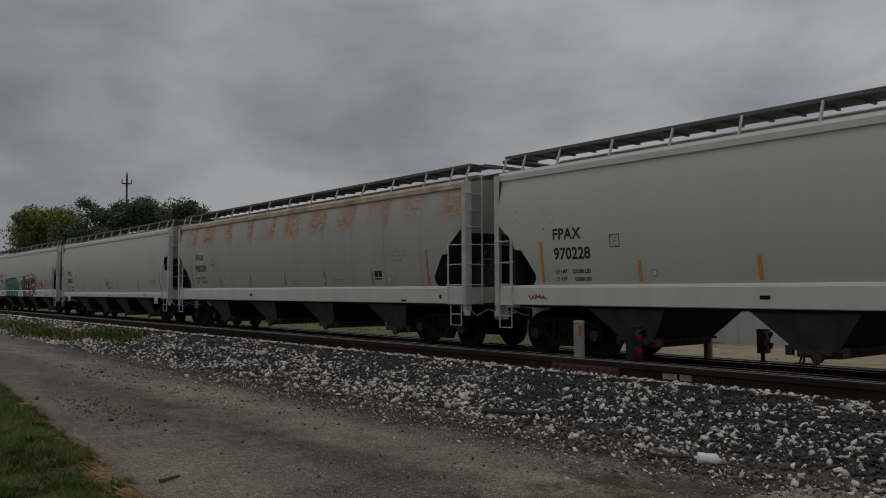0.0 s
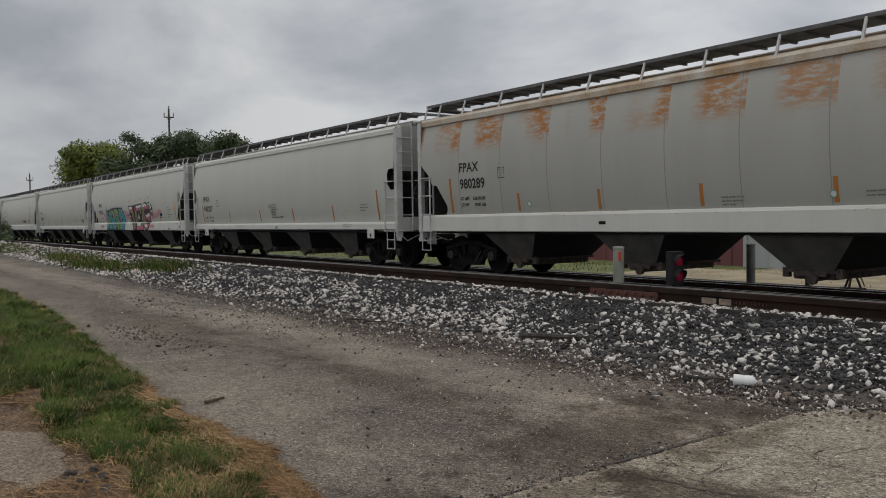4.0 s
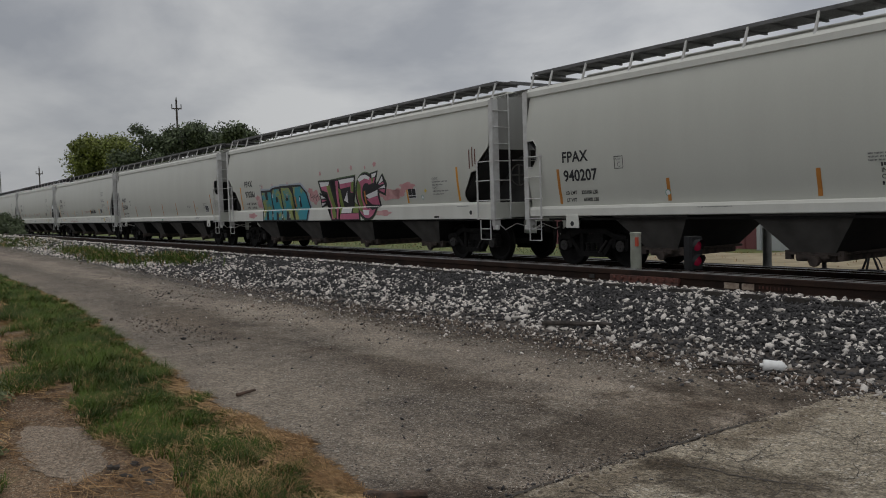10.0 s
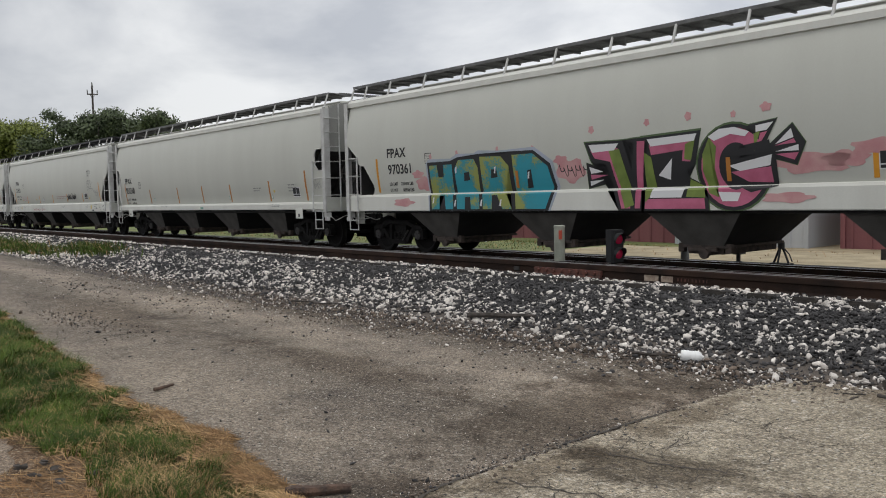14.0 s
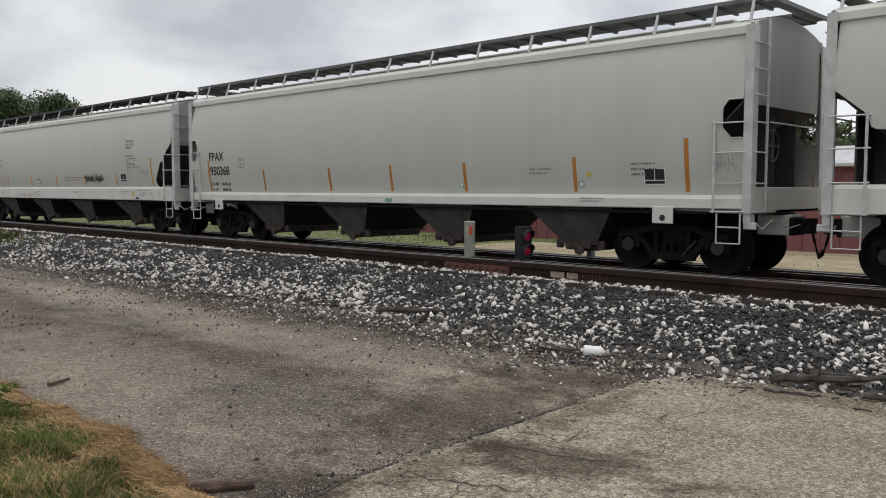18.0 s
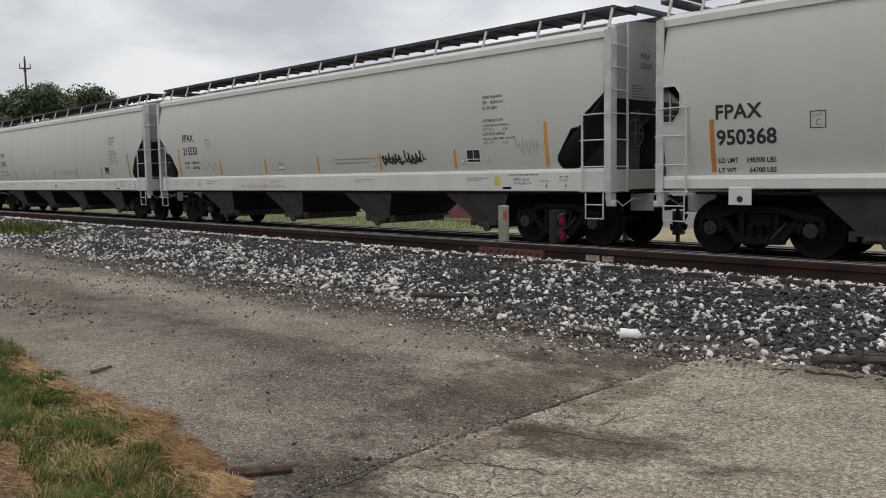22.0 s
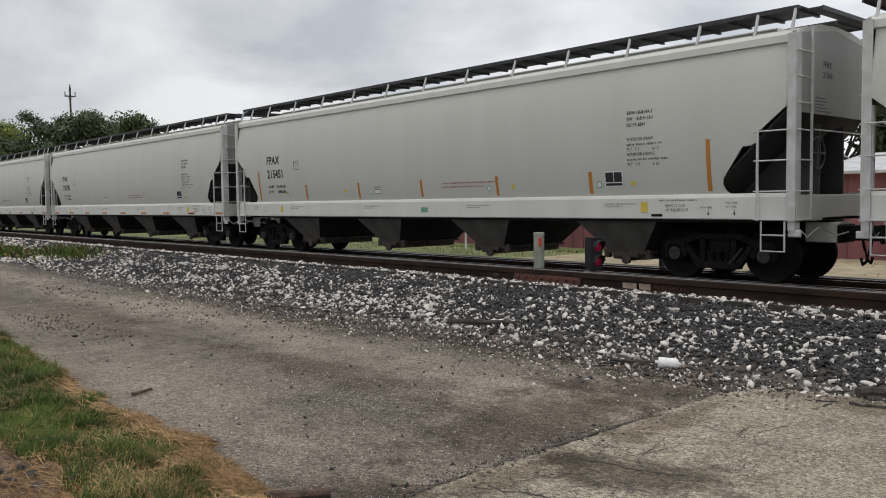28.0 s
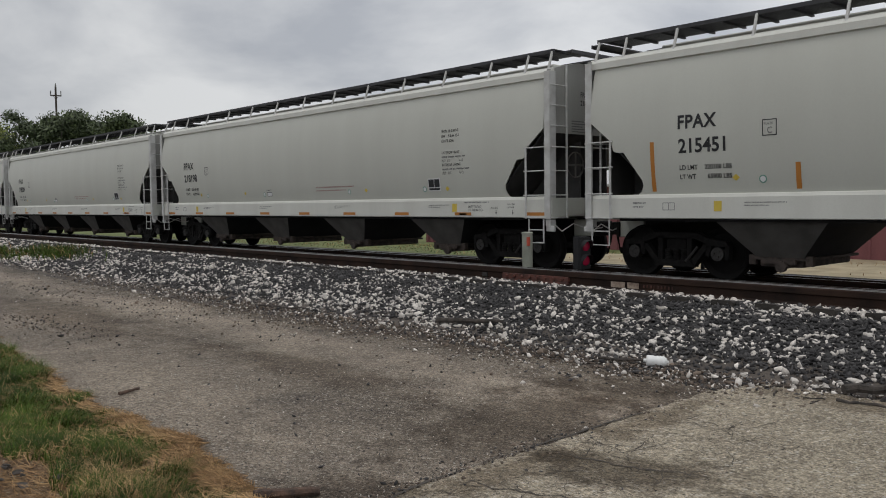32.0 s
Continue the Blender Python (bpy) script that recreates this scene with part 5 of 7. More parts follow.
def scatter_stones(name, places, sizes, kinds_of, mats):
    """One mesh of many stones; places: n x 3, kinds_of: the material of each stone."""
    rng = np.random.RandomState(8)
    V, F, Mi, base = [], [], [], 0
    n = len(places)
    pick = rng.randint(0, len(KINDS), n)
    for k, (kv, kf) in enumerate(KINDS):
        idx = np.nonzero(pick == k)[0]
        m = len(idx)
        if not m:
            continue
        a, b, c = rng.uniform(0, 2 * np.pi, m), rng.normal(0, 0.5, m), rng.normal(0, 0.5, m)
        ca, sa, cb, sb, cc, sc = np.cos(a), np.sin(a), np.cos(b), np.sin(b), np.cos(c), np.sin(c)
        R = np.empty((m, 3, 3))
        R[:, 0] = np.stack([ca * cb, ca * sb * sc - sa * cc, ca * sb * cc + sa * sc], 1)
        R[:, 1] = np.stack([sa * cb, sa * sb * sc + ca * cc, sa * sb * cc - ca * sc], 1)
        R[:, 2] = np.stack([-sb, cb * sc, cb * cc], 1)
        stretch = rng.uniform(0.75, 1.3, (m, 1, 3))
        P = np.einsum("mij,mvj->mvi", R, kv[None] * stretch) * sizes[idx][:, None, None] + places[idx][:, None, :]
        V.append(P.reshape(-1, 3))
        F.append((kf[None] + (base + np.arange(m) * len(kv))[:, None, None]).reshape(-1, 3))
        Mi.append(np.repeat(kinds_of[idx], len(kf)))
        base += m * len(kv)
    V, F, Mi = np.concatenate(V), np.concatenate(F), np.concatenate(Mi)
    me = bpy.data.meshes.new(name)
    me.vertices.add(len(V))
    me.vertices.foreach_set("co", V.ravel())
    me.loops.add(len(F) * 3)
    me.loops.foreach_set("vertex_index", F.ravel().astype(np.int32))
    me.polygons.add(len(F))
    me.polygons.foreach_set("loop_start", (np.arange(len(F)) * 3).astype(np.int32))
    for m in mats:
        me.materials.append(m)
    me.polygons.foreach_set("material_index", Mi.astype(np.int32))
    me.update(calc_edges=True)
    me.validate()
    return me


M_STONE_W = material("pale_limestone", (0.78, 0.725, 0.67), (0.54, 0.495, 0.45), rough=0.85, scale=9, fine=60, bump=0.2, island=0.32)
M_STONE_D = material("dark_trap_rock", (0.072, 0.068, 0.067), (0.032, 0.030, 0.031), rough=0.8, scale=9, fine=60, bump=0.35, island=0.45)
rng = np.random.RandomState(4)


def stone_field(x0, x1, y0, y1, per_m2, size, white):
    """Random places in a strip with sizes and colours; white stones keep together in drifts."""
    n = int((x1 - x0) * (y1 - y0) * per_m2)
    px, py = rng.uniform(x0, x1, n), rng.uniform(y0, y1, n)
    out, sz, kd = [], [], []
    for x, y in zip(px, py):
        toe = 5.75 + 0.22 * noise.noise(Vector((x * 0.6, 0, 3))) + 0.12 * noise.noise(Vector((x * 2.2, 0, 7)))
        if y < toe + 0.55 and rng.rand() > max(0.0, (y - toe + 0.35) / 0.9) ** 1.6:
            continue
        s = size * math.exp(min(0.55, rng.normal(0, 0.32)))
        drift = noise.noise(Vector((x * 0.8, y * 1.5, 1.0))) * 0.9 + noise.noise(Vector((x * 3.0, y * 4.0, 5.0))) * 0.5
        k = 0 if rng.rand() < white + 0.40 * drift + 0.13 * (6.9 - y) + (1.1 * max(0.0, y - 7.6) if y < 8.2 else 0.0) else 1
        out.append((x, y, lie(x, y) + s * rng.uniform(0.0, 0.55)))
        sz.append(s * (rng.choice([0.8, 1.05, 1.4]) if k == 0 else 1.0))
        kd.append(k)
    return out, sz, kd


fields = [stone_field(-11, 2.5, 5.5, 8.15, 1100, 0.0225, 0.20), stone_field(-22, -11, 5.5, 8.14, 700, 0.026, 0.20), stone_field(-45, -22, 5.6, 8.14, 300, 0.036, 0.36),
          stone_field(-110, -45, 6.4, 8.2, 60, 0.07, 0.55), stone_field(-30, 3, 8.35, 9.6, 120, 0.03, 0.30), stone_field(-30, 3, 9.9, 12.9, 130, 0.03, 0.12)]
places = np.array([p for f in fields for p in f[0]])
sizes = np.array([s for f in fields for s in f[1]])
kinds_of = np.array([k for f in fields for k in f[2]])
thing("ballast", "loose angular white and black ballast stones beside the rail", "ballast", kind="stuff",
      mesh=scatter_stones("ballast", places, sizes, kinds_of, [M_STONE_W, M_STONE_D]))

# loose stones that have rolled onto the road
gx, gy, gs, gk = [], [], [], []
for _ in range(1500):
    x = -2.0 - abs(rng.normal(0, 9))
    y = 5.7 - abs(rng.normal(0, 0.55))
    if y > 1.6:
        gx.append(x), gy.append(y), gs.append(0.0105 * math.exp(rng.normal(0, 0.45))), gk.append(0 if rng.rand() < 0.28 else 2)
for _ in range(700):
    x, y = -2.5 - abs(rng.normal(0, 8)), rng.uniform(2.2, 5.4)
    gx.append(x), gy.append(y), gs.append(0.005 * math.exp(rng.normal(0, 0.45))), gk.append(0 if rng.rand() < 0.3 else 1)
for _ in range(260):
    x = -9 - abs(rng.normal(0, 6))
    gx.append(x), gy.append(rng.normal(4.3, 0.35)), gs.append(0.010 * math.exp(rng.normal(0, 0.4))), gk.append(0 if rng.rand() < 0.2 else 1)
for x, y, s, k in ((-3.63, 2.35, 0.02, 1), (-3.3, 5.62, 0.032, 0), (-3.55, 5.45, 0.026, 0), (-3.0, 5.5, 0.026, 0), (-4.9, 5.4, 0.03, 0), (-4.4, 5.45, 0.03, 0), (-5.2, 4.5, 0.018, 1), (-5.8, 4.0, 0.018, 1), (-6.5, 3.6, 0.018, 1)):
    gx.append(x), gy.append(y), gs.append(s), gk.append(k)
for _ in range(9000):
    x = -1.5 - abs(rng.normal(0, 8))
    y = 5.85 - abs(rng.normal(0, 0.42))
    gx.append(x), gy.append(y), gs.append(0.0075 * math.exp(rng.normal(0, 0.5))), gk.append(rng.choice([0, 1, 2, 2, 2, 2, 1]))
for _ in range(2500):
    gx.append(-2.2 - abs(rng.normal(0, 6))), gy.append(rng.uniform(1.9, 5.3)), gs.append(0.0032 * math.exp(rng.normal(0, 0.4))), gk.append(rng.choice([0, 1, 2]))
for _ in range(120):
    gx.append(-3.0 - abs(rng.normal(0, 6))), gy.append(rng.uniform(2.4, 5.3)), gs.append(0.012 * math.exp(rng.normal(0, 0.3))), gk.append(1)
for _ in range(1500):
    gx.append(-3.08 + rng.normal(0, 0.07)), gy.append(rng.uniform(1.6, 5.6)), gs.append(0.0042 * math.exp(rng.normal(0, 0.45))), gk.append(rng.choice([0, 1, 1, 2]))
for _ in range(900):
    gx.append(rng.uniform(-3.0, 0.5)), gy.append(rng.uniform(1.6, 5.6)), gs.append(0.0035 * math.exp(rng.normal(0, 0.4))), gk.append(rng.choice([0, 2]))
for _ in range(420):
    gx.append(rng.normal(-10.3, 0.9)), gy.append(rng.normal(2.98, 0.16)), gs.append(0.010 * math.exp(rng.normal(0, 0.4))), gk.append(rng.choice([1, 2, 2]))
for _ in range(320):
    gx.append(rng.normal(-15.0, 3.2)), gy.append(rng.normal(4.25, 0.3)), gs.append(0.014 * math.exp(rng.normal(0, 0.4))), gk.append(rng.choice([1, 2, 2]))
for _ in range(2600):
    gx.append(-2.4 - abs(rng.normal(0, 7))), gy.append(5.75 - abs(rng.normal(0, 0.30))), gs.append(0.013 * math.exp(rng.normal(0, 0.45))), gk.append(rng.choice([0, 1, 2, 2, 2, 2]))
for _ in range(1400):
    gx.append(rng.normal(-2.6, 0.32)), gy.append(rng.normal(3.42, 0.13)), gs.append(0.0048 * math.exp(rng.normal(0, 0.45))), gk.append(rng.choice([1, 2, 2]))
for _ in range(1500):
    gx.append(rng.normal(-3.02, 0.09)), gy.append(rng.uniform(2.2, 5.0)), gs.append(0.0060 * math.exp(rng.normal(0, 0.45))), gk.append(rng.choice([1, 2, 2]))
M_STONE_B = material("brown_grit", (0.20, 0.155, 0.12), (0.11, 0.085, 0.068), rough=0.9, scale=9, fine=60, bump=0.3, island=0.4)
loose = np.array([(x, y, lie(x, y) + 0.014 + s * 0.25) for x, y, s in zip(gx, gy, gs)])
thing("loose_gravel", "stray pale and dark stones scattered over the road", "gravel", kind="stuff",
      mesh=scatter_stones("loose_gravel", loose, np.array(gs), np.array(gk), [M_STONE_W, M_STONE_D, M_STONE_B]))

# ---- on the near rail: insulated joint, chalk marks, bond ----
M_JOINT = material("orange_rust_joint", (0.13, 0.045, 0.032), (0.05, 0.026, 0.021), rough=0.85, scale=18, bump=0.3)
M_CHALK = material("worn_cream_paint", (0.50, 0.42, 0.33), (0.20, 0.13, 0.10), rough=0.9, scale=22, bump=0.2, amount=0.9)
joint = thing("rail_joint", "rusty orange bolted insulated joint on the near rail", "rail joint", at=(-7.87, NEAR_Y, NEAR_Z))
part("joint_bar", Shape().prism([(-0.036, -0.160), (-0.012, -0.085), (-0.040, -0.070), (-0.060, -0.074), (-0.066, -0.140), (-0.088, -0.166)], "x", 0, 1.14).mesh("joint_bar", M_JOINT), joint)
bolt = Shape().lathe([(0.022, -0.035), (0.022, 0.0), (0.012, 0.0), (0.012, 0.01)], "y", 6).mesh("bolt", M_JOINT)
for i in range(8):
    part("bolt", bolt, joint, at=(0.09 + i * 0.137, -0.063, -0.106))
part("insulating_plate", Shape().box(0.2, 0.95, 0.04, 0.25, -0.03, -0.01, 0.004).mesh("insulating_plate", M_TRUCK), joint)
for x0, x1 in ((-6.10, -5.90), (-5.86, -5.70)):
    thing("paint_mark", "worn cream paint daubed on the web of the rail", "paint mark", mesh=Shape().box(x0, x1, NEAR_Y - 0.018, NEAR_Y - 0.009, NEAR_Z - 0.155, NEAR_Z - 0.085).mesh("paint_mark", M_CHALK))
heat = Shape()
for i, w in enumerate((0.03, 0.02, 0.035, 0.012, 0.03, 0.03, 0.02, 0.03, 0.012)):
    heat.box(-5.64 + i * 0.048, -5.64 + i * 0.048 + w * 0.6, NEAR_Y - 0.017, NEAR_Y - 0.010, NEAR_Z - 0.135, NEAR_Z - 0.10)
thing("rolled_marks", "raised rolling marks on the web of the rail", "rail mark", mesh=heat.mesh("rolled_marks", M_JOINT), kind="stuff")
thing("rail_bond", "small grey bond clamp on the web of the rail", "rail bond", mesh=Shape().box(-8.30, -8.20, NEAR_Y - 0.03, NEAR_Y - 0.008, NEAR_Z - 0.15, NEAR_Z - 0.09, 0.01).mesh("rail_bond", M_CAP))

# ---- marker posts, dwarf signals and switch stand ----
M_POST = material("weathered_pale_post", (0.36, 0.37, 0.31), (0.26, 0.27, 0.22), rough=0.7, scale=4, bump=0.08)
M_POST_DARK = material("grey_pipe_post", (0.22, 0.22, 0.21), (0.14, 0.14, 0.135), rough=0.6, scale=4, bump=0.08)
M_REDPLATE = plain("faded_red_reflector", (0.55, 0.09, 0.05), 0.5)
M_SIGNAL = material("black_signal_iron", (0.012, 0.012, 0.014), (0.007, 0.007, 0.008), rough=0.7, scale=12, bump=0.1)
M_LENS = plain("lit_red_lens", (0.30, 0.010, 0.04), 0.25, glow=0.04)
M_LENS_OFF = plain("dark_red_lens", (0.10, 0.02, 0.03), 0.15)


def marker_post(x, y, top, radius, mat, label, plate=True):
    base = lie(x, y)
    post = thing("marker_post", label, "post", at=(x, y, base))
    h = top - base
    part("tube", Shape().lathe([(radius, -0.1), (radius, h - 0.04), (radius * 0.98, h - 0.038)], "z", 20).mesh("tube", mat, True), post)
    part("cap", Shape().lathe([(radius * 1.06, h - 0.045), (radius * 1.06, h - 0.012), (radius * 0.9, h), (0.01, h + 0.004)], "z", 20).mesh("cap", mat, True), post)
    if plate:
        part("reflector_plate", Shape().box(radius * 0.62, radius * 1.06, -radius * 0.9, -radius * 0.4, h - 0.25, h - 0.09).mesh("reflector_plate", M_REDPLATE), post, "faded red reflector plate")
    return post


def dwarf_signal(x, y, top, lens, label):
    base = lie(x, y)
    sig = thing("dwarf_signal", label, "railway signal", at=pose(x, y, base, 0, 0, -10))
    h = top - base
    part("stem", Shape().lathe([(0.10, -0.05), (0.10, 0.02), (0.05, 0.04), (0.05, h - 0.52)], "z", 14).mesh("stem", M_SIGNAL, True), sig)
    part("housing", Shape().box(-0.09, 0.10, -0.125, 0.125, h - 0.56, h, 0.03).box(0.10, 0.12, -0.12, 0.12, h - 0.55, h - 0.01, 0.01).mesh("housing", M_SIGNAL), sig)
    for z in (h - 0.16, h - 0.41):
        part("lens", Shape().lathe([(0.085, 0.0), (0.085, 0.01), (0.06, 0.025), (0.01, 0.032)], "x", 18, (0.12, 0, z)).mesh("lens", lens, True), sig, "round red lens")
        hood = Shape()
        ring = []
        for i in range(13):
            a = radians(-30 + 240 * i / 12)
            ring.append((math.cos(a) * 0.11, math.sin(a) * 0.11))
        for r, e in ((1.0, 0.13), (0.94, 0.13)):
            hood.add([p for c, s in ring for p in ((0.12, c * r, z + s * r), (0.12 + e - 0.07 * (1 - s / 0.11), c * r, z + s * r))], [(2 * i, 2 * i + 2, 2 * i + 3, 2 * i + 1) for i in range(12)])
        part("hood", hood.mesh("hood", M_SIGNAL, True), sig)
    return sig


marker_post(-10.29, 11.4, 0.83, 0.098, M_POST, "pale marker post with a faded red plate between the tracks")
marker_post(-11.23, 16.8, 0.70, 0.097, M_POST_DARK, "grey steel pipe post behind the far track", plate=False)
dwarf_signal(-9.05, 11.4, 0.77, M_LENS, "black dwarf signal with two lit red lenses between the tracks")
dwarf_signal(-10.45, 17.8, 0.46, M_LENS_OFF, "black two-lens dwarf signal behind the far track")
M_TARGET = plain("faded_yellow_target", (0.55, 0.50, 0.22), 0.6)
sx, sy = -9.45, 17.9
stand = thing("switch_stand", "black switch stand with a faded yellow target", "switch stand", at=Matrix.Translation((sx, sy, lie(sx, sy))) @ Matrix.Scale(0.82, 4))
part("base", Shape().box(-0.3, 0.3, -0.12, 0.12, 0.0, 0.05, 0.01).mesh("base", M_SIGNAL), stand)
for dx, dy in ((-0.22, 0.0), (0.22, 0.0), (0.0, -0.2)):
    part("leg", Shape().tube([(dx, dy, 0.03), (dx * 0.3, dy * 0.3, 0.42), (0, 0, 0.52)], 0.03, 7).mesh("leg", M_SIGNAL, True), stand)
part("head", Shape().lathe([(0.09, 0.45), (0.09, 0.62), (0.05, 0.66)], "z", 12).mesh("head", M_SIGNAL, True), stand)
part("mast", Shape().tube([(0, 0, 0.6), (0, 0, 1.0)], 0.018, 7).mesh("mast", M_SIGNAL), stand)
part("target", Shape().prism([(-0.13, 1.00), (0.0, 0.90), (0.13, 1.00), (0.14, 1.10), (0.05, 1.13), (0.0, 1.09), (-0.05, 1.13), (-0.14, 1.10)], "y", -0.006, 0.006).mesh("target", M_TARGET), stand)
part("lever", Shape().tube([(0.05, 0, 0.48), (0.26, -0.05, 0.30), (0.34, -0.05, 0.10)], 0.018, 6).mesh("lever", M_SIGNAL, True), stand)
thing("stake", "thin white marker stake in the grass behind the tracks", "stake", at=(-23.6, 22.0, lie(-23.6, 22.0)),
      mesh=Shape().box(-0.035, 0.035, -0.02, 0.02, 0.0, 0.64, 0.006).mesh("stake", M_WHITE))

# ---- litter and wood on the ground ----
M_PLASTIC = plain("white_plastic", (0.88, 0.88, 0.86), 0.35)
bx, by = -3.83, 5.76
bottle = thing("plastic_bottle", "white plastic jug lying at the foot of the ballast", "bottle", at=pose(bx, by, lie(bx, by) + 0.052, 0, 4, 40) @ Matrix.Scale(0.54, 4))
part("body", Shape().lathe([(0.03, -0.16), (0.078, -0.155), (0.084, -0.14), (0.084, -0.05), (0.080, -0.045), (0.080, 0.04), (0.084, 0.045), (0.082, 0.10), (0.05, 0.14), (0.022, 0.155), (0.022, 0.17)], "x", 20).mesh("body", M_PLASTIC, True), bottle)
part("neck", Shape().lathe([(0.024, -0.20), (0.026, -0.165), (0.02, -0.16)], "x", 14).mesh("neck", M_PLASTIC, True), bottle)
M_WOOD = material("rotten_brown_wood", (0.14, 0.085, 0.06), (0.06, 0.042, 0.034), rough=0.9, scale=14, fine=80, bump=0.7)
M_TWIG = material("dark_dead_wood", (0.09, 0.075, 0.065), (0.04, 0.035, 0.03), rough=0.9, scale=20, bump=0.5)


def branch(name, label, a, b, r, mat, bend=0.02, seed=0):
    rnd = random.Random(seed)
    a, b = Vector(a), Vector(b)
    pts = [a.lerp(b, i / 6) + Vector((rnd.uniform(-bend, bend), rnd.uniform(-bend, bend), abs(rnd.uniform(0, bend * 0.5)))) for i in range(7)]
    mid = a.lerp(b, 0.5)
    s = Shape().tube([p - mid for p in pts], r, 7, r * 0.7)
    return thing(name, label, "wood", at=tuple(mid), mesh=s.mesh(name, mat, True))


branch("log", "short rotten brown log lying on the road edge", (-3.44, 1.84, 0.035), (-3.28, 2.11, 0.035), 0.029, M_WOOD, 0.008, 2)
branch("stick", "short brown stick lying on the asphalt", (-6.03, 2.22, 0.03), (-6.09, 2.39, 0.03), 0.014, M_WOOD, 0.008, 3)
branch("plank", "dark weathered stick at the foot of the ballast", (-6.75, 6.0, 0.10), (-6.02, 6.25, 0.13), 0.03, M_TWIG, 0.02, 4)
for i, (a, b, r) in enumerate((((-2.35, 5.75, 0.07), (-1.85, 6.05, 0.10), 0.035), ((-2.15, 5.95, 0.10), (-1.5, 6.15, 0.12), 0.025), ((-2.05, 5.85, 0.08), (-2.12, 5.95, 0.26), 0.03), ((-2.3, 5.55, 0.035), (-1.95, 5.62, 0.035), 0.014),
                               ((-1.7, 5.7, 0.06), (-1.2, 6.1, 0.12), 0.02), ((-9.8, 5.55, 0.05), (-8.9, 5.7, 0.06), 0.012), ((-4.3, 5.62, 0.05), (-3.95, 5.75, 0.06), 0.014))):
    branch("dead_branch", "dead broken branch lying on the stones", a, b, r, M_TWIG, 0.03, 10 + i)
for i in range(26):
    x, y = -1.6 - abs(random.gauss(0, 2.6)), random.uniform(5.35, 5.9)
    a = random.uniform(0, 3.14)
    l = random.uniform(0.05, 0.16)
    branch("twig", "thin dead twig lying on the ground", (x, y, lie(x, y) + 0.03), (x + l * math.cos(a), y + l * math.sin(a), lie(x, y) + 0.03), 0.006, M_TWIG, 0.012, 40 + i)
for i in range(9):
    x, y = random.uniform(-4.95, -4.35), random.uniform(1.0, 1.3)
    kv, kf = KINDS[i % 10]
    s = random.uniform(0.025, 0.05)
    thing("charcoal_lump", "black charred lump lying in the straw", "lump", at=pose(x, y, 0.035, 0, 0, random.uniform(0, 360)),
          mesh=Shape().add([tuple(p * s * np.array((1, 1, 0.6))) for p in kv], [tuple(f) for f in kf]).mesh("charcoal_lump", M_TWIG))
thing("pale_rock", "pale flat rock lying in the verge grass", "rock", at=pose(-17.4, 1.59, 0.05, 0, 0, 20),
      mesh=Shape().add([tuple(p * np.array((0.30, 0.16, 0.12))) for p in KINDS[3][0]], [tuple(f) for f in KINDS[3][1]]).mesh("pale_rock", M_STONE_W))
thing("rubber_scrap", "black flat scrap lying at the grass edge", "scrap", at=pose(-2.98, 1.78, 0.03, 4, 3, 30),
      mesh=Shape().prism([(-0.07, -0.05), (0.06, -0.055), (0.075, 0.03), (0.0, 0.05), (-0.06, 0.035)], "z", 0.0, 0.014).mesh("rubber_scrap", M_TWIG))


# ---- cracks in the pale pavement ----
M_CRACK = plain("dirt_filled_crack", (0.07, 0.06, 0.05), 0.95)


def crack(a, b, width, seed, wander=0.05):
    """A thin ragged dirt-filled crack from a to b, with its width coming and going."""
    rnd = random.Random(seed)
    d = math.hypot(b[0] - a[0], b[1] - a[1])
    n = max(4, int(d / 0.035))
    nx, ny = -(b[1] - a[1]) / d, (b[0] - a[0]) / d
    s, off = Shape(), 0.0
    for i in range(n + 1):
        off += rnd.uniform(-1, 1) * wander * 0.25 - off * 0.08
        k = i / n
        w = width * rnd.uniform(0.15, 1.0) * min(1.0, 6 * k + 0.1, 6 * (1 - k) + 0.1) / 2
        x, y = a[0] + (b[0] - a[0]) * k + nx * off, a[1] + (b[1] - a[1]) * k + ny * off
        z = 0.0245
        s.v += [(x - nx * w, y - ny * w, lie(x, y) + z), (x + nx * w, y + ny * w, lie(x, y) + z)]
    s.f = [(2 * i, 2 * i + 2, 2 * i + 3, 2 * i + 1) for i in range(n)]
    return part("crack", s.mesh("crack", M_CRACK), pavement)


MAIN_CRACKS = [((-3.0, 3.4), (-1.4, 3.75), 0.020), ((-2.95, 2.75), (-1.6, 3.1), 0.020), ((-2.92, 2.3), (-1.9, 2.35), 0.014), ((-2.6, 2.0), (-1.7, 3.3), 0.012), ((-3.0, 4.5), (-1.2, 4.2), 0.010),
               ((-2.3, 3.2), (-1.9, 4.6), 0.010), ((-2.9, 3.0), (-2.2, 2.2), 0.012), ((-1.7, 2.9), (0.2, 3.6), 0.014), ((-1.6, 3.6), (0.2, 4.4), 0.012), ((-2.95, 3.9), (-2.2, 3.3), 0.010), ((-2.1, 1.7), (-1.0, 2.6), 0.012)]
for i, (a, b, w) in enumerate(MAIN_CRACKS):
    crack(a, b, w * 0.75, 300 + i, 0.12)
rnd = random.Random(71)
for i in range(70):
    x, y = -3.0 + abs(rnd.gauss(0, 0.55)), rnd.uniform(1.9, 4.6)
    a = rnd.choice((0.2, 0.35, 1.5, -0.7, 0.8)) + rnd.gauss(0, 0.25)
    l = rnd.uniform(0.12, 0.5)
    crack((x, y), (x + l * math.cos(a), y + l * math.sin(a)), rnd.uniform(0.004, 0.010), 400 + i, 0.05)
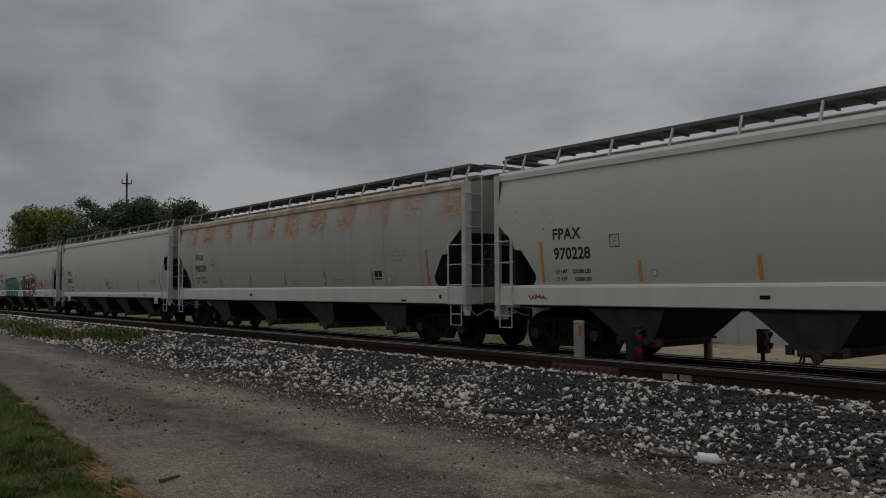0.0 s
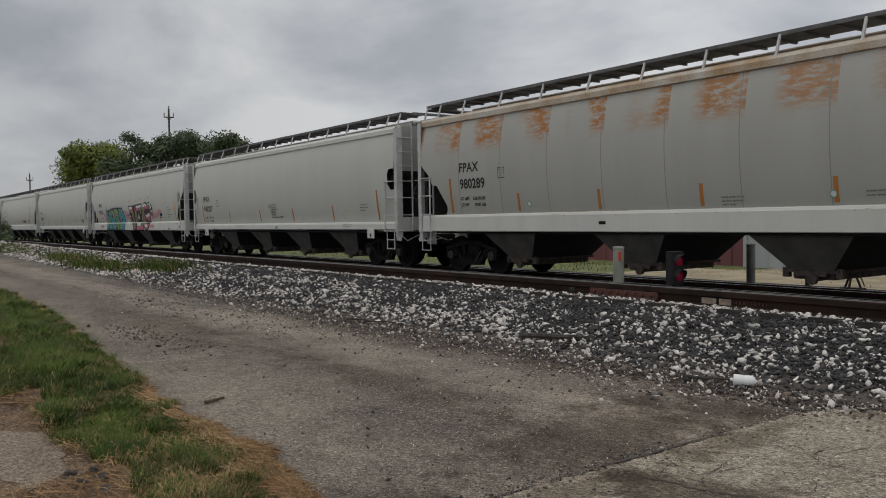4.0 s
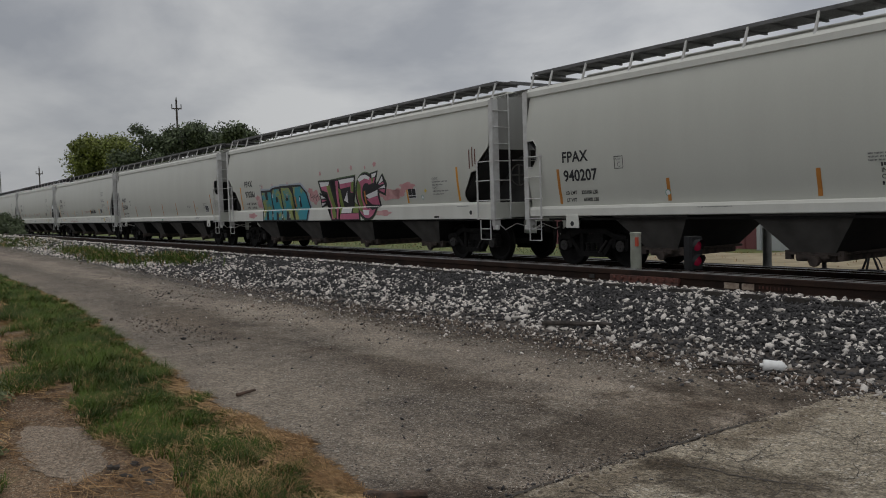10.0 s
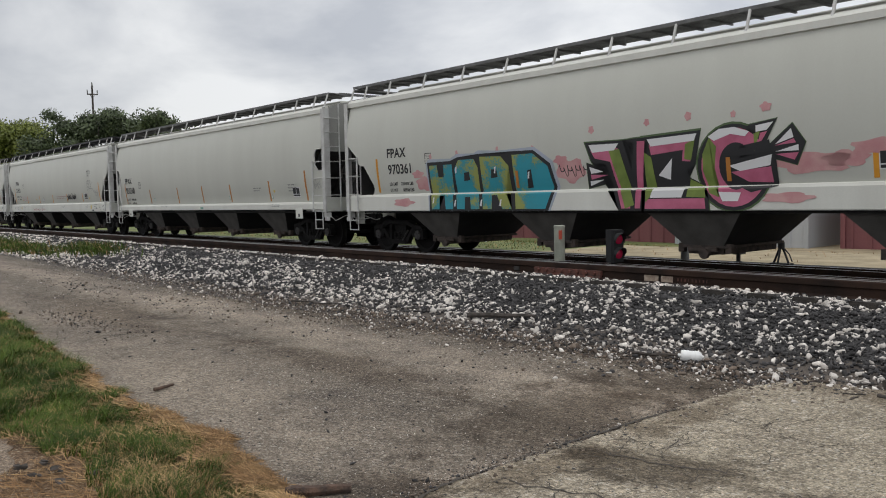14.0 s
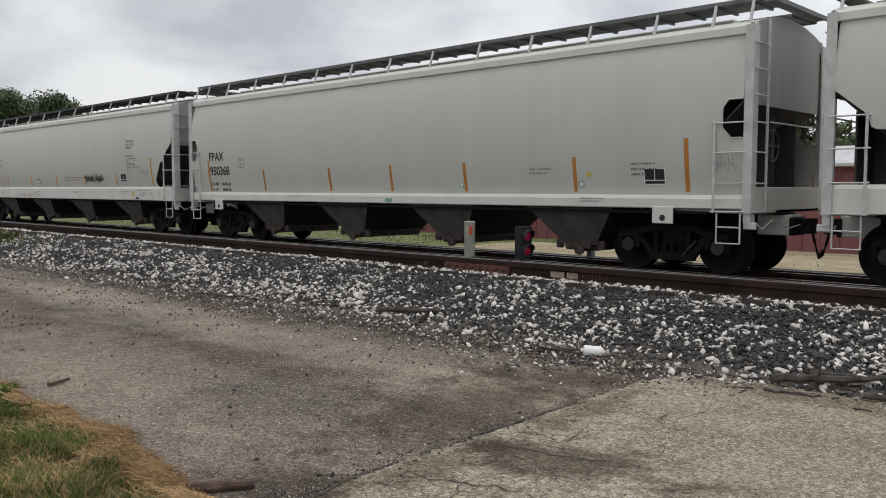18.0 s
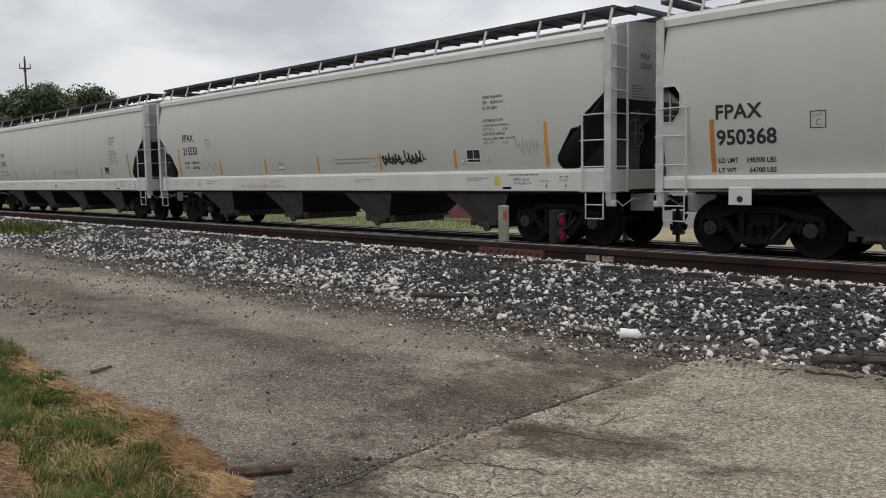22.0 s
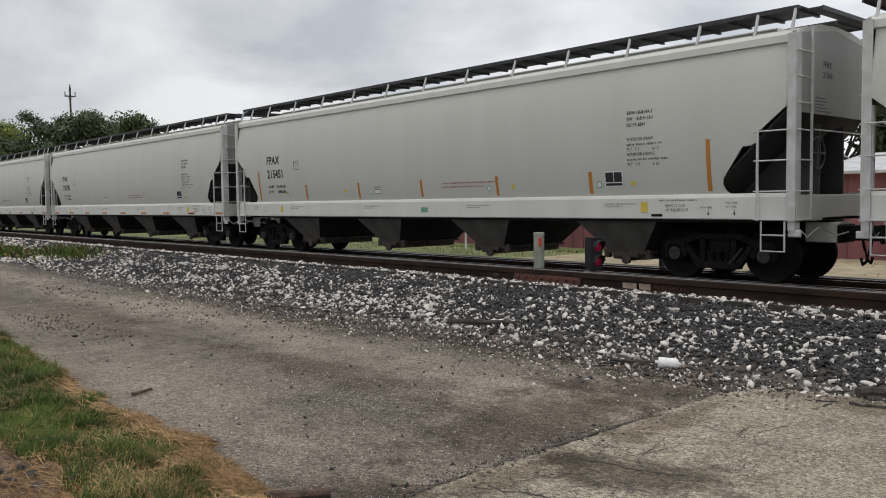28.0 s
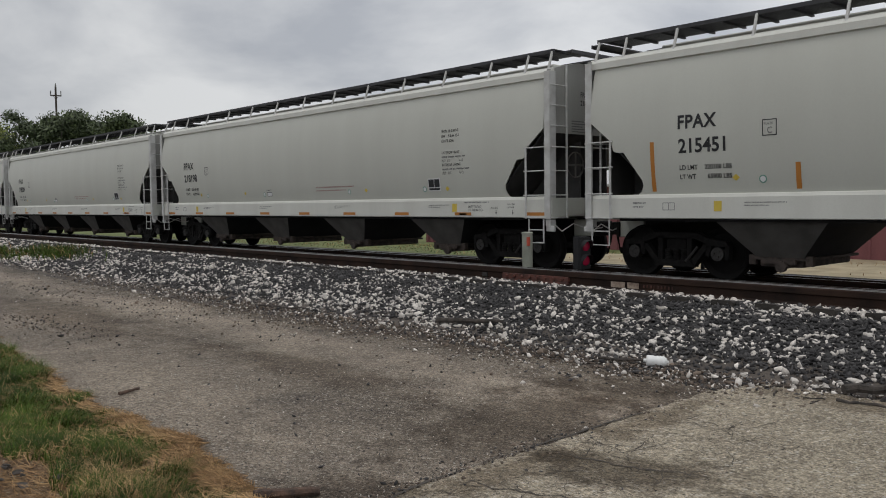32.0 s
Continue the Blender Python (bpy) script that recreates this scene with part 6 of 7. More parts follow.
# the joint itself, filled with dirt
crack((-2.93, 1.6), (-3.06, 2.9), 0.03, 601, 0.05)
crack((-3.06, 2.9), (-3.10, 4.6), 0.025, 602, 0.05)


# ---- the grass verge ----
M_GRASS = material("green_grass", (0.092, 0.138, 0.022), (0.036, 0.060, 0.010), gloss=0.15, rough=0.7, scale=1.5, fine=40, bump=0.0, island=0.4)
M_STRAW = material("dry_straw", (0.47, 0.31, 0.155), (0.26, 0.15, 0.07), rough=0.7, scale=2.5, fine=40, bump=0.0, island=0.5, gloss=0.2)
M_WEED = material("grey_green_weed", (0.19, 0.215, 0.10), (0.10, 0.125, 0.055), rough=0.6, scale=3, fine=40, bump=0.0, island=0.35)
M_FLOWER = plain("violet_petals", (0.16, 0.10, 0.40), 0.6)
EDGE = [(-60, 2.75), (-32, 2.9), (-24, 2.75), (-14.8, 2.7), (-9.1, 2.25), (-7.3, 2.12), (-6.0, 2.0), (-4.7, 2.08), (-3.5, 1.9), (-3.05, 1.72), (-2.9, 1.2), (-2.9, -3)]


def verge(x):
    for (x0, y0), (x1, y1) in zip(EDGE, EDGE[1:]):
        if x0 <= x <= x1:
            return y0 + (y1 - y0) * (x - x0) / (x1 - x0)
    return -9.0


def blades(name, roots, mat_of, mats):
    """One mesh of grass blades: (x, y, z, height, lean, heading, width)."""
    V, F, Mi = [], [], []
    for (x, y, z, h, lean, a, w), m in zip(roots, mat_of):
        n = len(V)
        c, s = math.cos(a), math.sin(a)
        for k in (0.0, 0.5, 1.0):
            d = lean * h * k * k
            up = h * (k - 0.25 * lean * k * k)
            px, py, pz = x + c * d, y + s * d, z + max(0.006, up)
            ww = w * (1.0 if k == 0 else 0.8 if k == 0.5 else 0.08)
            V += [(px - s * ww, py + c * ww, pz), (px + s * ww, py - c * ww, pz)]
        F += [(n, n + 1, n + 3, n + 2), (n + 2, n + 3, n + 5, n + 4)]
        Mi += [m, m]
    me = bpy.data.meshes.new(name)
    me.from_pydata(V, [], F)
    for m in mats:
        me.materials.append(m)
    me.polygons.foreach_set("material_index", Mi)
    return me


rnd = random.Random(12)
roots, mat_of = [], []


def bare(x, y):
    return -6.2 < x < -4.7 and 0.68 < y < 1.1


for _ in range(330000):
    far = rnd.random() ** 1.7
    x = -2.6 - far * 30
    e = verge(x) + 0.10 * noise.noise(Vector((x * 2.5, 0, 0))) + 0.04 * noise.noise(Vector((x * 9, 0, 4)))
    y = e - abs(rnd.gauss(0, 0.9)) if rnd.random() < 0.8 else rnd.uniform(-0.6, e)
    d = e - y
    if y < -0.8 or (bare(x, y) and rnd.random() < 0.985):
        continue
    g = noise.noise(Vector((x * 0.9, y * 1.6, 2))) + 0.6 * noise.noise(Vector((x * 3, y * 3, 6)))
    tuft = noise.noise(Vector((x * 6, y * 6, 9))) + 0.6 * noise.noise(Vector((x * 14, y * 14, 3)))
    inner = 0.15 if x > -5.7 else 0.10
    green = (inner + 0.22 * g < d < 1.05 + 0.6 * g) or g > 0.46
    if -5.5 < x < -3.9 and 0.80 + 0.15 * g < d < 1.35 + 0.2 * g:
        green = False
    if green:
        if tuft < -0.25 and rnd.random() < 0.8:
            continue
        h = rnd.uniform(0.03, 0.10) * (1.0 if d > 0.3 else 0.75) * max(0.35, 1 + 0.95 * tuft) * (1.0 if x > -7 else 1.5)
        roots.append((x, y, lie(x, y), h, rnd.uniform(0.4, 1.7), 0.6 * rnd.uniform(0, 6.28) + 3 * noise.noise(Vector((x * 2, y * 2, 1))), rnd.uniform(0.0011, 0.0023) * (1 + far * 3)))
        mat_of.append(0 if rnd.random() < (0.86 if x < -4.6 else 0.74 + 0.3 * g) + 0.3 * tuft else 1)
thing("grass", "uneven green grass and matted dry straw on the road verge", "grass", kind="stuff", mesh=blades("grass", roots, mat_of, [M_GRASS, M_STRAW]))


def straw_mat(name, strands, mats):
    """One mesh of thin straight stalks: (x, y, low end, high end, heading, length, half width)."""
    V, F = [], []
    for x, y, z0, z1, a, l, w in strands:
        n, c, s_ = len(V), math.cos(a), math.sin(a)
        for k, z in ((-0.5, z0), (0.5, z1)):
            px, py = x + c * l * k, y + s_ * l * k
            V += [(px - s_ * w, py + c * w, z), (px + s_ * w, py - c * w, z + w)]
        F.append((n, n + 1, n + 3, n + 2))
    me = bpy.data.meshes.new(name)
    me.from_pydata(V, [], F)
    for m in mats:
        me.materials.append(m)
    return me


strands = []
for _ in range(125000):
    far = rnd.random() ** 1.7
    x = -2.75 - far * 28
    e = verge(x) + 0.10 * noise.noise(Vector((x * 2.5, 0, 0))) + 0.04 * noise.noise(Vector((x * 9, 0, 4)))
    edge = rnd.random() < 0.40
    if edge and x < -5.4 and rnd.random() < 0.78:
        continue
    d = abs(rnd.gauss(0.05, 0.10)) if edge else rnd.uniform(0.3, 2.6)
    y = e - d
    clump = noise.noise(Vector((x * 1.7, y * 2.4, 8))) + 0.5 * noise.noise(Vector((x * 5, y * 5, 2)))
    if bare(x, y) or y < -0.8 or (edge and clump < -0.5) or (not edge and clump < (-0.4 if -5.5 < x < -3.9 and d < 1.4 else 0.02)):
        continue
    heap = (0.045 if edge else 0.022) * max(0.15, min(1.0, d / 0.10)) * (0.7 + 0.6 * clump)
    z = lie(x, y) + 0.014 + rnd.uniform(0, max(0.006, heap))
    strands.append((x, y, z, max(lie(x, y) + 0.014, z + rnd.uniform(-0.03, 0.03)), rnd.gauss(2.6, 0.9), rnd.uniform(0.05, 0.17), rnd.uniform(0.0006, 0.0015) * (1 + far * 4)))
thing("straw", "matted dry straw stalks along the road edge", "straw", kind="stuff", mesh=straw_mat("straw", strands, [M_STRAW]))
# tufts at the foot of the ballast and behind the tracks
roots, mat_of = [], []
for cx, cy, rx, ry, n in ((-27, 6.3, 3.5, 0.45, 2600), (-22.5, 6.9, 2.0, 0.45, 1600), (-33, 6.6, 4, 0.5, 1800), (-50, 6.8, 9, 1.0, 3000), (-75, 7.6, 14, 1.2, 3000)):
    for _ in range(n):
        x, y = rnd.gauss(cx, rx * 0.5), rnd.gauss(cy, ry * 0.5)
        roots.append((x, y, lie(x, y), rnd.uniform(0.08, 0.28), rnd.uniform(0.2, 0.9), rnd.uniform(0, 6.28), rnd.uniform(0.006, 0.014)))
        mat_of.append(0 if rnd.random() < 0.88 else 1)
for _ in range(9000):
    x, y = rnd.uniform(-45, 4), rnd.uniform(18.6, 25.5)
    if x > -17.5 and rnd.random() < 0.9:
        continue
    roots.append((x, y, lie(x, y), rnd.uniform(0.04, 0.14), rnd.uniform(0.4, 1.4), rnd.uniform(0, 6.28), rnd.uniform(0.006, 0.012)))
    mat_of.append(1 if x > -17.5 or rnd.random() < 0.35 else 0)
thing("weedy_grass", "sparse weedy grass tufts along the railway", "grass", kind="stuff", mesh=blades("weedy_grass", roots, mat_of, [M_GRASS, M_STRAW]))


def leaf_cloud(centres, count, spread, leaf, seed, flat=0.8):
    """Many small leaves round some centres: an uneven crown with gaps."""
    rng = np.random.RandomState(seed)
    cs = np.array(centres)
    pick = rng.randint(0, len(cs), count)
    d = rng.normal(0, 1, (count, 3))
    d /= np.linalg.norm(d, axis=1, keepdims=True)
    p = cs[pick][:, :3] + d * (cs[pick][:, 3:4] * rng.uniform(0.1, 1.3, (count, 1))) * np.array([1, 1, flat])
    a = rng.normal(0, 1, (count, 3))
    a /= np.linalg.norm(a, axis=1, keepdims=True)
    b = np.cross(a, d)
    b /= np.linalg.norm(b, axis=1, keepdims=True) + 1e-9
    s = leaf * rng.uniform(0.6, 1.4, (count, 1))
    quad = np.stack([p - a * s, p + b * s * 0.55, p + a * s, p - b * s * 0.55], 1).reshape(-1, 3)
    f = np.arange(count * 4).reshape(-1, 4)
    return quad, f


def tree(label, x, y, height, radius, mat, seed, leaves=9000, leaf=0.28, gaps=0.5, low=0.32):
    """A tapered trunk with limbs, and a crown of leaf clumps."""
    rnd = random.Random(seed)
    base = lie(x, y)
    t = thing("tree", label, "tree", at=(x, y, base), group="trees behind the railway")
    trunk = Shape().tube([(0, 0, -0.2), (0.1, 0, height * 0.2), (-0.1, 0.1, height * 0.45), (0.1, 0, height * 0.75)], 0.035 * height, 9, 0.006 * height)
    tips = []
    for i in range(11):
        a, z0 = rnd.uniform(0, 6.28), height * rnd.uniform(0.22, 0.5)
        r = radius * rnd.uniform(0.45, 0.95)
        z1 = height * rnd.uniform(low + 0.12, 0.93)
        r *= math.sqrt(max(0.1, 1 - ((z1 / height - 0.6) / 0.45) ** 2))
        tip = (r * math.cos(a), r * math.sin(a), z1)
        trunk.tube([(0, 0, z0), (tip[0] * 0.5, tip[1] * 0.5, (z0 + z1) / 2 - 0.2), tip], 0.012 * height, 6, 0.003 * height)
        tips.append(tip)
    part("trunk", trunk.mesh("trunk", M_TWIG, True), t)
    clumps = []
    for tx, ty, tz in tips + [(0, 0, height * 0.85)]:
        for _ in range(7):
            clumps.append((tx + rnd.gauss(0, radius * 0.2), ty + rnd.gauss(0, radius * 0.2), min(height * 0.97, max(height * low, tz + rnd.gauss(0, radius * 0.16))), radius * rnd.uniform(0.13, 0.30) * (1.25 - gaps * 0.35)))
    q, f = leaf_cloud(clumps, leaves, 1, leaf, seed)
    me = bpy.data.meshes.new("crown")
    me.from_pydata(q.tolist(), [], f.tolist())
    me.materials.append(mat)
    part("crown", me, t)
    return t


M_LEAF_Y = material("yellow_green_leaves", (0.21, 0.24, 0.045), (0.105, 0.13, 0.026), rough=0.6, scale=0.8, fine=20, bump=0, island=0.4)
M_LEAF_D = material("dark_green_leaves", (0.105, 0.135, 0.06), (0.055, 0.075, 0.036), rough=0.6, scale=0.8, fine=20, bump=0, island=0.4)
tree("round yellow-green tree behind the train", -143.5, 34.8, 15.2, 5.9, M_LEAF_Y, 3, 60000, 0.24, -0.5, 0.05)
tree("dark green ragged tree behind the train", -109.5, 34.4, 13.6, 4.9, M_LEAF_D, 5, 34000, 0.19, 0.3, 0.08)
tree("dark green ragged tree behind the train", -111.5, 31.4, 10.6, 4.2, M_LEAF_D, 6, 34000, 0.18, 0.1, 0.04)
tree("dark green open tree behind the train", -98, 37.8, 12.2, 4.8, M_LEAF_D, 8, 26000, 0.18, 0.6, 0.1)
tree("dark green low tree behind the train", -104, 41.6, 11.0, 5.4, M_LEAF_D, 9, 26000, 0.2, 0.3, 0.05)
for i, (x, y, h, r) in enumerate(((-20, 47, 8.5, 4.2), (-10, 45, 7.5, 4.0), (-30, 50, 9, 4.6), (-42, 52, 8, 4.6), (-55, 56, 8.5, 5), (2, 48, 8, 4.5))):
    tree("dark green tree behind the sheds", x, y, h, r, M_LEAF_D, 20 + i, 9000, 0.22, 0.5, 0.15)


def bush(label, x, y, h, r, mat, seed, leaves, leaf):
    rnd = random.Random(seed)
    b = thing("bush", label, "bush", at=(x, y, lie(x, y)))
    stems, clumps = Shape(), []
    for i in range(9):
        a, rr, z = rnd.uniform(0, 6.28), r * rnd.uniform(0.1, 0.9), h * rnd.uniform(0.35, 0.95)
        stems.tube([(0, 0, 0), (rr * math.cos(a) * 0.4, rr * math.sin(a) * 0.4, z * 0.6), (rr * math.cos(a), rr * math.sin(a), z)], 0.02 * h, 5, 0.006 * h)
        for _ in range(3):
            clumps.append((rr * math.cos(a) + rnd.gauss(0, r * 0.15), rr * math.sin(a) + rnd.gauss(0, r * 0.15), z * rnd.uniform(0.4, 1.0), r * rnd.uniform(0.15, 0.35)))
    part("stems", stems.mesh("stems", M_TWIG), b)
    q, f = leaf_cloud(clumps, leaves, 1, leaf, seed)
    q[:, 2] = np.maximum(q[:, 2], 0.01)
    me = bpy.data.meshes.new("foliage")
    me.from_pydata(q.tolist(), [], f.tolist())
    me.materials.append(mat)
    part("foliage", me, b)
    return b


bush("dark green roadside bush in tall grass", -67, 8.2, 1.7, 1.5, M_LEAF_D, 31, 5000, 0.10)
bush("dark green low bush in tall grass", -62, 8.4, 0.8, 1.2, M_LEAF_D, 32, 3000, 0.09)
bush("yellowish weed clump beside the road", -85, 9.0, 1.2, 3.0, M_LEAF_Y, 33, 3000, 0.14)
bush("yellowish weed clump beside the road", -110, 10.0, 1.4, 4.0, M_LEAF_Y, 34, 3000, 0.16)
for i, (x, y, h, r) in enumerate(((-6.5, 0.48, 0.22, 0.36), (-5.6, 0.2, 0.18, 0.30), (-7.2, 0.55, 0.22, 0.4), (-9.0, 0.35, 0.35, 0.4), (-13.5, 0.7, 0.5, 0.7))):
    w = bush("grey-green leafy weed with violet flowers on the verge", x, y, h, r, M_WEED, 50 + i, 1500, 0.018)
    for k in range(2):
        a = 2.3 * k
        part("flower", stored("flower", lambda: Shape().lathe([(0.004, 0.0), (0.016, 0.012), (0.004, 0.02)], "z", 6).mesh("flower", M_FLOWER)), w, "small violet flower", at=(r * 0.6 * math.cos(a), r * 0.6 * math.sin(a), h * (0.75 + 0.08 * (k % 3))))


# ---- sheds behind the tracks ----
M_MAROON = material("maroon_sheet_metal", (0.27, 0.10, 0.11), (0.20, 0.075, 0.085), rough=0.6, scale=1.2, fine=30, bump=0.05, streak=True)
M_GREYMETAL = material("pale_grey_sheet_metal", (0.52, 0.54, 0.57), (0.45, 0.47, 0.50), rough=0.55, scale=1.2, fine=30, bump=0.05, streak=True)
M_ROOFMETAL = material("white_metal_roof", (0.66, 0.66, 0.66), (0.5, 0.5, 0.5), rough=0.5, scale=2, bump=0.05)


def shed(label, x0, x1, y, depth, eave, mat):
    """A metal shed: ribbed wall sheets, a low roof with its trim, posts."""
    z0 = -0.75
    b = thing("metal_shed", label, "shed", at=(x0, y, z0))
    w = x1 - x0
    h = eave - z0
    part("wall", Shape().box(0, w, 0.05, depth, 0, h).mesh("wall", mat), b)
    rib = Shape().prism([(-0.05, 0.05), (-0.03, 0.0), (0.03, 0.0), (0.05, 0.05)], "z", 0.02, h).mesh("rib", mat)
    for i in range(int(w / 0.6)):
        part("rib", rib, b, at=(0.3 + i * 0.6, 0, 0))
    part("roof", Shape().prism([(-0.3, h - 0.02), (depth * 0.5, h + 0.75), (depth + 0.3, h - 0.02), (depth + 0.3, h - 0.08), (depth * 0.5, h + 0.68), (-0.3, h - 0.08)], "x", -0.25, w + 0.25).mesh("roof", M_ROOFMETAL), b, "low white metal roof")
    part("gutter", Shape().box(-0.25, w + 0.25, -0.36, -0.28, h - 0.14, h - 0.02, 0.02).mesh("gutter", M_ROOFMETAL), b)
    for px in (0.0, w):
        part("corner_trim", Shape().box(px - 0.08, px + 0.08, -0.03, 0.06, 0, h - 0.02, 0.01).mesh("corner_trim", mat), b)
    return b


shed("maroon metal shed with a white roof behind the tracks", -32, -19.2, 28, 9, 2.1, M_MAROON)
shed("pale grey metal shed behind the tracks", -18.7, -13.6, 27.5, 7, 2.4, M_GREYMETAL)
shed("long maroon metal shed with a white roof behind the tracks", -12.6, 8, 28, 9, 2.3, M_MAROON)
for x in (-34.5, -33.2):
    thing("fence_post", "old wooden fence post in the grass", "post", at=(x, 26.5, lie(x, 26.5)), mesh=Shape().tube([(0, 0, -0.1), (0.02, 0, 1.5)], 0.09, 8).mesh("fence_post", M_TWIG, True))
M_TAN = material("tan_boarded_wall", (0.46, 0.37, 0.22), (0.36, 0.28, 0.16), rough=0.8, scale=2, bump=0.1)
hut = thing("small_hut", "small tan hut in the field behind the tracks", "hut", at=(-44.5, 33.5, -0.75))
part("wall", Shape().box(-0.8, 0.8, -0.7, 0.7, 0, 1.5, 0.02).mesh("wall", M_TAN), hut)
part("roof", Shape().prism([(-0.95, 1.48), (0.0, 2.0), (0.95, 1.48)], "y", -0.85, 0.85).mesh("roof", M_TAN), hut)

# ---- poles, tower and gantry far down the line ----
def utility_pole(x, y, top, label):
    base = lie(x, y)
    p = thing("utility_pole", label, "utility pole", at=pose(x, y, base, 0, 0, 78))
    h = top - base
    part("pole", Shape().tube([(0, 0, -0.3), (0, 0, h)], 0.19, 10, 0.13).mesh("pole", M_TWIG, True), p)
    part("crossarm", Shape().box(-0.72, 0.72, -0.07, 0.07, h - 1.35, h - 1.18, 0.01).mesh("crossarm", M_TWIG), p)
    for k in (-0.66, 0.66):
        part("brace", Shape().tube([(k * 0.5, 0, h - 1.3), (0, 0, h - 1.9)], 0.03, 5).mesh("brace", M_TWIG), p)
        part("insulator", Shape().lathe([(0.04, h - 1.18), (0.08, h - 1.05), (0.06, h - 0.95), (0.08, h - 0.85), (0.05, h - 0.6)], "z", 8, (k, 0, 0)).mesh("insulator", M_POST_DARK, True), p)
    part("insulator", Shape().lathe([(0.07, h), (0.10, h + 0.1), (0.06, h + 0.45)], "z", 8).mesh("insulator", M_POST_DARK, True), p)
    return p


utility_pole(-123.9, 39.3, 18.4, "dark wooden utility pole with a crossarm behind the trees")
utility_pole(-207.2, 33.9, 13.0, "dark wooden utility pole far down the line")
M_TOWER = material("dark_grey_tower_steel", (0.10, 0.10, 0.11), (0.06, 0.06, 0.065), rough=0.7, scale=2, bump=0.05)
tower = thing("lattice_tower", "dark steel lattice tower far down the line", "tower", at=pose(-298, 34.6, -0.6, 0, 0, 80))
for sx2 in (-1, 1):
    for sy2 in (-1, 1):
        part("tower_leg", Shape().tube([(sx2 * 1.5, sy2 * 1.5, 0), (sx2 * 1.05, sy2 * 1.05, 20)], 0.17, 5).mesh("tower_leg", M_TOWER), tower)
for i in range(7):
    z0, z1 = i * 2.8, (i + 1) * 2.8
    w0, w1 = 1.5 - 0.45 * z0 / 20, 1.5 - 0.45 * z1 / 20
    for side_of in (-1, 1):
        for k in (-1, 1):
            part("lattice_bar", Shape().tube([(-w0 * k, side_of * w0, z0), (w1 * k, side_of * w1, z1)], 0.10, 4).mesh("lattice_bar", M_TOWER), tower)
        part("lattice_bar", Shape().tube([(-w1, side_of * w1, z1), (w1, side_of * w1, z1)], 0.09, 4).mesh("lattice_bar", M_TOWER), tower)
for z in (17.2, 18.6, 20.0):
    part("cross_arm", Shape().box(-2.1, 2.1, -0.3, 0.3, z - 0.12, z + 0.12).mesh("cross_arm", M_TOWER), tower)
thing("mast", "thin grey mast beside the lattice tower", "mast", at=(-297, 37.2, -0.6), mesh=Shape().tube([(0, 0, 0), (0, 0, 17.5), (-0.2, -1.0, 18.2)], 0.16, 6).mesh("mast", M_POST_DARK))
gantry = thing("signal_gantry", "grey steel signal gantry across the tracks far away", "signal gantry", at=(-329, 19, 0))
for y in (-9.0, 7.0):
    part("gantry_leg", Shape().box(-0.3, 0.3, y - 0.3, y + 0.3, -0.5, 8.6, 0.02).mesh("gantry_leg", M_POST_DARK), gantry)
for z in (6.7, 8.5):
    part("gantry_chord", Shape().box(-0.25, 0.25, -9.2, 7.2, z - 0.14, z + 0.14).mesh("gantry_chord", M_POST_DARK), gantry)
for i in range(8):
    y0 = -9 + i * 2.0
    part("gantry_brace", Shape().tube([(0, y0, 6.7 if i % 2 else 8.5), (0, y0 + 2.0, 8.5 if i % 2 else 6.7)], 0.10, 4).mesh("gantry_brace", M_POST_DARK), gantry)


# ---- the train: offsets along the track at the start, and its way ----
SPEED = [(0, 0.0), (4, 15.24), (8, 30.42), (12, 45.64), (16, 60.94), (20, 76.31), (24, 91.68), (28, 106.94), (32, 121.96)]
CARS = [("970228", -14.43, 18.4, True, 0, (1.76, -0.18), "pale grey covered hopper car with orange reflectors"),
        ("980289", -34.53, 18.73, True, 3, (1.81, -0.06), "old grey covered hopper car with rust stains below its roof"),
        ("940207", -53.30, 17.35, False, 1, (1.20, -0.34), "pale grey covered hopper car with small oval end openings"),
        ("970361", -73.14, 18.35, True, 0, (1.87, -0.20), "grey covered hopper car with large colourful graffiti letters"),
        ("950368", -92.08, 17.53, False, 1, (1.00, -0.39), "clean grey covered hopper car with small oval end openings"),
        ("215533", -112.13, 18.78, True, 0, (1.74, 0.0), "pale grey covered hopper car with a black graffiti tag"),
        ("215451", -132.18, 18.73, True, 1, (1.93, 0.0), "clean pale grey covered hopper car with dark running boards"),
        ("218198", -152.1, 18.7, True, 2, (1.85, 0.0), "pale grey covered hopper car with orange dashes on its sill"),
        ("218204", -172.0, 18.73, True, 2, (1.85, 0.0), "pale grey covered hopper car with orange dashes on its sill")]
M_BOARD_DARK = material("dark_weathered_grating", (0.05, 0.05, 0.055), (0.03, 0.03, 0.033), rough=0.6, scale=4.0)
TRAIN = []
for i, (number, x, length, big, pattern, text_at, label) in enumerate(CARS):
    one = build_car(number, length, big, label, pattern=pattern, text_at=text_at, block=1 if i < 2 else 2 if i == 3 else 0, board=M_BOARD_DARK if i >= 5 else M_BOARD, paint=M_PAINT_OLD if i == 1 else M_PAINT, trim=M_SILL_OLD if i == 1 else M_SILL)
    TRAIN.append((one, x, length))
paint_big_graffiti(TRAIN[3][0])
M_RUSTPALE = material("pale_rust_bloom", (0.46, 0.28, 0.14), (0.52, 0.42, 0.30), rough=0.7, scale=6, bump=0.05, amount=0.7)
dice = random.Random(88)
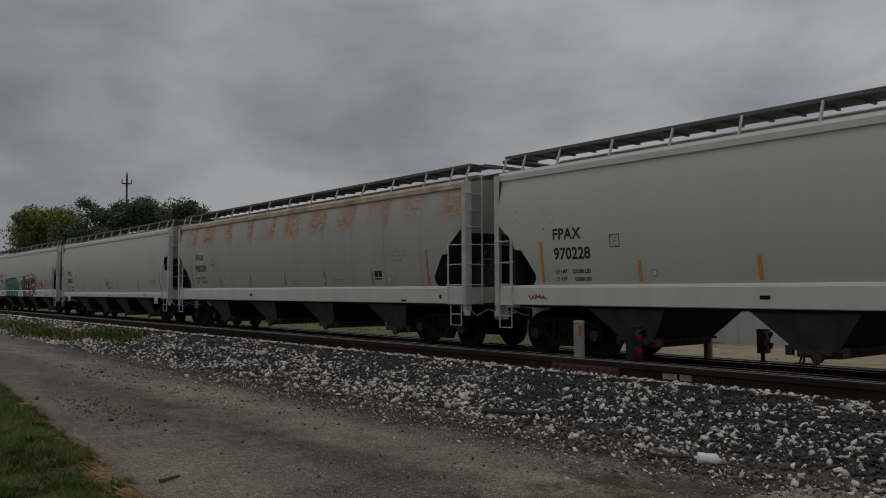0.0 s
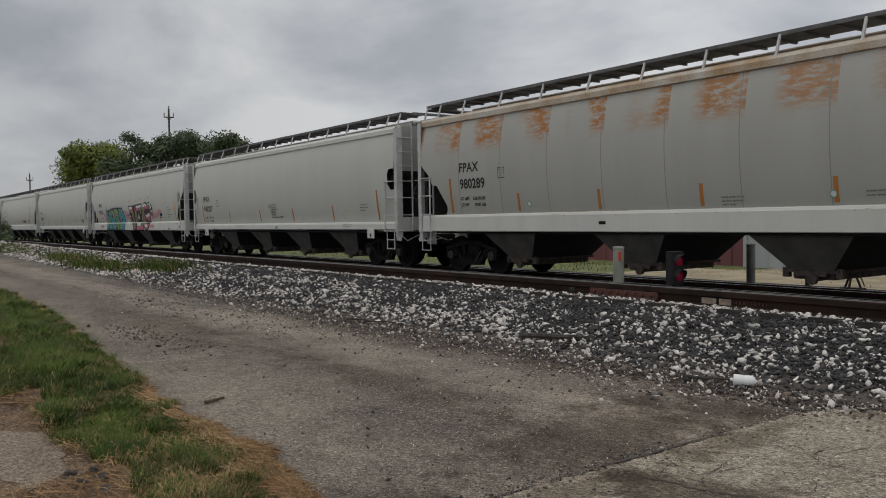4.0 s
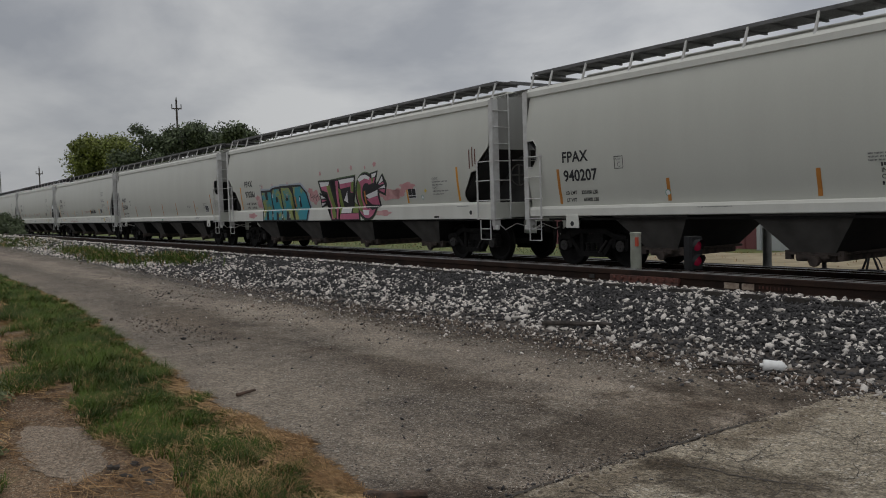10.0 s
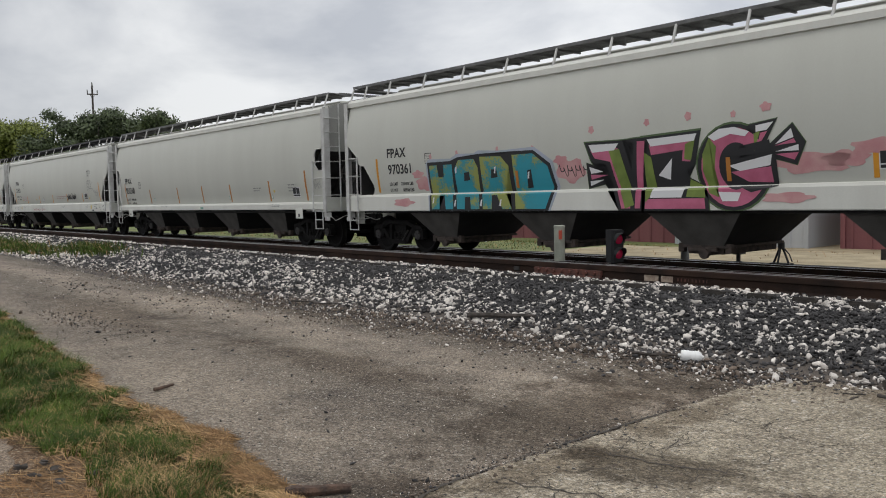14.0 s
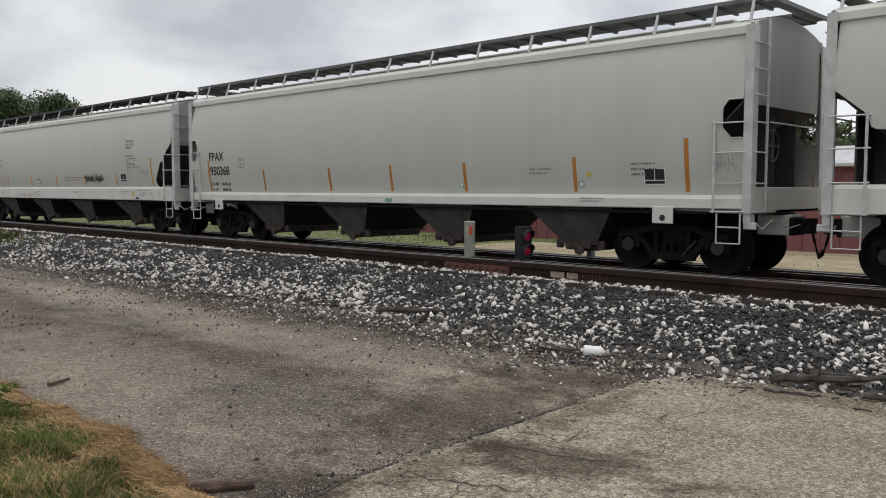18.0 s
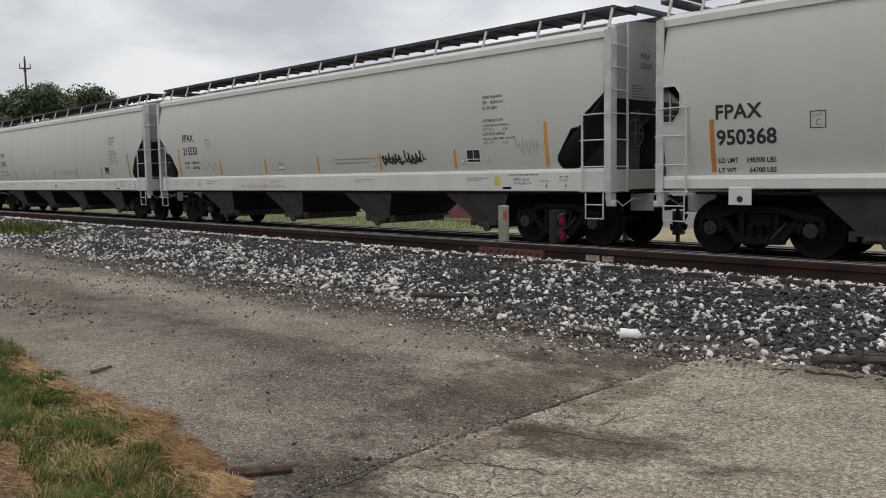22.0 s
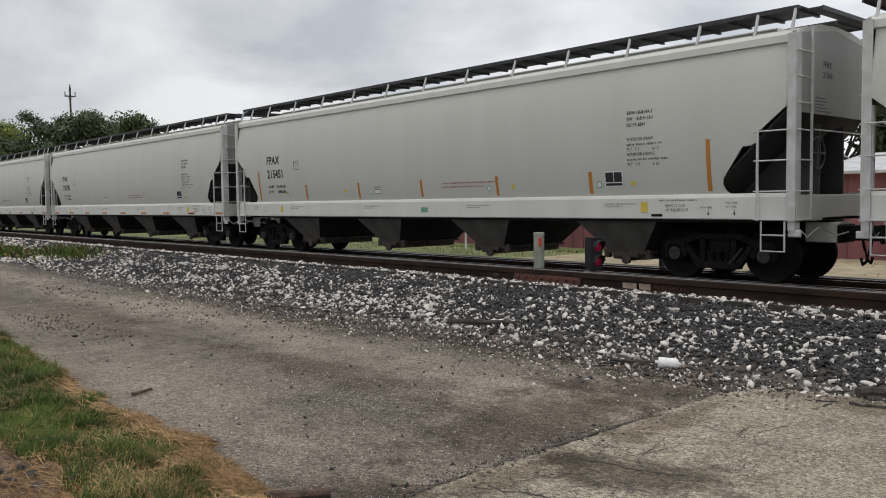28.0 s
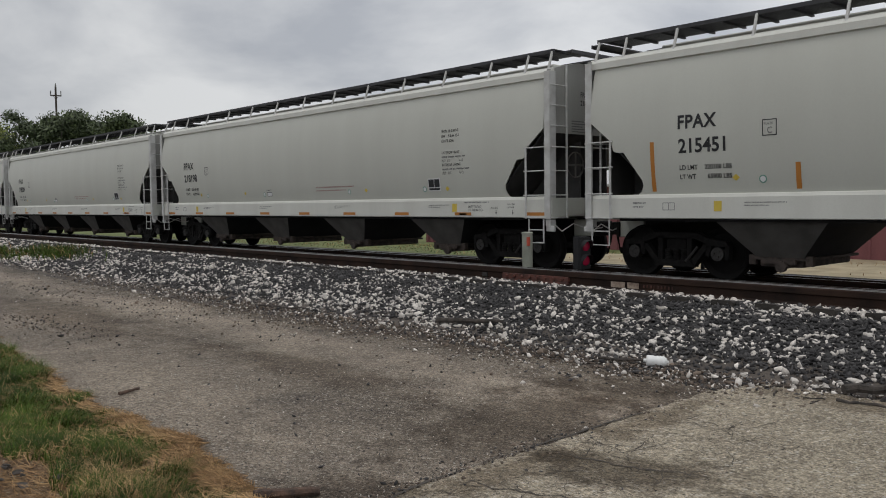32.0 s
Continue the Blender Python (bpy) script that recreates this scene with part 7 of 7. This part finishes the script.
for _ in range(34):
    x, w = dice.uniform(0.2, 18.0), dice.uniform(0.12, 0.6)
    z = 1.535 - dice.uniform(0.0, 0.05)
    wedge(TRAIN[1][0], "rust_bloom", M_RUSTPALE, [(x, z), (x + w * 0.3, z - dice.uniform(0.01, 0.05)), (x + w, z), (x + w * 0.6, min(1.56, z + 0.025))], 0.006)
for i in (5, 6, 7):
    end_marks(TRAIN[i][0], CARS[i][0], CARS[i][2])
scrawl(TRAIN[5][0], M_LETTER, 12.15, 1.72, 0.75, 0.30, 0.05, 5, 12)
scrawl(TRAIN[5][0], M_LETTER, 12.2, 1.80, 0.7, 0.16, 0.03, 8, 15)
scrawl(TRAIN[5][0], M_LETTER, 12.98, 1.72, 0.62, 0.36, 0.045, 6, 9)
scrawl(TRAIN[5][0], M_LETTER, 13.0, 1.75, 0.75, 0.22, 0.026, 7, 12)
scrawl(TRAIN[5][0], M_LETTER, 12.18, 1.74, 1.4, 0.12, 0.03, 15, 22)
M_PINKSPRAY = plain("pale_magenta_spray", (0.60, 0.27, 0.42), 0.5)
scrawl(TRAIN[5][0], M_PINKSPRAY, 2.95, 1.72, 1.35, 0.42, 0.018, 21, 7)
for i in range(10):
    disc(TRAIN[0][0], "rust_spot", M_RUSTSTREAK, random.uniform(0.5, 1.9), random.uniform(2.75, 3.35), random.uniform(0.010, 0.020))
scrawl(TRAIN[5][0], M_FAINT, 16.55, 1.85, 0.65, 0.36, 0.014, 8, 14)
scrawl(TRAIN[5][0], M_REDSPRAY, 5.4, 1.14, 2.4, 0.18, 0.012, 9, 34)
scrawl(TRAIN[0][0], M_REDSPRAY, 0.95, 1.22, 0.55, 0.12, 0.03, 11, 10)
scrawl(TRAIN[4][0], M_FAINT, 17.0, 1.75, 0.4, 0.3, 0.012, 12, 12)
master = build_car("", 18.9, True, "pale grey covered hopper car far down the train", numbers=False)
for one, x, length in TRAIN:
    lift_body(one)
lift_body(master)
TRAIN.append((master, -192.0, 18.9))
for i in range(1, 22):
    TRAIN.append((copy_thing(master, Matrix.Identity(4)), -192.0 - 19.9 * i, 18.9))
TRAIN.append((copy_thing(master, Matrix.Identity(4)), -14.55 + 19.8, 18.9))
TRAIN.append((copy_thing(master, Matrix.Identity(4)), -14.55 + 39.7, 18.9))


def travelled(t):
    """Metres that the train has rolled by a time: a smooth line through SPEED."""
    for (t0, s0), (t1, s1) in zip(SPEED, SPEED[1:]):
        if t <= t1:
            return s0 + (s1 - s0) * (t - t0) / (t1 - t0)
    return SPEED[-1][1]


def motions():
    for i, (car, x, length) in enumerate(TRAIN):
        walk(car, [(t, pose(x + s, TRAIN_Y, TRAIN_Z)) for t, s in SPEED])
        if i < 8:
            wheels = [o for o in car.children if o.name.startswith("wheelset")]
            rows = [(round(k * 4 / 30, 4), math.degrees(travelled(k * 4 / 30) / WHEEL)) for k in range(241)]
            for w in wheels:
                at = w.matrix_basis.translation.copy()
                walk(w, [(t, Matrix.Translation(at) @ Matrix.Rotation(radians(a), 4, "Y")) for t, a in rows])


motions()
